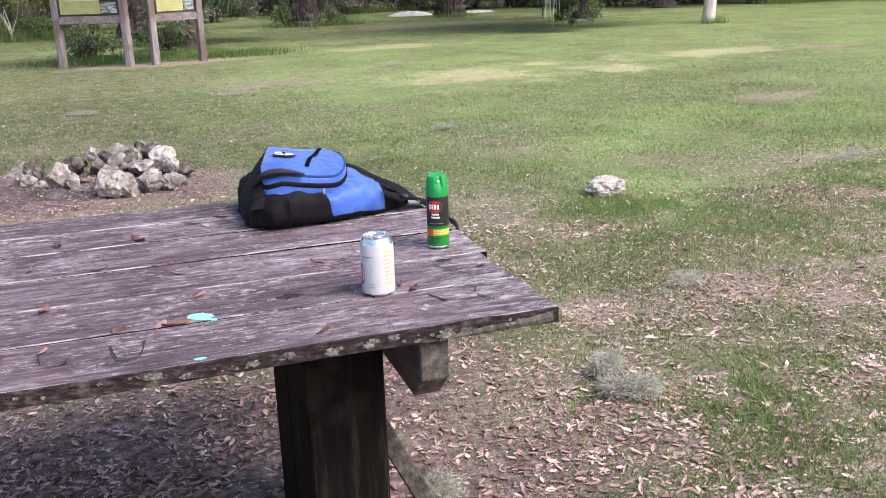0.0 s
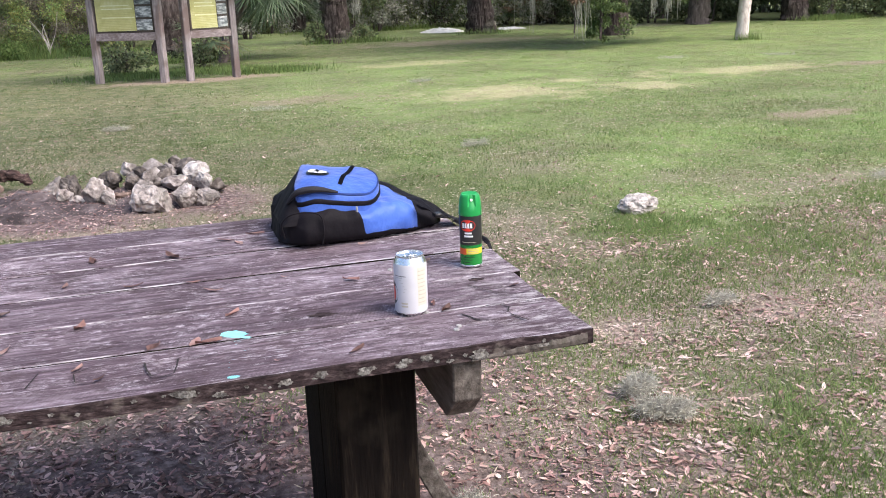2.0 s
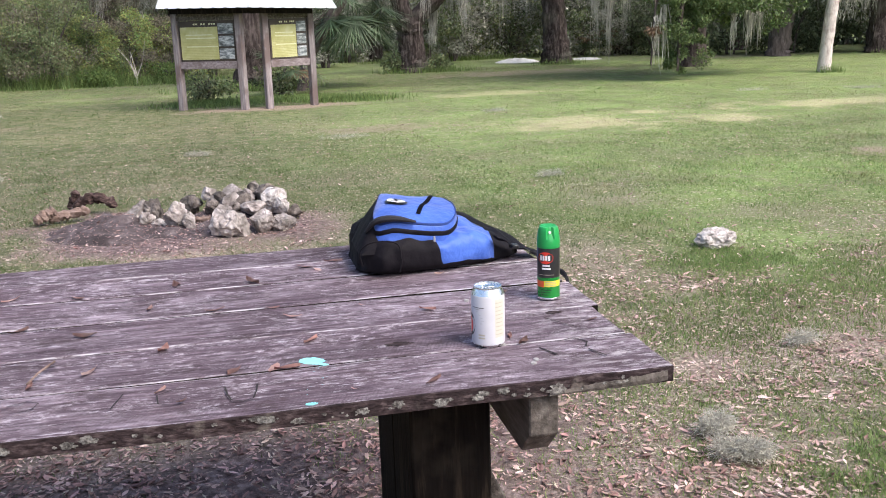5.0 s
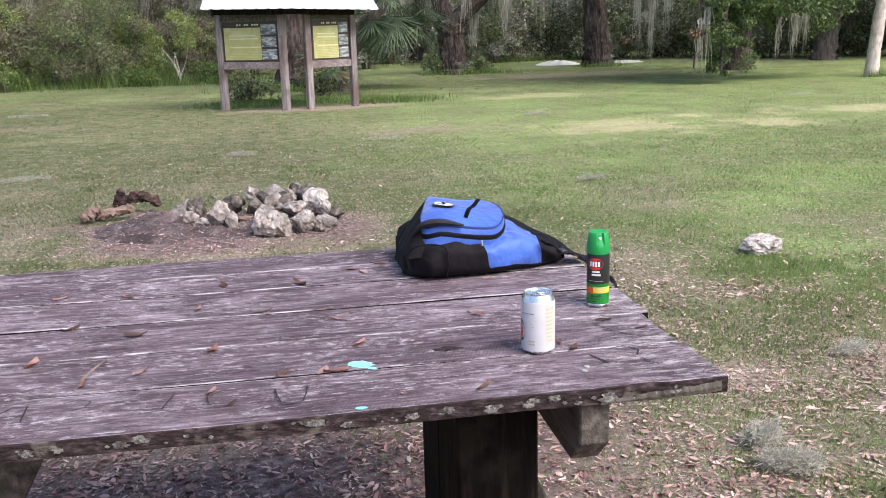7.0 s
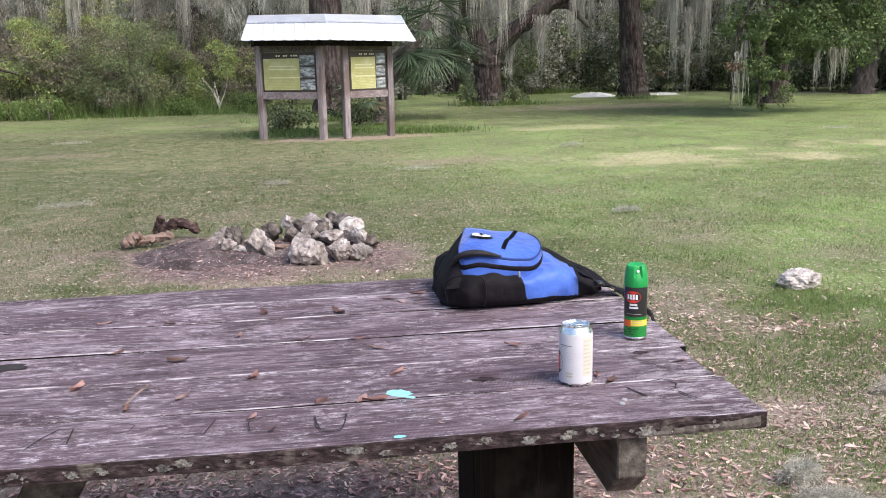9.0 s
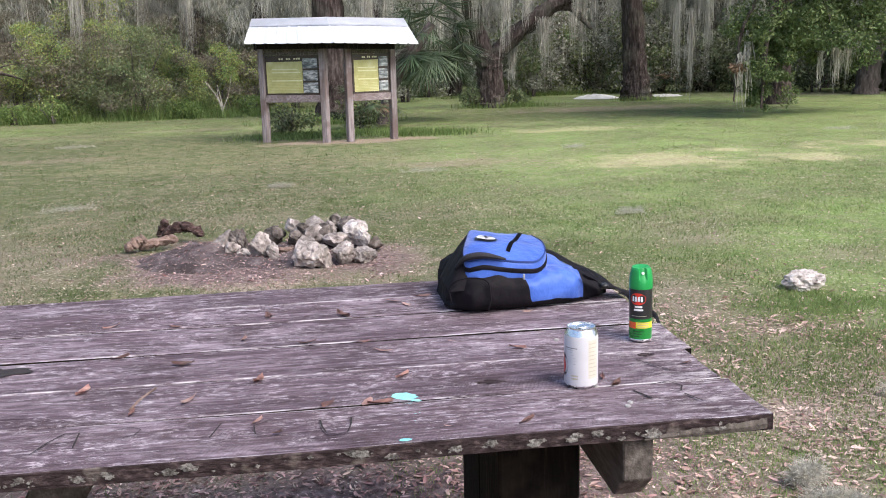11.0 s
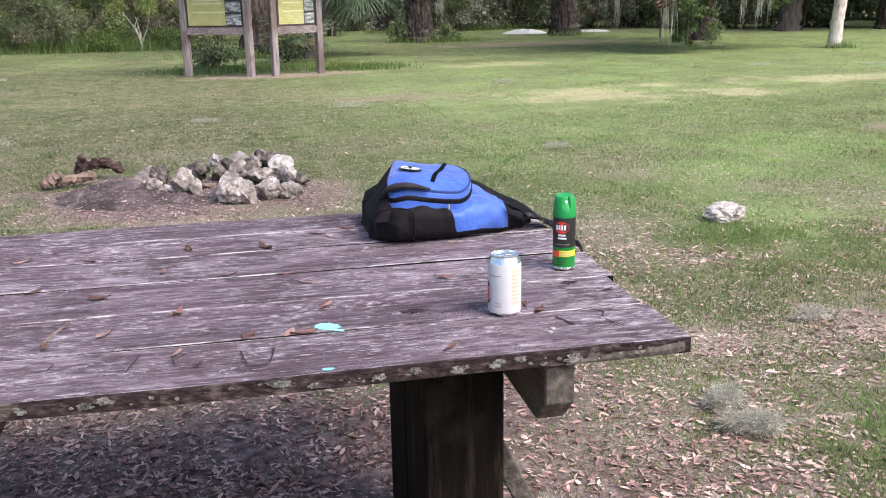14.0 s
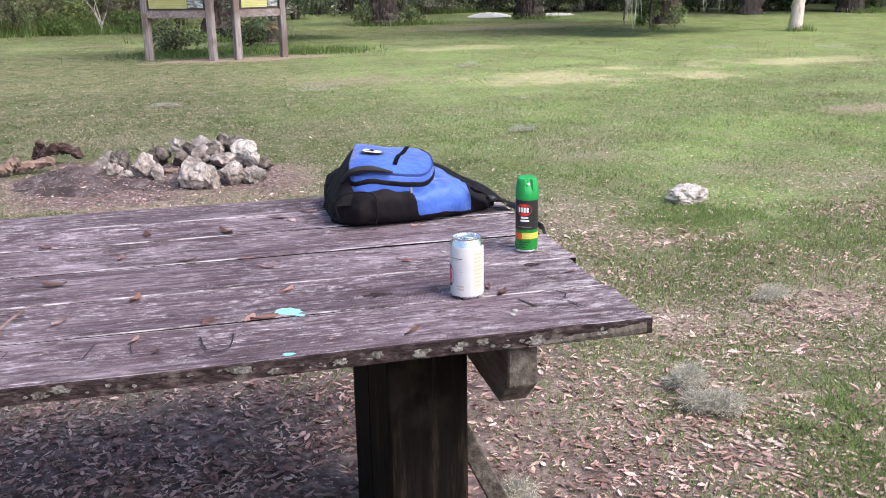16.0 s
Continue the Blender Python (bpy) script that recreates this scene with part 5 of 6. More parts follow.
def rock(x, y, z, size, seed, mat, label, group, turn=0.0, sub=3, cuts=13):
    ob = part("rock", rock_mesh(size, seed, cuts, sub), mat, smooth=False)
    ob.matrix_world = pose(x, y, z, 0, 0, turn)
    tagged(ob, label, "rock", group)


rock(2.015, 3.52, 0.0, (0.125, 0.09, 0.07), 31, PALE_ROCK, "pale pitted limestone rock lying on the grass", "", 8, sub=4, cuts=4)


def mound():
    n, m = 84, 52
    bm = bmesh.new()
    g = []
    for j in range(m + 1):
        for i in range(n + 1):
            u, v = 2 * i / n - 1, 2 * j / m - 1
            x, y = -1.2 + 1.05 * u, 5.35 + 0.62 * v
            z = float(mound_height(np.array([x]), np.array([y]))[0])
            g.append(bm.verts.new((x, y, z + float(ground_height(np.array([x]), np.array([y]))[0]))))
    for j in range(m):
        for i in range(n):
            a = j * (n + 1) + i
            bm.faces.new((g[a], g[a + 1], g[a + n + 2], g[a + n + 1]))
    tagged(part("ash_mound", bm, ASH), "grey mound of ash and soil in the fire pit", "ash", kind="stuff")


mound()
GREY, SOOTY = "grey limestone rock of the fire pit ring", "soot-stained rock of the fire pit ring"
for i, (x, y, z, s, mt, t) in enumerate([
        (-0.83, 4.85, 0.0, (0.14, 0.11, 0.15), LIMESTONE, 10), (-0.645, 4.88, 0.0, (0.085, 0.08, 0.095), LIMESTONE, 40), (-0.49, 4.93, 0.0, (0.09, 0.085, 0.09), LIMESTONE, 0),
        (-1.22, 5.2, 0.0, (0.1, 0.08, 0.11), LIMESTONE, 20), (-1.13, 5.12, 0.0, (0.07, 0.06, 0.07), LIMESTONE, 70), (-1.5, 5.46, 0.02, (0.1, 0.09, 0.125), LIMESTONE, 30), (-1.38, 5.44, 0.02, (0.085, 0.08, 0.12), SOOT_ROCK, 120), (-1.43, 5.36, 0.0, (0.07, 0.06, 0.075), LIMESTONE, 200),
        (-1.4, 5.55, 0.02, (0.075, 0.07, 0.085), LIMESTONE, 60), (-1.36, 5.3, 0.0, (0.06, 0.05, 0.045), PALE_ROCK, 15), (-0.545, 5.28, 0.09, (0.105, 0.09, 0.11), PALE_ROCK, 20),
        (-0.68, 5.22, 0.1, (0.115, 0.09, 0.075), LIMESTONE, 80), (-0.5, 5.22, 0.08, (0.08, 0.08, 0.08), PALE_ROCK, 45), (-0.95, 5.45, 0.09, (0.085, 0.08, 0.07), LIMESTONE, 33),
        (-0.84, 5.48, 0.15, (0.085, 0.075, 0.075), LIMESTONE, 5), (-0.66, 5.52, 0.16, (0.085, 0.07, 0.075), SOOT_ROCK, 50), (-1.0, 5.5, 0.18, (0.09, 0.07, 0.06), LIMESTONE, 75),
        (-1.13, 5.52, 0.06, (0.085, 0.07, 0.075), SOOT_ROCK, 12), (-1.1, 5.52, 0.13, (0.065, 0.06, 0.065), SOOT_ROCK, 66), (-0.83, 5.32, 0.09, (0.1, 0.08, 0.08), LIMESTONE, 25),
        (-0.53, 5.52, 0.15, (0.09, 0.06, 0.06), LIMESTONE, 8), (-0.75, 5.35, 0.14, (0.08, 0.07, 0.07), SOOT_ROCK, 88), (-0.4, 5.28, 0.03, (0.07, 0.06, 0.06), SOOT_ROCK, 8),
        (-2.02, 6.1, 0.0, (0.08, 0.06, 0.05), LIMESTONE, 8), (-0.9, 5.25, 0.07, (0.07, 0.06, 0.06), LIMESTONE, 8),
        (-0.98, 5.35, 0.1, (0.07, 0.06, 0.06), SOOT_ROCK, 30), (-0.72, 5.42, 0.17, (0.06, 0.06, 0.06), LIMESTONE, 70), (-0.6, 5.4, 0.16, (0.09, 0.07, 0.07), SOOT_ROCK, 0), (-1.45, 5.48, 0.0, (0.06, 0.05, 0.05), SOOT_ROCK, 45), (-0.92, 5.42, 0.16, (0.06, 0.06, 0.05), SOOT_ROCK, 12), (-1.16, 5.45, 0.02, (0.06, 0.05, 0.04), SOOT_ROCK, 100)]):
    rock(x, y, z * 0.8, (s[0] * 1.03, s[1] * 1.03, s[2] * 1.03), 20 + i, mt, SOOTY if mt is SOOT_ROCK else ("pale limestone rock of the fire pit ring" if mt is PALE_ROCK else GREY), "fire pit rocks", t, sub=4 if i < 10 else 3)
for pts, r0, mt, lab in (([(-2.03, 6.05, 0.06), (-1.93, 6.0, 0.12), (-1.82, 5.96, 0.135), (-1.7, 5.9, 0.08)], 0.042, LOG, "charred black log in the fire pit"),
                         ([(-2.06, 6.1, 0.04), (-2.03, 6.1, 0.12), (-2.0, 6.08, 0.17)], 0.04, LOG, "charred black stump in the fire pit"),
                         ([(-2.16, 5.7, 0.045), (-2.02, 5.72, 0.07), (-1.88, 5.78, 0.085)], 0.04, LOG_PALE, "rotten pale brown log beside the fire pit"),
                         ([(-2.24, 5.62, 0.05), (-2.17, 5.66, 0.08), (-2.1, 5.7, 0.11)], 0.042, LOG_PALE, "rotten reddish log beside the fire pit"),
                         ([(-1.12, 5.3, 0.045), (-1.02, 5.27, 0.05), (-0.95, 5.27, 0.045)], 0.02, LOG_PALE, "short piece of brown wood in the ash")):
    line = [p + Vector((0, 0, 0.3 * r0 * noise.noise(Vector((i * 0.9, r0 * 90, 3))))) for i, p in enumerate(bend(pts, 16))]
    tagged(part("log", tube(line, [r0 * (0.8 + 0.3 * noise.noise(Vector((i * 0.8, r0 * 77, 1)))) * (0.6 if i in (0, 15) else 1) for i in range(16)], 14, 0.75, r0 * 300), mt), lab, "log", "fire pit wood")


def strands(n, centre, spread, length, width, flat, seed, hang=0.0):
    """Curly threads of moss: thin ribbons of four pieces."""
    r = np.random.default_rng(seed)
    p = np.array(centre)[None] + np.clip(r.normal(0, 0.75, (n, 3)), -1.2, 1.2) * np.array(spread)[None]
    d = r.normal(0, 1, (n, 3))
    d[:, 2] *= flat
    d /= np.linalg.norm(d, axis=1, keepdims=True)
    rows = []
    for k in range(5):
        s = np.cross(d, r.normal(0, 1, (n, 3)))
        s /= np.linalg.norm(s, axis=1, keepdims=True) + 1e-9
        rows.append((p - s * width, p + s * width))
        d = d + r.normal(0, 0.5, (n, 3)) * np.array([1, 1, flat]) + np.array([0, 0, -hang])
        d /= np.linalg.norm(d, axis=1, keepdims=True)
        p = p + d * length / 4
    co = np.stack([v for row in rows for v in row], 1)
    f = np.array([(0, 1, 3, 2), (2, 3, 5, 4), (4, 5, 7, 6), (6, 7, 9, 8)])
    return co.reshape(-1, 3), (f[None] + 10 * np.arange(n)[:, None, None]).reshape(-1, 4)


def fallen_moss(x, y, sx, sy, n, seed, turn):
    co, f = strands(n, (0, 0, 0.03), (sx, sy, 0.014), 0.05, 0.0008, 0.5, seed)
    co[:, 2] = np.maximum(co[:, 2], 0.004)
    ob = raw("moss_clump", co, f, MOSS_PALE)
    ob["kind"] = "stuff"
    ob.matrix_world = pose(x, y, 0, 0, 0, turn)
    tagged(ob, "clump of grey fallen moss on the leafy ground", "moss", "fallen moss")


fallen_moss(0.755, 1.18, 0.042, 0.024, 1300, 1, 20)
fallen_moss(0.745, 0.985, 0.062, 0.024, 2000, 2, -24)
fallen_moss(-0.05, 0.62, 0.045, 0.03, 700, 3, 50)
fallen_moss(-0.95, 0.15, 0.05, 0.04, 500, 4, 0)
fallen_moss(1.52, 1.85, 0.06, 0.018, 400, 5, 10)
for i, (x, y, s) in enumerate([(0.5, 9.85, 0.22), (4.05, 3.72, 0.12), (-3.2, 7.95, 0.2), (1.9, 6.3, 0.1), (7.9, 13.2, 0.2), (9.6, 12.6, 0.22), (-1.2, 9.0, 0.1), (-4.85, 15.2, 0.25), (3.0, 12.0, 0.15)]):
    fallen_moss(x, y, s, s * 0.3, 500, 30 + i, 20 * math.sin(i))


# ---- information kiosk ----
def kiosk():
    k = thing("information_kiosk", pose(0, 0, 0), "wooden information kiosk with two sign boards and white metal roof", "kiosk")
    wings = ((Vector((-1.62, 15.02)), Vector((-0.6, 14.42))), (Vector((-0.2, 14.42)), Vector((0.56, 14.72))))
    for a, b in wings:
        d = (b - a).normalized()
        nrm = Vector((d.y, -d.x))
        ang = math.atan2(d.y, d.x)
        span = (b - a).length
        m = Matrix.Translation((a.x, a.y, 0)) @ Matrix.Rotation(ang, 4, "Z")

        def put(name, bm, mt, parent=k, label="", smooth=False):
            bm.transform(m)
            return part(name, bm, mt, parent, label, smooth)
        for s in (0, span):
            put("post", box(s - 0.053, s + 0.053, -0.06, 0.06, -0.05, 1.72, 0.01), WOOD_POST)
        put("rail", box(0.055, span - 0.055, -0.05, 0.05, 0.68, 0.8, 0.006), WOOD_RAIL, label="grey wooden cross rail")
        put("rail", box(0.055, span - 0.055, -0.05, 0.05, 1.46, 1.62, 0.006), WOOD_BEAM, label="dark wooden top rail")
        x0, x1, z0, z1 = 0.07, span - 0.07, 0.803, 1.456
        sign = put("sign_board", box(x0, x1, -0.03, 0.01, z0, z1, 0.004), SIGN_DARK, label="dark framed sign board with yellow print")
        w = x1 - x0
        yx1 = x0 + w * 0.7
        put("sign_print", box(x0 + 0.03, yx1, -0.036, -0.0305, z0 + 0.03, z1 - 0.1, 0), SIGN_YELLOW, sign, "yellow printed panel")
        for r, (q, t) in enumerate(((0.24, 0.86), (0.34, 0.95), (0.6, 1.0))):
            zz = z1 - 0.1 - q * 0.52
            put("sign_line", box(x0 + 0.03 + 0.1 * w, x0 + 0.03 + 0.1 * w + (yx1 - x0 - 0.03 - 0.1 * w) * t * 0.98, -0.04, -0.0365, zz - 0.01, zz + 0.006, 0), SIGN_PALE, sign)
        for h in range(9):
            if h not in (2, 5):
                hx = x0 + (0.27 + 0.046 * h) * w
                put("sign_heading", box(hx, hx + 0.03 * w, -0.036, -0.031, z1 - 0.068, z1 - 0.042, 0), SIGN_PALE, sign, "pale heading bar")
        for h in range(11):
            zz = z0 + 0.05 + 0.026 * h
            put("sign_text", box(x0 + 0.05 * w + 0.02, yx1 - (0.02 + 0.05 * abs(math.sin(3.1 * h))) * w, -0.0385, -0.0362, zz, zz + 0.008, 0), SIGN_INK, sign, "fine dark print")
        for r in range(3):
            z = z1 - 0.05 - 0.2 * r
            put("sign_photo", box(yx1 + 0.012, x1 - 0.025, -0.038, -0.031, z - 0.165, z, 0), PHOTO, sign, "small printed photograph")
    # roof: front and back slopes over both wings, with raised ribs and a bend in the middle
    eave = [Vector((-1.89, 14.78, 1.66)), Vector((-0.42, 13.92, 1.63)), Vector((1.0, 14.42, 1.585))]
    ridge = [Vector((-1.77, 15.35, 2.06)), Vector((-0.5, 14.62, 2.035)), Vector((0.82, 15.0, 2.0))]
    back = [Vector((-1.7, 15.9, 1.66)), Vector((-0.55, 15.3, 1.63)), Vector((0.6, 15.6, 1.6))]
    for lo, hi, nm in ((eave, ridge, "front"), (back, ridge, "rear")):
        for s in range(2):
            bm = bmesh.new()
            n = 40
            grid = []
            for i in range(n + 1):
                t = i / n
                a, b = lo[s].lerp(lo[s + 1], t), hi[s].lerp(hi[s + 1], t)
                rib = 0.011 if i % 5 == 0 else 0
                grid.append([bm.verts.new(a.lerp(b, v) + Vector((0, 0, rib))) for v in (0, 0.3, 0.6, 1)])
            for p, q in zip(grid, grid[1:]):
                for j in range(3):
                    bm.faces.new((p[j], q[j], q[j + 1], p[j + 1]))
            bmesh.ops.recalc_face_normals(bm, faces=bm.faces)
            bmesh.ops.solidify(bm, geom=bm.faces[:], thickness=0.006)
            part("roof_sheet", bm, ROOF, k, "white ribbed metal roof sheet", smooth=False)
    for s in range(2):
        bm = bmesh.new()
        rows = []
        for t in (0, 0.5, 1):
            c = ridge[s].lerp(ridge[s + 1], t)
            f = eave[s].lerp(eave[s + 1], t)
            g = back[s].lerp(back[s + 1], t)
            rows.append([bm.verts.new(p + Vector((0, 0, 0.034))) for p in (c.lerp(f, 0.33), c, c.lerp(g, 0.33))])
        for p, q in zip(rows, rows[1:]):
            for j in range(2):
                bm.faces.new((p[j], q[j], q[j + 1], p[j + 1]))
        bmesh.ops.solidify(bm, geom=bm.faces[:], thickness=0.006)
        part("ridge_cap", bm, ROOF, k, "white metal ridge cap")
        a, b = eave[s].lerp(ridge[s], 0.3), eave[s + 1].lerp(ridge[s + 1], 0.3)
        part("fascia", beam(a.lerp(b, 0.12 if s == 0 else 0.0) + Vector((0, 0, -0.16)), b.lerp(a, 0.25 if s else 0.0) + Vector((0, 0, -0.16)), 0.03, 0.09, 0.004), WOOD_DARK, k, "dark wooden board under the roof")


kiosk()


# ---- trees ----
def leaves(n, centres, radii, size, seed, droop=0.3, shell=0.35, slim=0.24):
    """Leaves as small folded diamonds in clumps about the given centres."""
    r = np.random.default_rng(seed)
    centres, radii = np.asarray(centres, float), np.asarray(radii, float)
    k = r.integers(0, len(centres), n)
    d = r.normal(0, 1, (n, 3))
    d /= np.linalg.norm(d, axis=1, keepdims=True)
    p = centres[k] + d * radii[k] * (r.random(n) ** shell)[:, None]
    a = r.normal(0, 1, (n, 3))
    a[:, 2] -= droop
    a /= np.linalg.norm(a, axis=1, keepdims=True)
    b = np.cross(a, r.normal(0, 1, (n, 3)))
    b /= np.linalg.norm(b, axis=1, keepdims=True) + 1e-9
    s = (size * r.uniform(0.5, 1.4, n))[:, None]
    co = np.stack([p, p + a * s * 0.5 + b * s * slim, p + a * s, p + a * s * 0.5 - b * s * slim], 1)
    return co.reshape(-1, 3), np.arange(4 * n).reshape(-1, 4)


def clumps(n, centre, radius, size, seed, low=0.0):
    """Centres and radii of clumps filling an uneven crown."""
    r = np.random.default_rng(seed)
    d = r.normal(0, 1, (n, 3))
    d /= np.linalg.norm(d, axis=1, keepdims=True)
    c = np.array(centre) + d * np.array(radius) * (r.random(n) ** 0.45)[:, None]
    c[:, 2] = np.maximum(c[:, 2], low)
    s = size * r.uniform(0.6, 1.4, n)
    return c, np.stack([s, s, s * 0.75], 1)


def moss_curtain(name, places, parent, seed):
    """Hanging moss: (x, y, top, bottom, width) each a bundle of tapering ribbons."""
    r = np.random.default_rng(seed)
    cos, fs, base = [], [], 0
    for x, y, top, bot, w in places:
        n = max(24, int(130 * w / 0.2))
        px, py = x + r.normal(0, w * 0.4, n), y + r.normal(0, w * 0.3, n)
        near = np.exp(-((px - x) / (w * 0.45)) ** 2)
        ln = (top - bot) * (0.12 + 0.88 * near * r.uniform(0.35, 1.0, n))
        drop = (top - bot) * 0.3 * r.random(n) ** 2
        a = r.uniform(0, np.pi, n)
        seg = 5
        wd = r.uniform(0.004, 0.015, n)
        sway = np.cumsum(r.normal(0, 0.03, (n, seg + 1)), 1)
        for s in range(seg + 1):
            t = s / seg
            q = wd * (1 - 0.85 * t)
            cx, cy, cz = px + sway[:, s] + (x - px) * 0.5 * t, py + 0.5 * sway[:, s], top - drop - ln * t
            cos.append(np.stack([cx - q * np.cos(a), cy - q * np.sin(a), cz], 1))
            cos.append(np.stack([cx + q * np.cos(a), cy + q * np.sin(a), cz], 1))
        i = base + np.arange(n)
        for s in range(seg):
            o = 2 * s * n
            fs.append(np.stack([i + o, i + o + n, i + o + 3 * n, i + o + 2 * n], 1))
        base += 2 * (seg + 1) * n
    ob = raw(name, np.concatenate(cos), np.concatenate(fs), MOSS, parent)
    ob["label"], ob["kind"] = "grey hanging moss", "stuff"
    return ob


def rel(pts, x, y):
    return [(p[0] - x, p[1] - y, p[2]) for p in pts]


def tree(name, x, y, limbs, crown, label, bark=BARK, leaf=OAK_LEAF, moss=(), seed=0, rough=0.35, category="tree", group="", drape=()):
    """limbs: lists of (x, y, z, radius); crown: (clump count, centre, radius, clump size, leaf count, leaf size)."""
    t = thing(name, pose(x, y, 0), label, category, group)
    for i, l in enumerate(limbs):
        n = 8 * (len(l) - 1) + 1
        line = bend(rel(l, x, y), n)
        rad = [v.x for v in bend([(p[3], 0, 0) for p in l], n)]
        part("trunk" if i == 0 else "limb", tube(line, rad, 16 if i == 0 else 10, rough, seed + i), bark, t)
    # Crowns higher than about 4 m are out of view, added to cast shade.
    for i, (nc, c, r, cs, nl, ls) in enumerate(crown):
        cc, rr = clumps(nc, rel([c], x, y)[0], r, cs, seed * 10 + i)
        ob = raw("crown", *leaves(nl, cc, rr, ls, seed * 7 + i), leaf, t)
        ob["label"] = "leafy crown"
    for i, (nc, c, r, cs, nl, ls) in enumerate(drape):
        cc, rr = clumps(nc, rel([c], x, y)[0], r, cs, seed * 10 + 5 + i)
        rr[:, 2] *= 2.2
        ob = raw("moss_drape", *leaves(nl, cc, rr, ls, seed * 7 + 3 + i, 3.0, 0.5, 0.045), MOSS_FAR, t)
        ob["label"], ob["kind"] = "grey mossy drapery", "stuff"
    if moss:
        moss_curtain("moss", [(a - x, b - y, c, d, e) for a, b, c, d, e in moss], t, seed + 50)
    return t


# forked live oak past the kiosk
r5 = random.Random(5)
tree("live_oak", 3.9, 23.2,
     [[(3.9, 23.2, -0.1, 0.5), (3.9, 23.2, 0.25, 0.36), (3.84, 23.2, 0.9, 0.33), (3.78, 23.2, 1.4, 0.36)],
      [(3.75, 23.2, 1.2, 0.26), (3.55, 23.1, 1.9, 0.2), (3.2, 23.0, 2.7, 0.2), (2.4, 22.6, 4.2, 0.17), (1.6, 22.2, 6, 0.12)],
      [(3.82, 23.2, 1.15, 0.26), (4.3, 23.2, 1.65, 0.22), (4.9, 23.1, 2.15, 0.21), (5.8, 22.9, 2.75, 0.2), (7.2, 22.4, 3.4, 0.16), (9, 21.8, 4.4, 0.1)],
      [(5.4, 23.0, 2.55, 0.12), (5.95, 22.9, 2.5, 0.1), (6.25, 22.8, 2.2, 0.08), (6.45, 22.7, 1.95, 0.04)]],
     [(70, (4, 22.5, 6.5), (6, 4, 2.2), 1.0, 2800, 0.16)],
     "large forked live oak draped with grey hanging moss", seed=3,
     moss=[(4.15, 22.6, 4.2, 1.35, 0.3), (4.35, 22.9, 4.0, 1.9, 0.2), (3.0, 22.8, 3.6, 1.9, 0.18), (3.4, 22.8, 3.6, 1.6, 0.12), (4.75, 22.8, 2.9, 2.0, 0.12), (6.0, 22.6, 3.6, 1.9, 0.2), (5.2, 22.9, 2.3, 1.0, 0.3), (2.5, 22.8, 3.4, 1.2, 0.3), (4.5, 23.4, 1.7, 0.6, 0.25)])
# tall straight oak by the pale sand
tree("tall_oak", 8.27, 24.4,
     [[(8.27, 24.4, -0.1, 0.52), (8.27, 24.4, 0.2, 0.4), (8.22, 24.4, 1.0, 0.34), (8.13, 24.4, 2.7, 0.3), (8.0, 24.4, 6, 0.24), (8.2, 24.3, 9, 0.12)],
      [(8.05, 24.4, 4.2, 0.15), (9.5, 23.4, 5.2, 0.12), (11.5, 22, 5.4, 0.08)], [(8.05, 24.4, 5.0, 0.15), (6.4, 23.4, 6.2, 0.1)]],
     [(60, (8.6, 23.5, 7.4), (5, 4, 2.2), 1.0, 2200, 0.17)],
     "tall straight-trunked oak with grey hanging moss", seed=4,
     moss=[(8.6, 22.2, 4.5, 0.25, 0.2), (8.95, 22.2, 2.4, 0.1, 0.16), (9.9, 20.6, 3.6, 1.15, 0.2), (8.45, 22.0, 4.5, 1.9, 0.15), (8.95, 21.0, 5.0, 1.2, 0.14), (9.3, 21, 5, 2.2, 0.1), (9.9, 22, 5, 1.8, 0.2), (7.2, 25, 5, 1.6, 0.3), (6.6, 25, 5, 1.3, 0.3), (5.6, 26, 4.2, 1.5, 0.4), (6.2, 26.5, 4.4, 1.0, 0.4), (7.3, 26.5, 4.2, 1.2, 0.4), (9.6, 25, 4.2, 1.2, 0.4), (10.6, 25, 4.4, 1.0, 0.4), (11.6, 24.5, 4.4, 1.2, 0.4)])
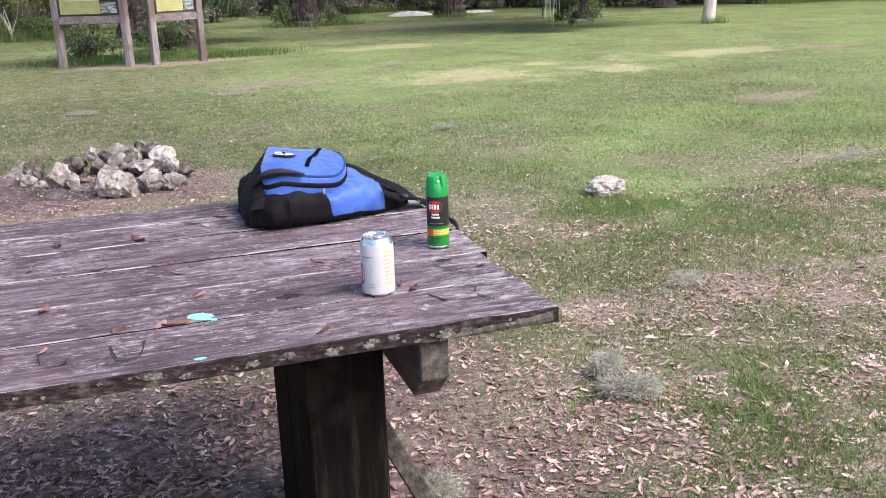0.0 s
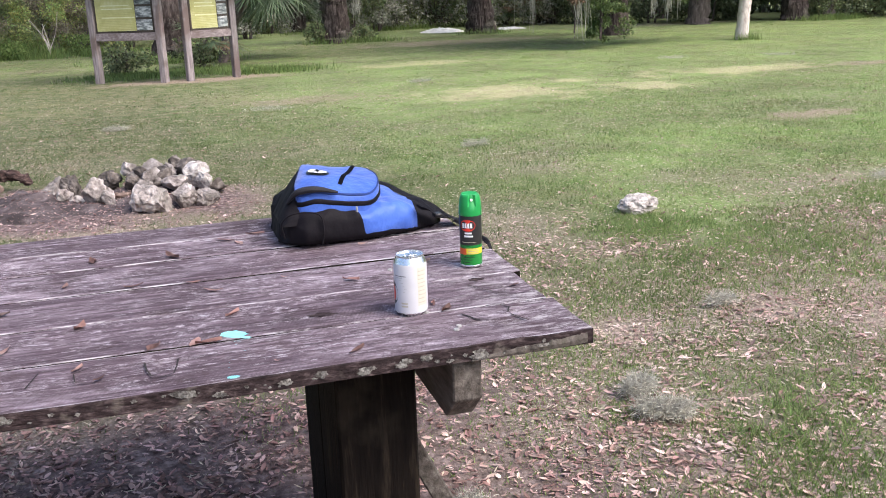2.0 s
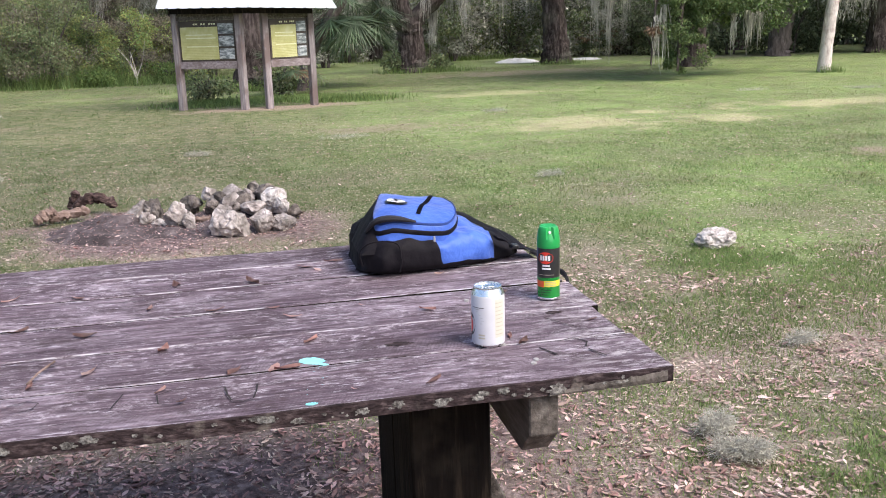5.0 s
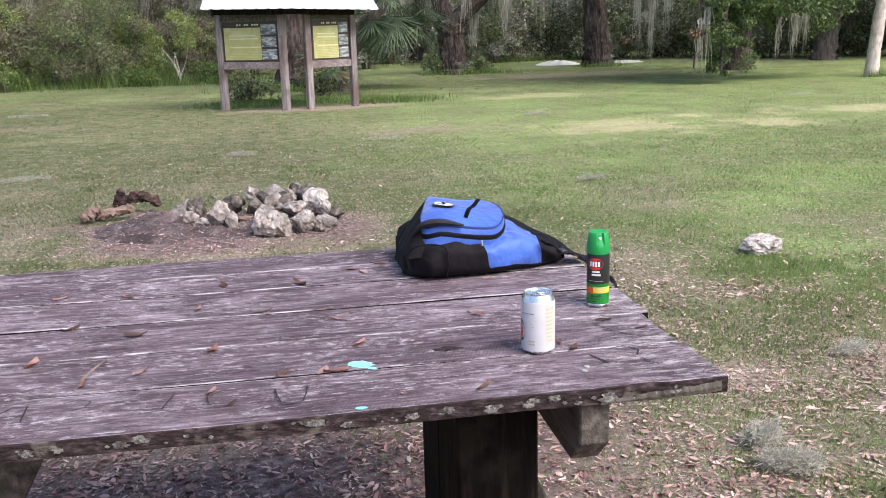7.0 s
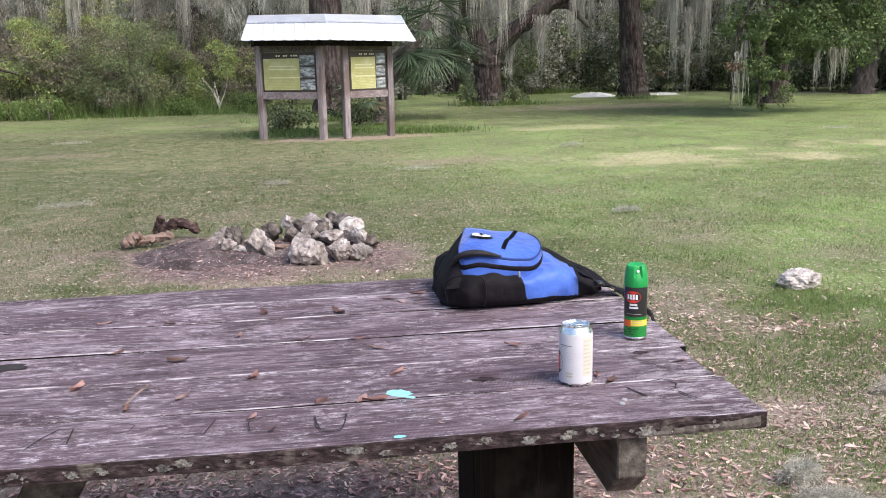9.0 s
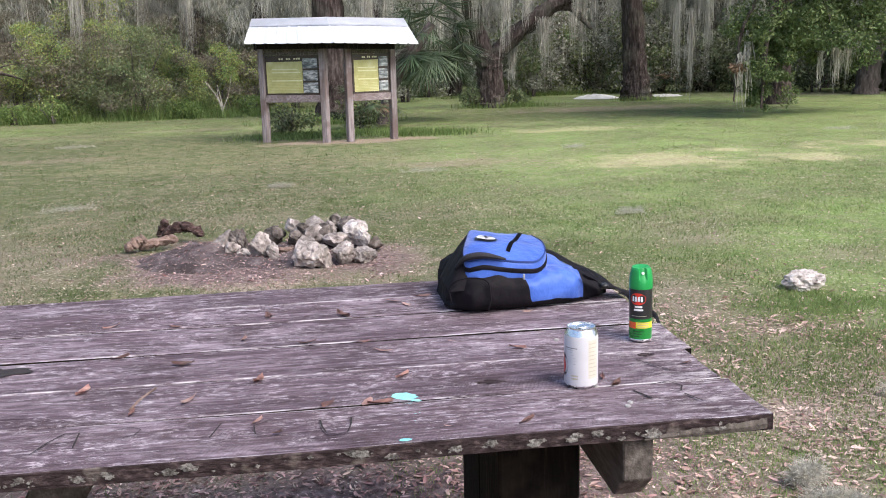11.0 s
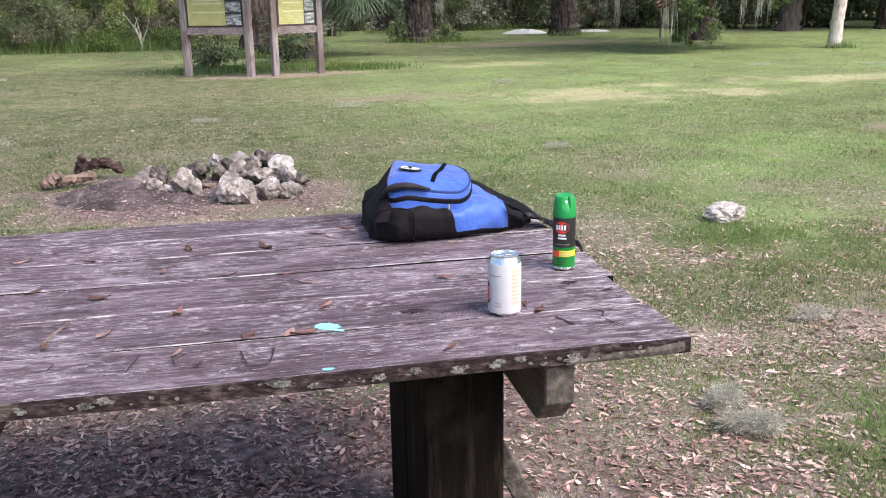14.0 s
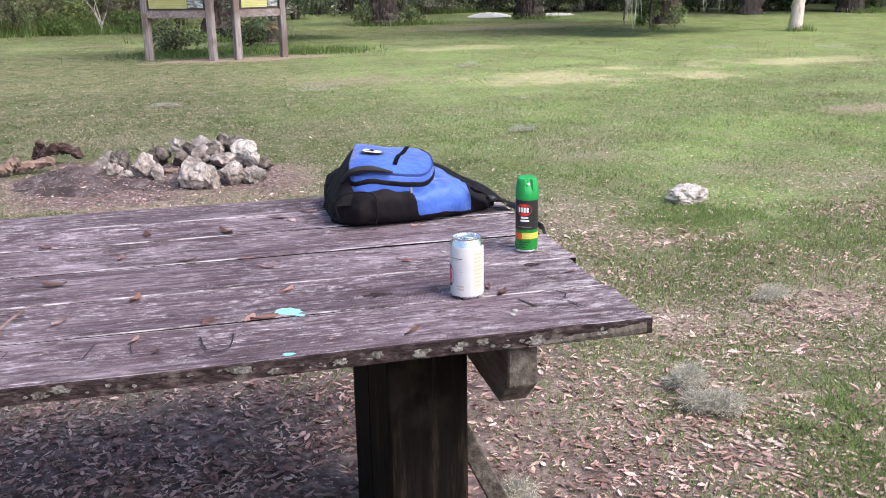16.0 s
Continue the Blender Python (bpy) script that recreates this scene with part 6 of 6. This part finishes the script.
# oak whose low leafy boughs hang down to the grass
tree("low_hanging_oak", 10.5, 20.6,
     [[(10.5, 20.6, -0.1, 0.42), (10.5, 20.5, 1.2, 0.3), (10.5, 20.3, 3.2, 0.26), (10.4, 20, 6, 0.2)],
      [(10.5, 20.3, 3.2, 0.16), (9.6, 18.0, 4.0, 0.12), (8.6, 16.9, 3.0, 0.08), (8.1, 16.3, 1.6, 0.05), (7.95, 16.15, 0.2, 0.025)],
      [(9.6, 18.0, 4.0, 0.09), (9.2, 16.6, 3.0, 0.06), (9.4, 16.2, 1.6, 0.03)], [(8.6, 16.9, 3.0, 0.05), (7.6, 16.3, 1.8, 0.03), (7.35, 16.1, 0.35, 0.015)]],
     # The last, highest clump group is unseen, added to shade the lawn.
     [(34, (8.1, 16.25, 0.8), (0.6, 0.5, 0.62), 0.14, 5200, 0.065), (46, (8.5, 16.5, 1.65), (1.2, 0.8, 0.65), 0.26, 10000, 0.075), (50, (9.75, 16.7, 1.75), (1.35, 0.9, 0.8), 0.27, 11000, 0.08), (80, (9.4, 17.2, 3.2), (2.8, 1.8, 1.0), 0.45, 18000, 0.105), (60, (8.9, 15.8, 5.3), (3.4, 2.2, 1.2), 0.65, 11000, 0.16)],
     "live oak with low leafy boughs hanging to the grass", seed=6,
     moss=[(7.45, 16.1, 1.3, 0.25, 0.07), (7.6, 16.1, 1.5, 0.45, 0.07), (9.7, 16.5, 1.4, 0.6, 0.16), (10.0, 16.6, 1.6, 0.7, 0.1), (9.3, 16.4, 1.3, 0.45, 0.07), (10.4, 17, 1.9, 1.0, 0.15)])
tree("bare_trunk", 11.56, 16.6, [[(11.56, 16.6, -0.1, 0.19), (11.56, 16.6, 0.12, 0.14), (11.62, 16.6, 1.0, 0.125), (11.78, 16.6, 2.4, 0.125), (12.0, 16.6, 5, 0.11), (12.2, 16.6, 8, 0.07)]],
     [(16, (12.2, 16.8, 8.2), (1.6, 1.6, 1.0), 0.6, 2500, 0.15)], "slim tree with pale bare peeling trunk", bark=BARK_PALE, seed=8, rough=0.2)
cc, rr = clumps(7, (7.42, 16.1, 1.02), (0.14, 0.1, 0.1), 0.07, 5)
sprig = thing("dead_bough_tip", pose(0, 0, 0), "dead brown leaf sprig with moss hanging from the oak bough", "branch")
part("twig", tube(bend([(7.42, 16.1, 1.6), (7.4, 16.1, 1.0), (7.36, 16.1, 0.25)], 9), [0.014 - 0.001 * k for k in range(9)], 6, 0.3, 4), BARK_GREY, sprig)
raw("dead_leaves", *leaves(320, cc, rr, 0.075, 8), PALM_DEAD, sprig)
# trunk behind the kiosk
tree("kiosk_oak", -0.35, 20.4, [[(-0.35, 20.4, -0.1, 0.48), (-0.35, 20.4, 0.4, 0.37), (-0.35, 20.4, 1.8, 0.34), (-0.5, 20.4, 5, 0.28)], [(-0.4, 20.4, 3, 0.16), (1.5, 20, 4.4, 0.12), (3, 19.5, 5.2, 0.07)], [(0.0, 20.4, 1.0, 0.1), (0.8, 20.2, 1.1, 0.09), (1.6, 20.1, 1.7, 0.06)]],
     [(50, (0, 20, 6.8), (4.5, 3.5, 2.0), 0.9, 3500, 0.16)], "thick oak trunk standing behind the kiosk", seed=9,
     moss=[(-1.7, 20, 4.5, 1.9, 0.25), (-0.9, 20, 4.6, 2.4, 0.3), (1.0, 20, 4.5, 1.9, 0.3), (0.5, 20, 3, 1.5, 0.3), (1.9, 20, 3, 1.0, 0.15)])
for nm, x, y, lean, rad, bk in (("woodland_tree", 14.6, 23.3, 0.55, 0.3, BARK_GREY), ("woodland_tree", 17.6, 22.9, 0.0, 0.36, BARK), ("woodland_tree", 18.5, 22.6, 1.2, 0.2, BARK_GREY), ("woodland_tree", 12.2, 29, 0.2, 0.3, BARK),
                                ("woodland_tree", 6.0, 33, -0.3, 0.28, BARK), ("woodland_tree", 1.6, 37, 0.3, 0.3, BARK), ("woodland_tree", 9.8, 33, 0.1, 0.3, BARK), ("woodland_tree", -4.5, 29, 0.5, 0.28, BARK_GREY),
                                ("woodland_tree", -8, 27, -0.5, 0.3, BARK_GREY), ("woodland_tree", -2.2, 27.5, 0.1, 0.33, BARK), ("woodland_tree", 21, 24, -0.4, 0.33, BARK), ("woodland_tree", 16, 28, 0.2, 0.3, BARK_GREY),
                                ("woodland_tree", 4.0, 30.5, 0.3, 0.22, BARK), ("woodland_tree", -10.5, 25, 0.3, 0.28, BARK)):
    s = int(abs(x * 7 + y * 13))
    tree(nm, x, y, [[(x, y, -0.1, rad * 1.4), (x + 0.05 * lean, y, 0.4, rad), (x + 0.5 * lean, y, 2.2, rad * 0.88), (x + 1.4 * lean, y, 5.5, rad * 0.7), (x + 1.8 * lean, y - 0.3, 8, rad * 0.4)],
                    [(x + lean, y, 4, rad * 0.5), (x + lean - 1.5, y - 0.6, 5.2, rad * 0.3)]],
         [(40, (x + lean, y - 0.8, 6.2), (4.2, 3.0, 2.4), 0.95, 1300, 0.24)], "mossy oak at the edge of the dark woods", bark=bk, seed=s, group="woodland edge trees", drape=[(26, (x + 0.5 * lean, y - 0.8, 3.3), (3.6, 2.0, 1.7), 0.42, 14000, 0.19)],
         moss=[(x + 0.9 * math.sin(s + k * 2.1) * (1 + 0.5 * k), y - 0.5 - 0.12 * k, 5.0, 0.9 + 1.4 * abs(math.sin(s + k)), 0.3 + 0.18 * math.sin(k * 3 + s)) for k in range(8)])


def fan(bm_co, bm_f, base, direction, length, n, up, seed):
    """One fan-shaped frond: a stalk and narrow blades spread in a half circle."""
    r = random.Random(seed)
    d = Vector(direction).normalized()
    side = d.cross(Vector((0, 0, 1))).normalized()
    top = side.cross(d).normalized()
    hub = Vector(base) + d * length * 0.55
    hub.z += up

    def quad(a, b, w, s):
        k = len(bm_co)
        m = a.lerp(b, 0.45)
        bm_co.extend([a - s * w * 0.3, a + s * w * 0.3, m + s * w, m - s * w])
        bm_f.append((k, k + 1, k + 2, k + 3))
        bm_co.extend([b - Vector((0, 0, 0.0)), b + s * w * 0.1])
        bm_f.append((k + 3, k + 2, k + 5, k + 4))
    quad(Vector(base), hub, 0.014, side)
    for i in range(n):
        a = math.radians(-115 + 230 * i / (n - 1))
        v = (d * math.cos(a) + side * math.sin(a) + top * 0.12 * r.uniform(-1, 1)).normalized()
        tip = hub + v * length * 0.62 * r.uniform(0.85, 1.1)
        tip.z -= length * 0.16 * r.uniform(0.6, 1.5)
        quad(hub, tip, 0.014, v.cross(top).normalized())


def palm(name, x, y, z, n, length, seed, label, mat, low=-0.5, high=0.7, trunk=0.0, droop=0.0, turn=0.0, spread=2 * math.pi, lean=0.0):
    r = random.Random(seed)
    t = thing(name, pose(x, y, 0), label, "palm")
    for i in range(n):
        a = turn + spread * (i / n - 0.5) + r.uniform(-0.2, 0.2)
        co, f = [], []
        fan(co, f, (0, 0, z), (math.cos(a), math.sin(a), r.uniform(low, high)), length * r.uniform(0.85, 1.1), 32, -droop * r.random(), seed * 100 + i)
        raw("frond", [tuple(c) for c in co], f, mat[i % len(mat)], t)
    if trunk:
        part("trunk", tube(bend([(-lean, 0, -0.1), (-0.75 * lean, 0, z * 0.4), (0, 0, z + 0.05)], 12), [trunk * (1.15 - 0.02 * k) for k in range(12)], 14, 0.3, seed), BARK_GREY, t)


palm("cabbage_palm", 1.75, 18.5, 2.0, 26, 1.25, 2, "green cabbage palm with drooping fan fronds", [PALM], low=-1.3, high=0.9, trunk=0.11, droop=0.3, lean=1.15)
palm("saw_palmetto", 0.3, 17.3, 0.55, 11, 0.75, 5, "low palmetto with green and dead brown fronds", [PALM, PALM_DEAD, PALM], low=-0.5, high=1.0)
palm("saw_palmetto", 5.0, 29.5, 0.5, 10, 0.9, 6, "low palmetto with green and dead brown fronds", [PALM, PALM], low=-0.3, high=1.0)
palm("saw_palmetto", 10.8, 27.5, 0.5, 10, 0.9, 7, "low palmetto with green and dead brown fronds", [PALM, PALM_DEAD], low=-0.3, high=1.0)


def shrub(x, y, r, h, mats, seed, label, nl=4200, ls=0.085, group="shrubs", name="shrub", slim=0.24):
    t = thing(name, pose(x, y, 0), label, "shrub", group)
    rr = random.Random(seed)
    for i in range(5):
        a = rr.uniform(0, 6.28)
        e = (math.cos(a) * r * 0.7 * rr.random(), math.sin(a) * r * 0.5 * rr.random(), h * rr.uniform(0.6, 0.95))
        part("stem", tube(bend([(0.1 * math.cos(a), 0.1 * math.sin(a), -0.05), (e[0] * 0.4, e[1] * 0.4, e[2] * 0.5), e], 7), [0.03 - 0.0035 * k for k in range(7)], 6), BARK_GREY, t, "grey woody stem")
    for i, mt in enumerate(mats):
        cc, rad = clumps(24, (0, 0, h * 0.46), (r, r * 0.75, h * 0.52), 0.31 * r, seed * 3 + i, 0.1)
        ob = raw("foliage", *leaves(nl // len(mats), cc, rad, ls, seed * 5 + i, 0.1, 0.35, slim), mt, t)
        ob["label"] = "loose leafy growth"
    return t


for i, (x, y, r, h, mats) in enumerate([
        (-9.6, 23.6, 1.3, 2.4, (TWIG_LEAF, SHRUB_LEAF)), (-8.3, 24.2, 1.3, 2.9, (BRIGHT_LEAF, TWIG_LEAF)), (-7.2, 23.6, 1.1, 2.3, (BRIGHT_LEAF, SHRUB_LEAF, TWIG_LEAF)), (-6.3, 24.3, 1.2, 3.0, (BRIGHT_LEAF, TWIG_LEAF)),
        (-5.2, 23.2, 1.35, 2.35, (SHRUB_LEAF, SHRUB_LEAF, TWIG_LEAF)), (-4.3, 23.9, 1.0, 1.7, (SHRUB_LEAF, BRIGHT_LEAF)), (-3.3, 24.4, 1.0, 1.75, (TWIG_LEAF, BRIGHT_LEAF)), (-2.4, 25.4, 1.1, 1.8, (BRIGHT_LEAF, TWIG_LEAF)),
        (-1.3, 26.2, 1.1, 1.7, (SHRUB_LEAF, TWIG_LEAF)), (-7.0, 26.3, 1.8, 4.2, (TWIG_LEAF, BRIGHT_LEAF)), (-4.6, 26.8, 1.8, 3.6, (TWIG_LEAF, SHRUB_LEAF)), (-9.8, 26, 2.0, 4.4, (TWIG_LEAF, SHRUB_LEAF)), (-2.2, 28.5, 1.8, 3.6, (TWIG_LEAF, SHRUB_LEAF)),
        (-11.5, 24.5, 1.6, 3.2, (SHRUB_LEAF, TWIG_LEAF))]):
    shrub(x, y, r, h, mats, 60 + i, "tangled olive-green shrub at the edge of the lawn" if SHRUB_LEAF in mats else "yellow-green vine-covered shrub with bare grey twigs", 20000, 0.062, group="shrubs along the lawn", slim=0.2)
for i, (x, y, r, h, mats) in enumerate([
        (5.0, 26.6, 0.95, 2.3, (SHRUB_LEAF, MOSS_FAR)), (6.2, 28.5, 1.3, 3.6, (MOSS_FAR, SHRUB_LEAF)), (7.4, 30.5, 1.5, 4.0, (MOSS_FAR, TWIG_LEAF)), (9.6, 28.2, 1.3, 3.2, (MOSS_FAR, SHRUB_LEAF)), (2.0, 27.5, 1.2, 3.0, (MOSS_FAR, DARK_LEAF)), (7.2, 29.5, 1.2, 2.2, (MOSS_FAR, SHRUB_LEAF)), (3.0, 30.5, 1.2, 2.0, (MOSS_FAR, SHRUB_LEAF)), (9.9, 29.5, 1.4, 2.6, (MOSS_FAR, DARK_LEAF)), (12.0, 27.8, 1.3, 2.4, (MOSS_FAR, DARK_LEAF)), (-1.2, 16.5, 0.5, 0.55, (SHRUB_LEAF, DARK_LEAF)), (0.1, 17.2, 0.6, 0.6, (DARK_LEAF, SHRUB_LEAF)), (3.45, 23.3, 0.4, 0.55, (SHRUB_LEAF,)), (4.5, 23.1, 0.45, 0.4, (SHRUB_LEAF,)), (6.6, 31, 1.5, 2.2, (SHRUB_LEAF, DARK_LEAF)), (4.2, 34.5, 2.2, 2.6, (DARK_LEAF, MOSS_FAR, SHRUB_LEAF)), (1.5, 36, 2.2, 2.4, (DARK_LEAF, MOSS_FAR, SHRUB_LEAF)), (-0.5, 33, 2, 2.6, (DARK_LEAF, SHRUB_LEAF)),
        (8.5, 30, 2, 2.4, (DARK_LEAF, MOSS_FAR, SHRUB_LEAF)), (10.5, 28.5, 1.8, 2.2, (DARK_LEAF, MOSS_FAR, SHRUB_LEAF)), (12.5, 26.8, 1.8, 2.0, (DARK_LEAF,)), (14.2, 25.3, 1.7, 1.9, (DARK_LEAF,)), (15.8, 24.6, 1.5, 1.8, (DARK_LEAF,)), (17, 24.6, 1.5, 2.0, (DARK_LEAF,)),
        (19.2, 23.2, 1.4, 1.6, (DARK_LEAF, SHRUB_LEAF)), (21, 22.5, 1.6, 2.0, (DARK_LEAF, SHRUB_LEAF)), (22.5, 20.5, 1.8, 2.4, (DARK_LEAF, SHRUB_LEAF)), (18.3, 22.6, 0.7, 0.7, (SHRUB_LEAF,)), (-9.2, 22.7, 0.6, 0.6, (WEED,)), (-8.0, 22.6, 0.5, 0.45, (WEED,)), (-7.1, 22.5, 0.55, 0.6, (WEED,)), (-4.0, 22.9, 0.5, 0.5, (WEED,)), (-2.3, 23.5, 0.6, 0.65, (WEED,)), (3.2, 33.5, 2.0, 2.6, (DARK_LEAF, SHRUB_LEAF))]):
    shrub(x, y, r, h, mats, 90 + i, "dark green undergrowth at the foot of the woods" if h > 1 else "low green weeds growing from the grass", 6000 if h > 1 else 1500, 0.1 if h > 1 else 0.07, group="woodland undergrowth")

dead = thing("dead_limb", pose(-10.4, 23.2, 0), "dark dead limb reaching out of the shrubs", "branch")
part("limb", tube(bend([(0, 0, -0.1), (0.7, -0.3, 0.8), (1.5, -0.5, 1.27), (2.2, -0.6, 1.24), (2.7, -0.6, 1.08)], 22), [0.09 - 0.0034 * k for k in range(22)], 10, 0.5, 12), BARK, dead)
for k, (u, e) in enumerate((((1.6, -0.5, 1.27), (2.1, -0.75, 0.7)), ((2.0, -0.58, 1.25), (2.6, -0.7, 1.45)), ((1.2, -0.4, 1.1), (1.9, -0.75, 0.35)))):
    part("twig", tube(bend([u, ((u[0] + e[0]) / 2, (u[1] + e[1]) / 2, (u[2] + e[2]) / 2 + 0.05), e], 8), [0.022 - 0.002 * q for q in range(8)], 6, 0.4, k), BARK_GREY, dead)
WS = random.Random(4)
tree("white_shrub", -3.05, 22.7, [[(-3.05, 22.7, -0.05, 0.014), (-3.05, 22.7, 0.3, 0.012), (-3.14, 22.7, 0.8, 0.005)]]
     + [[(-3.05, 22.7, 0.1 + 0.05 * k, 0.014), (-3.05 + WS.uniform(-0.2, 0.2), 22.7, 0.5 + 0.04 * k, 0.005), (-3.05 + WS.uniform(-0.45, 0.45), 22.7, 0.75 + WS.uniform(0, 0.4), 0.004)] for k in range(4)],
     [], "small leafless shrub with bleached pale stems", bark=BARK_PALE, seed=77, category="shrub")


def far_woods():
    """Dense foliage that closes the view behind the trees."""
    cc, rr = [], []
    r = np.random.default_rng(12)
    for a in np.linspace(-0.62, 1.0, 150):
        d = 42 - 9 * max(0, math.sin(a)) + r.uniform(-2, 2)
        for z in (0.8, 2.4, 4.2, 6.2, 8.5):
            if z > 3 and abs(a - 0.305) < 0.04:
                continue
            cc.append((d * math.sin(a), d * math.cos(a), z + r.uniform(-0.7, 0.7)))
            rr.append((1.7, 1.5, 1.4))
    ob = raw("far_woods", *leaves(62000, cc, rr, 0.44, 5, 0.2), DARK_LEAF)
    tagged(ob, "dense dark woods behind the lawn", "woods", kind="stuff")
    ob = raw("far_woods_moss", *leaves(50000, cc, rr, 0.42, 9, 2.2, 0.35, 0.12), MOSS_FAR)
    tagged(ob, "grey moss hanging all through the far woods", "moss", kind="stuff")
    # Unseen ring behind the camera, added to block the horizon and fill reflections.
    cc, rr = [], []
    for a in np.linspace(1.0, 2 * math.pi - 0.62, 120):
        for z in (1.5, 5, 9):
            cc.append((46 * math.sin(a), 46 * math.cos(a), z))
            rr.append((3.0, 3.0, 2.6))
    ob = raw("woods_around", *leaves(14000, cc, rr, 1.3, 6, 0.2), DARK_LEAF)
    tagged(ob, "unseen woods added to close the horizon behind the view", "woods", kind="stuff")


far_woods()


def weeds():
    """Uneven tufts of tall weeds in front of the shrubs."""
    r = np.random.default_rng(21)
    for k in range(5):
        spots = []
        for _ in range(9):
            x = r.uniform(-11, -1.5)
            spots.append((x, 22.9 + 0.12 * (x + 5.5) * 0.8 + r.uniform(-0.5, 0.6), r.uniform(0.15, 0.5), 0.2, int(r.integers(40, 140))))
        tall_grass("weed_tufts", spots, 40 + k, "bright green weeds in front of the shrubs", 0.16 + 0.09 * k)


def tall_grass(name, spots, seed, label, height=0.22):
    r = np.random.default_rng(seed)
    xs, ys, hs = [], [], []
    for x, y, rx, ry, n in spots:
        xs.append(x + rx * r.normal(0, 0.5, n))
        ys.append(y + ry * r.normal(0, 0.5, n))
        hs.append(height * r.uniform(0.4, 1.3, n))
    x, y, h = np.concatenate(xs), np.concatenate(ys), np.concatenate(hs)
    m = len(x)
    a = r.uniform(0, 6.28, m)
    w = 0.009
    co = np.empty((m, 3, 3))
    co[:, 0] = np.stack([x - w * np.sin(a), y + w * np.cos(a), 0 * x - 0.01], 1)
    co[:, 1] = np.stack([x + w * np.sin(a), y - w * np.cos(a), 0 * x - 0.01], 1)
    co[:, 2] = np.stack([x + 0.5 * h * np.cos(a), y + 0.5 * h * np.sin(a), h], 1)
    tagged(raw(name, co.reshape(-1, 3), np.arange(3 * m).reshape(-1, 3), WEED), label, "grass", kind="stuff")


tall_grass("tall_grass", [(-0.4, 19.4, 1.2, 0.5, 2500), (-5.5, 23.0, 4.5, 0.9, 1800), (3.9, 23.0, 0.8, 0.4, 700), (4.7, 22.9, 0.8, 0.4, 500), (6, 28.8, 2.4, 0.5, 2500), (18.4, 22.2, 1.0, 0.4, 2000), (-2.5, 24.0, 1.5, 0.6, 2500), (8.3, 23.9, 0.7, 0.3, 300), (11.6, 16.5, 0.3, 0.2, 200)],
           9, "taller bright green grass at the foot of posts and shrubs", 0.16)
tall_grass("kiosk_grass", [(-1.1, 15.9, 0.8, 0.6, 3500), (0.3, 16.2, 1.0, 0.6, 3500), (1.3, 15.6, 0.8, 0.5, 1800)], 11, "short soft green weeds behind the kiosk posts", 0.08)

weeds()


def sand_heap(x, y, sx, sy, h, seed):
    n = 26
    bm = bmesh.new()
    g = [[bm.verts.new((sx * (2 * i / n - 1), sy * (2 * j / n - 1),
                        h * max(0, 1 - (2 * i / n - 1) ** 2 - (2 * j / n - 1) ** 2) ** 0.8 * (1 + 0.6 * noise.noise(Vector((i * 0.4, j * 0.4, seed)))) - 0.01)) for j in range(n + 1)] for i in range(n + 1)]
    for i in range(n):
        for j in range(n):
            bm.faces.new((g[i][j], g[i + 1][j], g[i + 1][j + 1], g[i][j + 1]))
    ob = part("sand_heap", bm, SAND)
    ob.matrix_world = pose(x, y, 0)
    tagged(ob, "low heap of white sand beneath the trees", "sand", "sand heaps", "stuff")


sand_heap(7.6, 26.0, 0.7, 0.6, 0.11, 1)
sand_heap(9.75, 26.0, 0.55, 0.5, 0.06, 2)
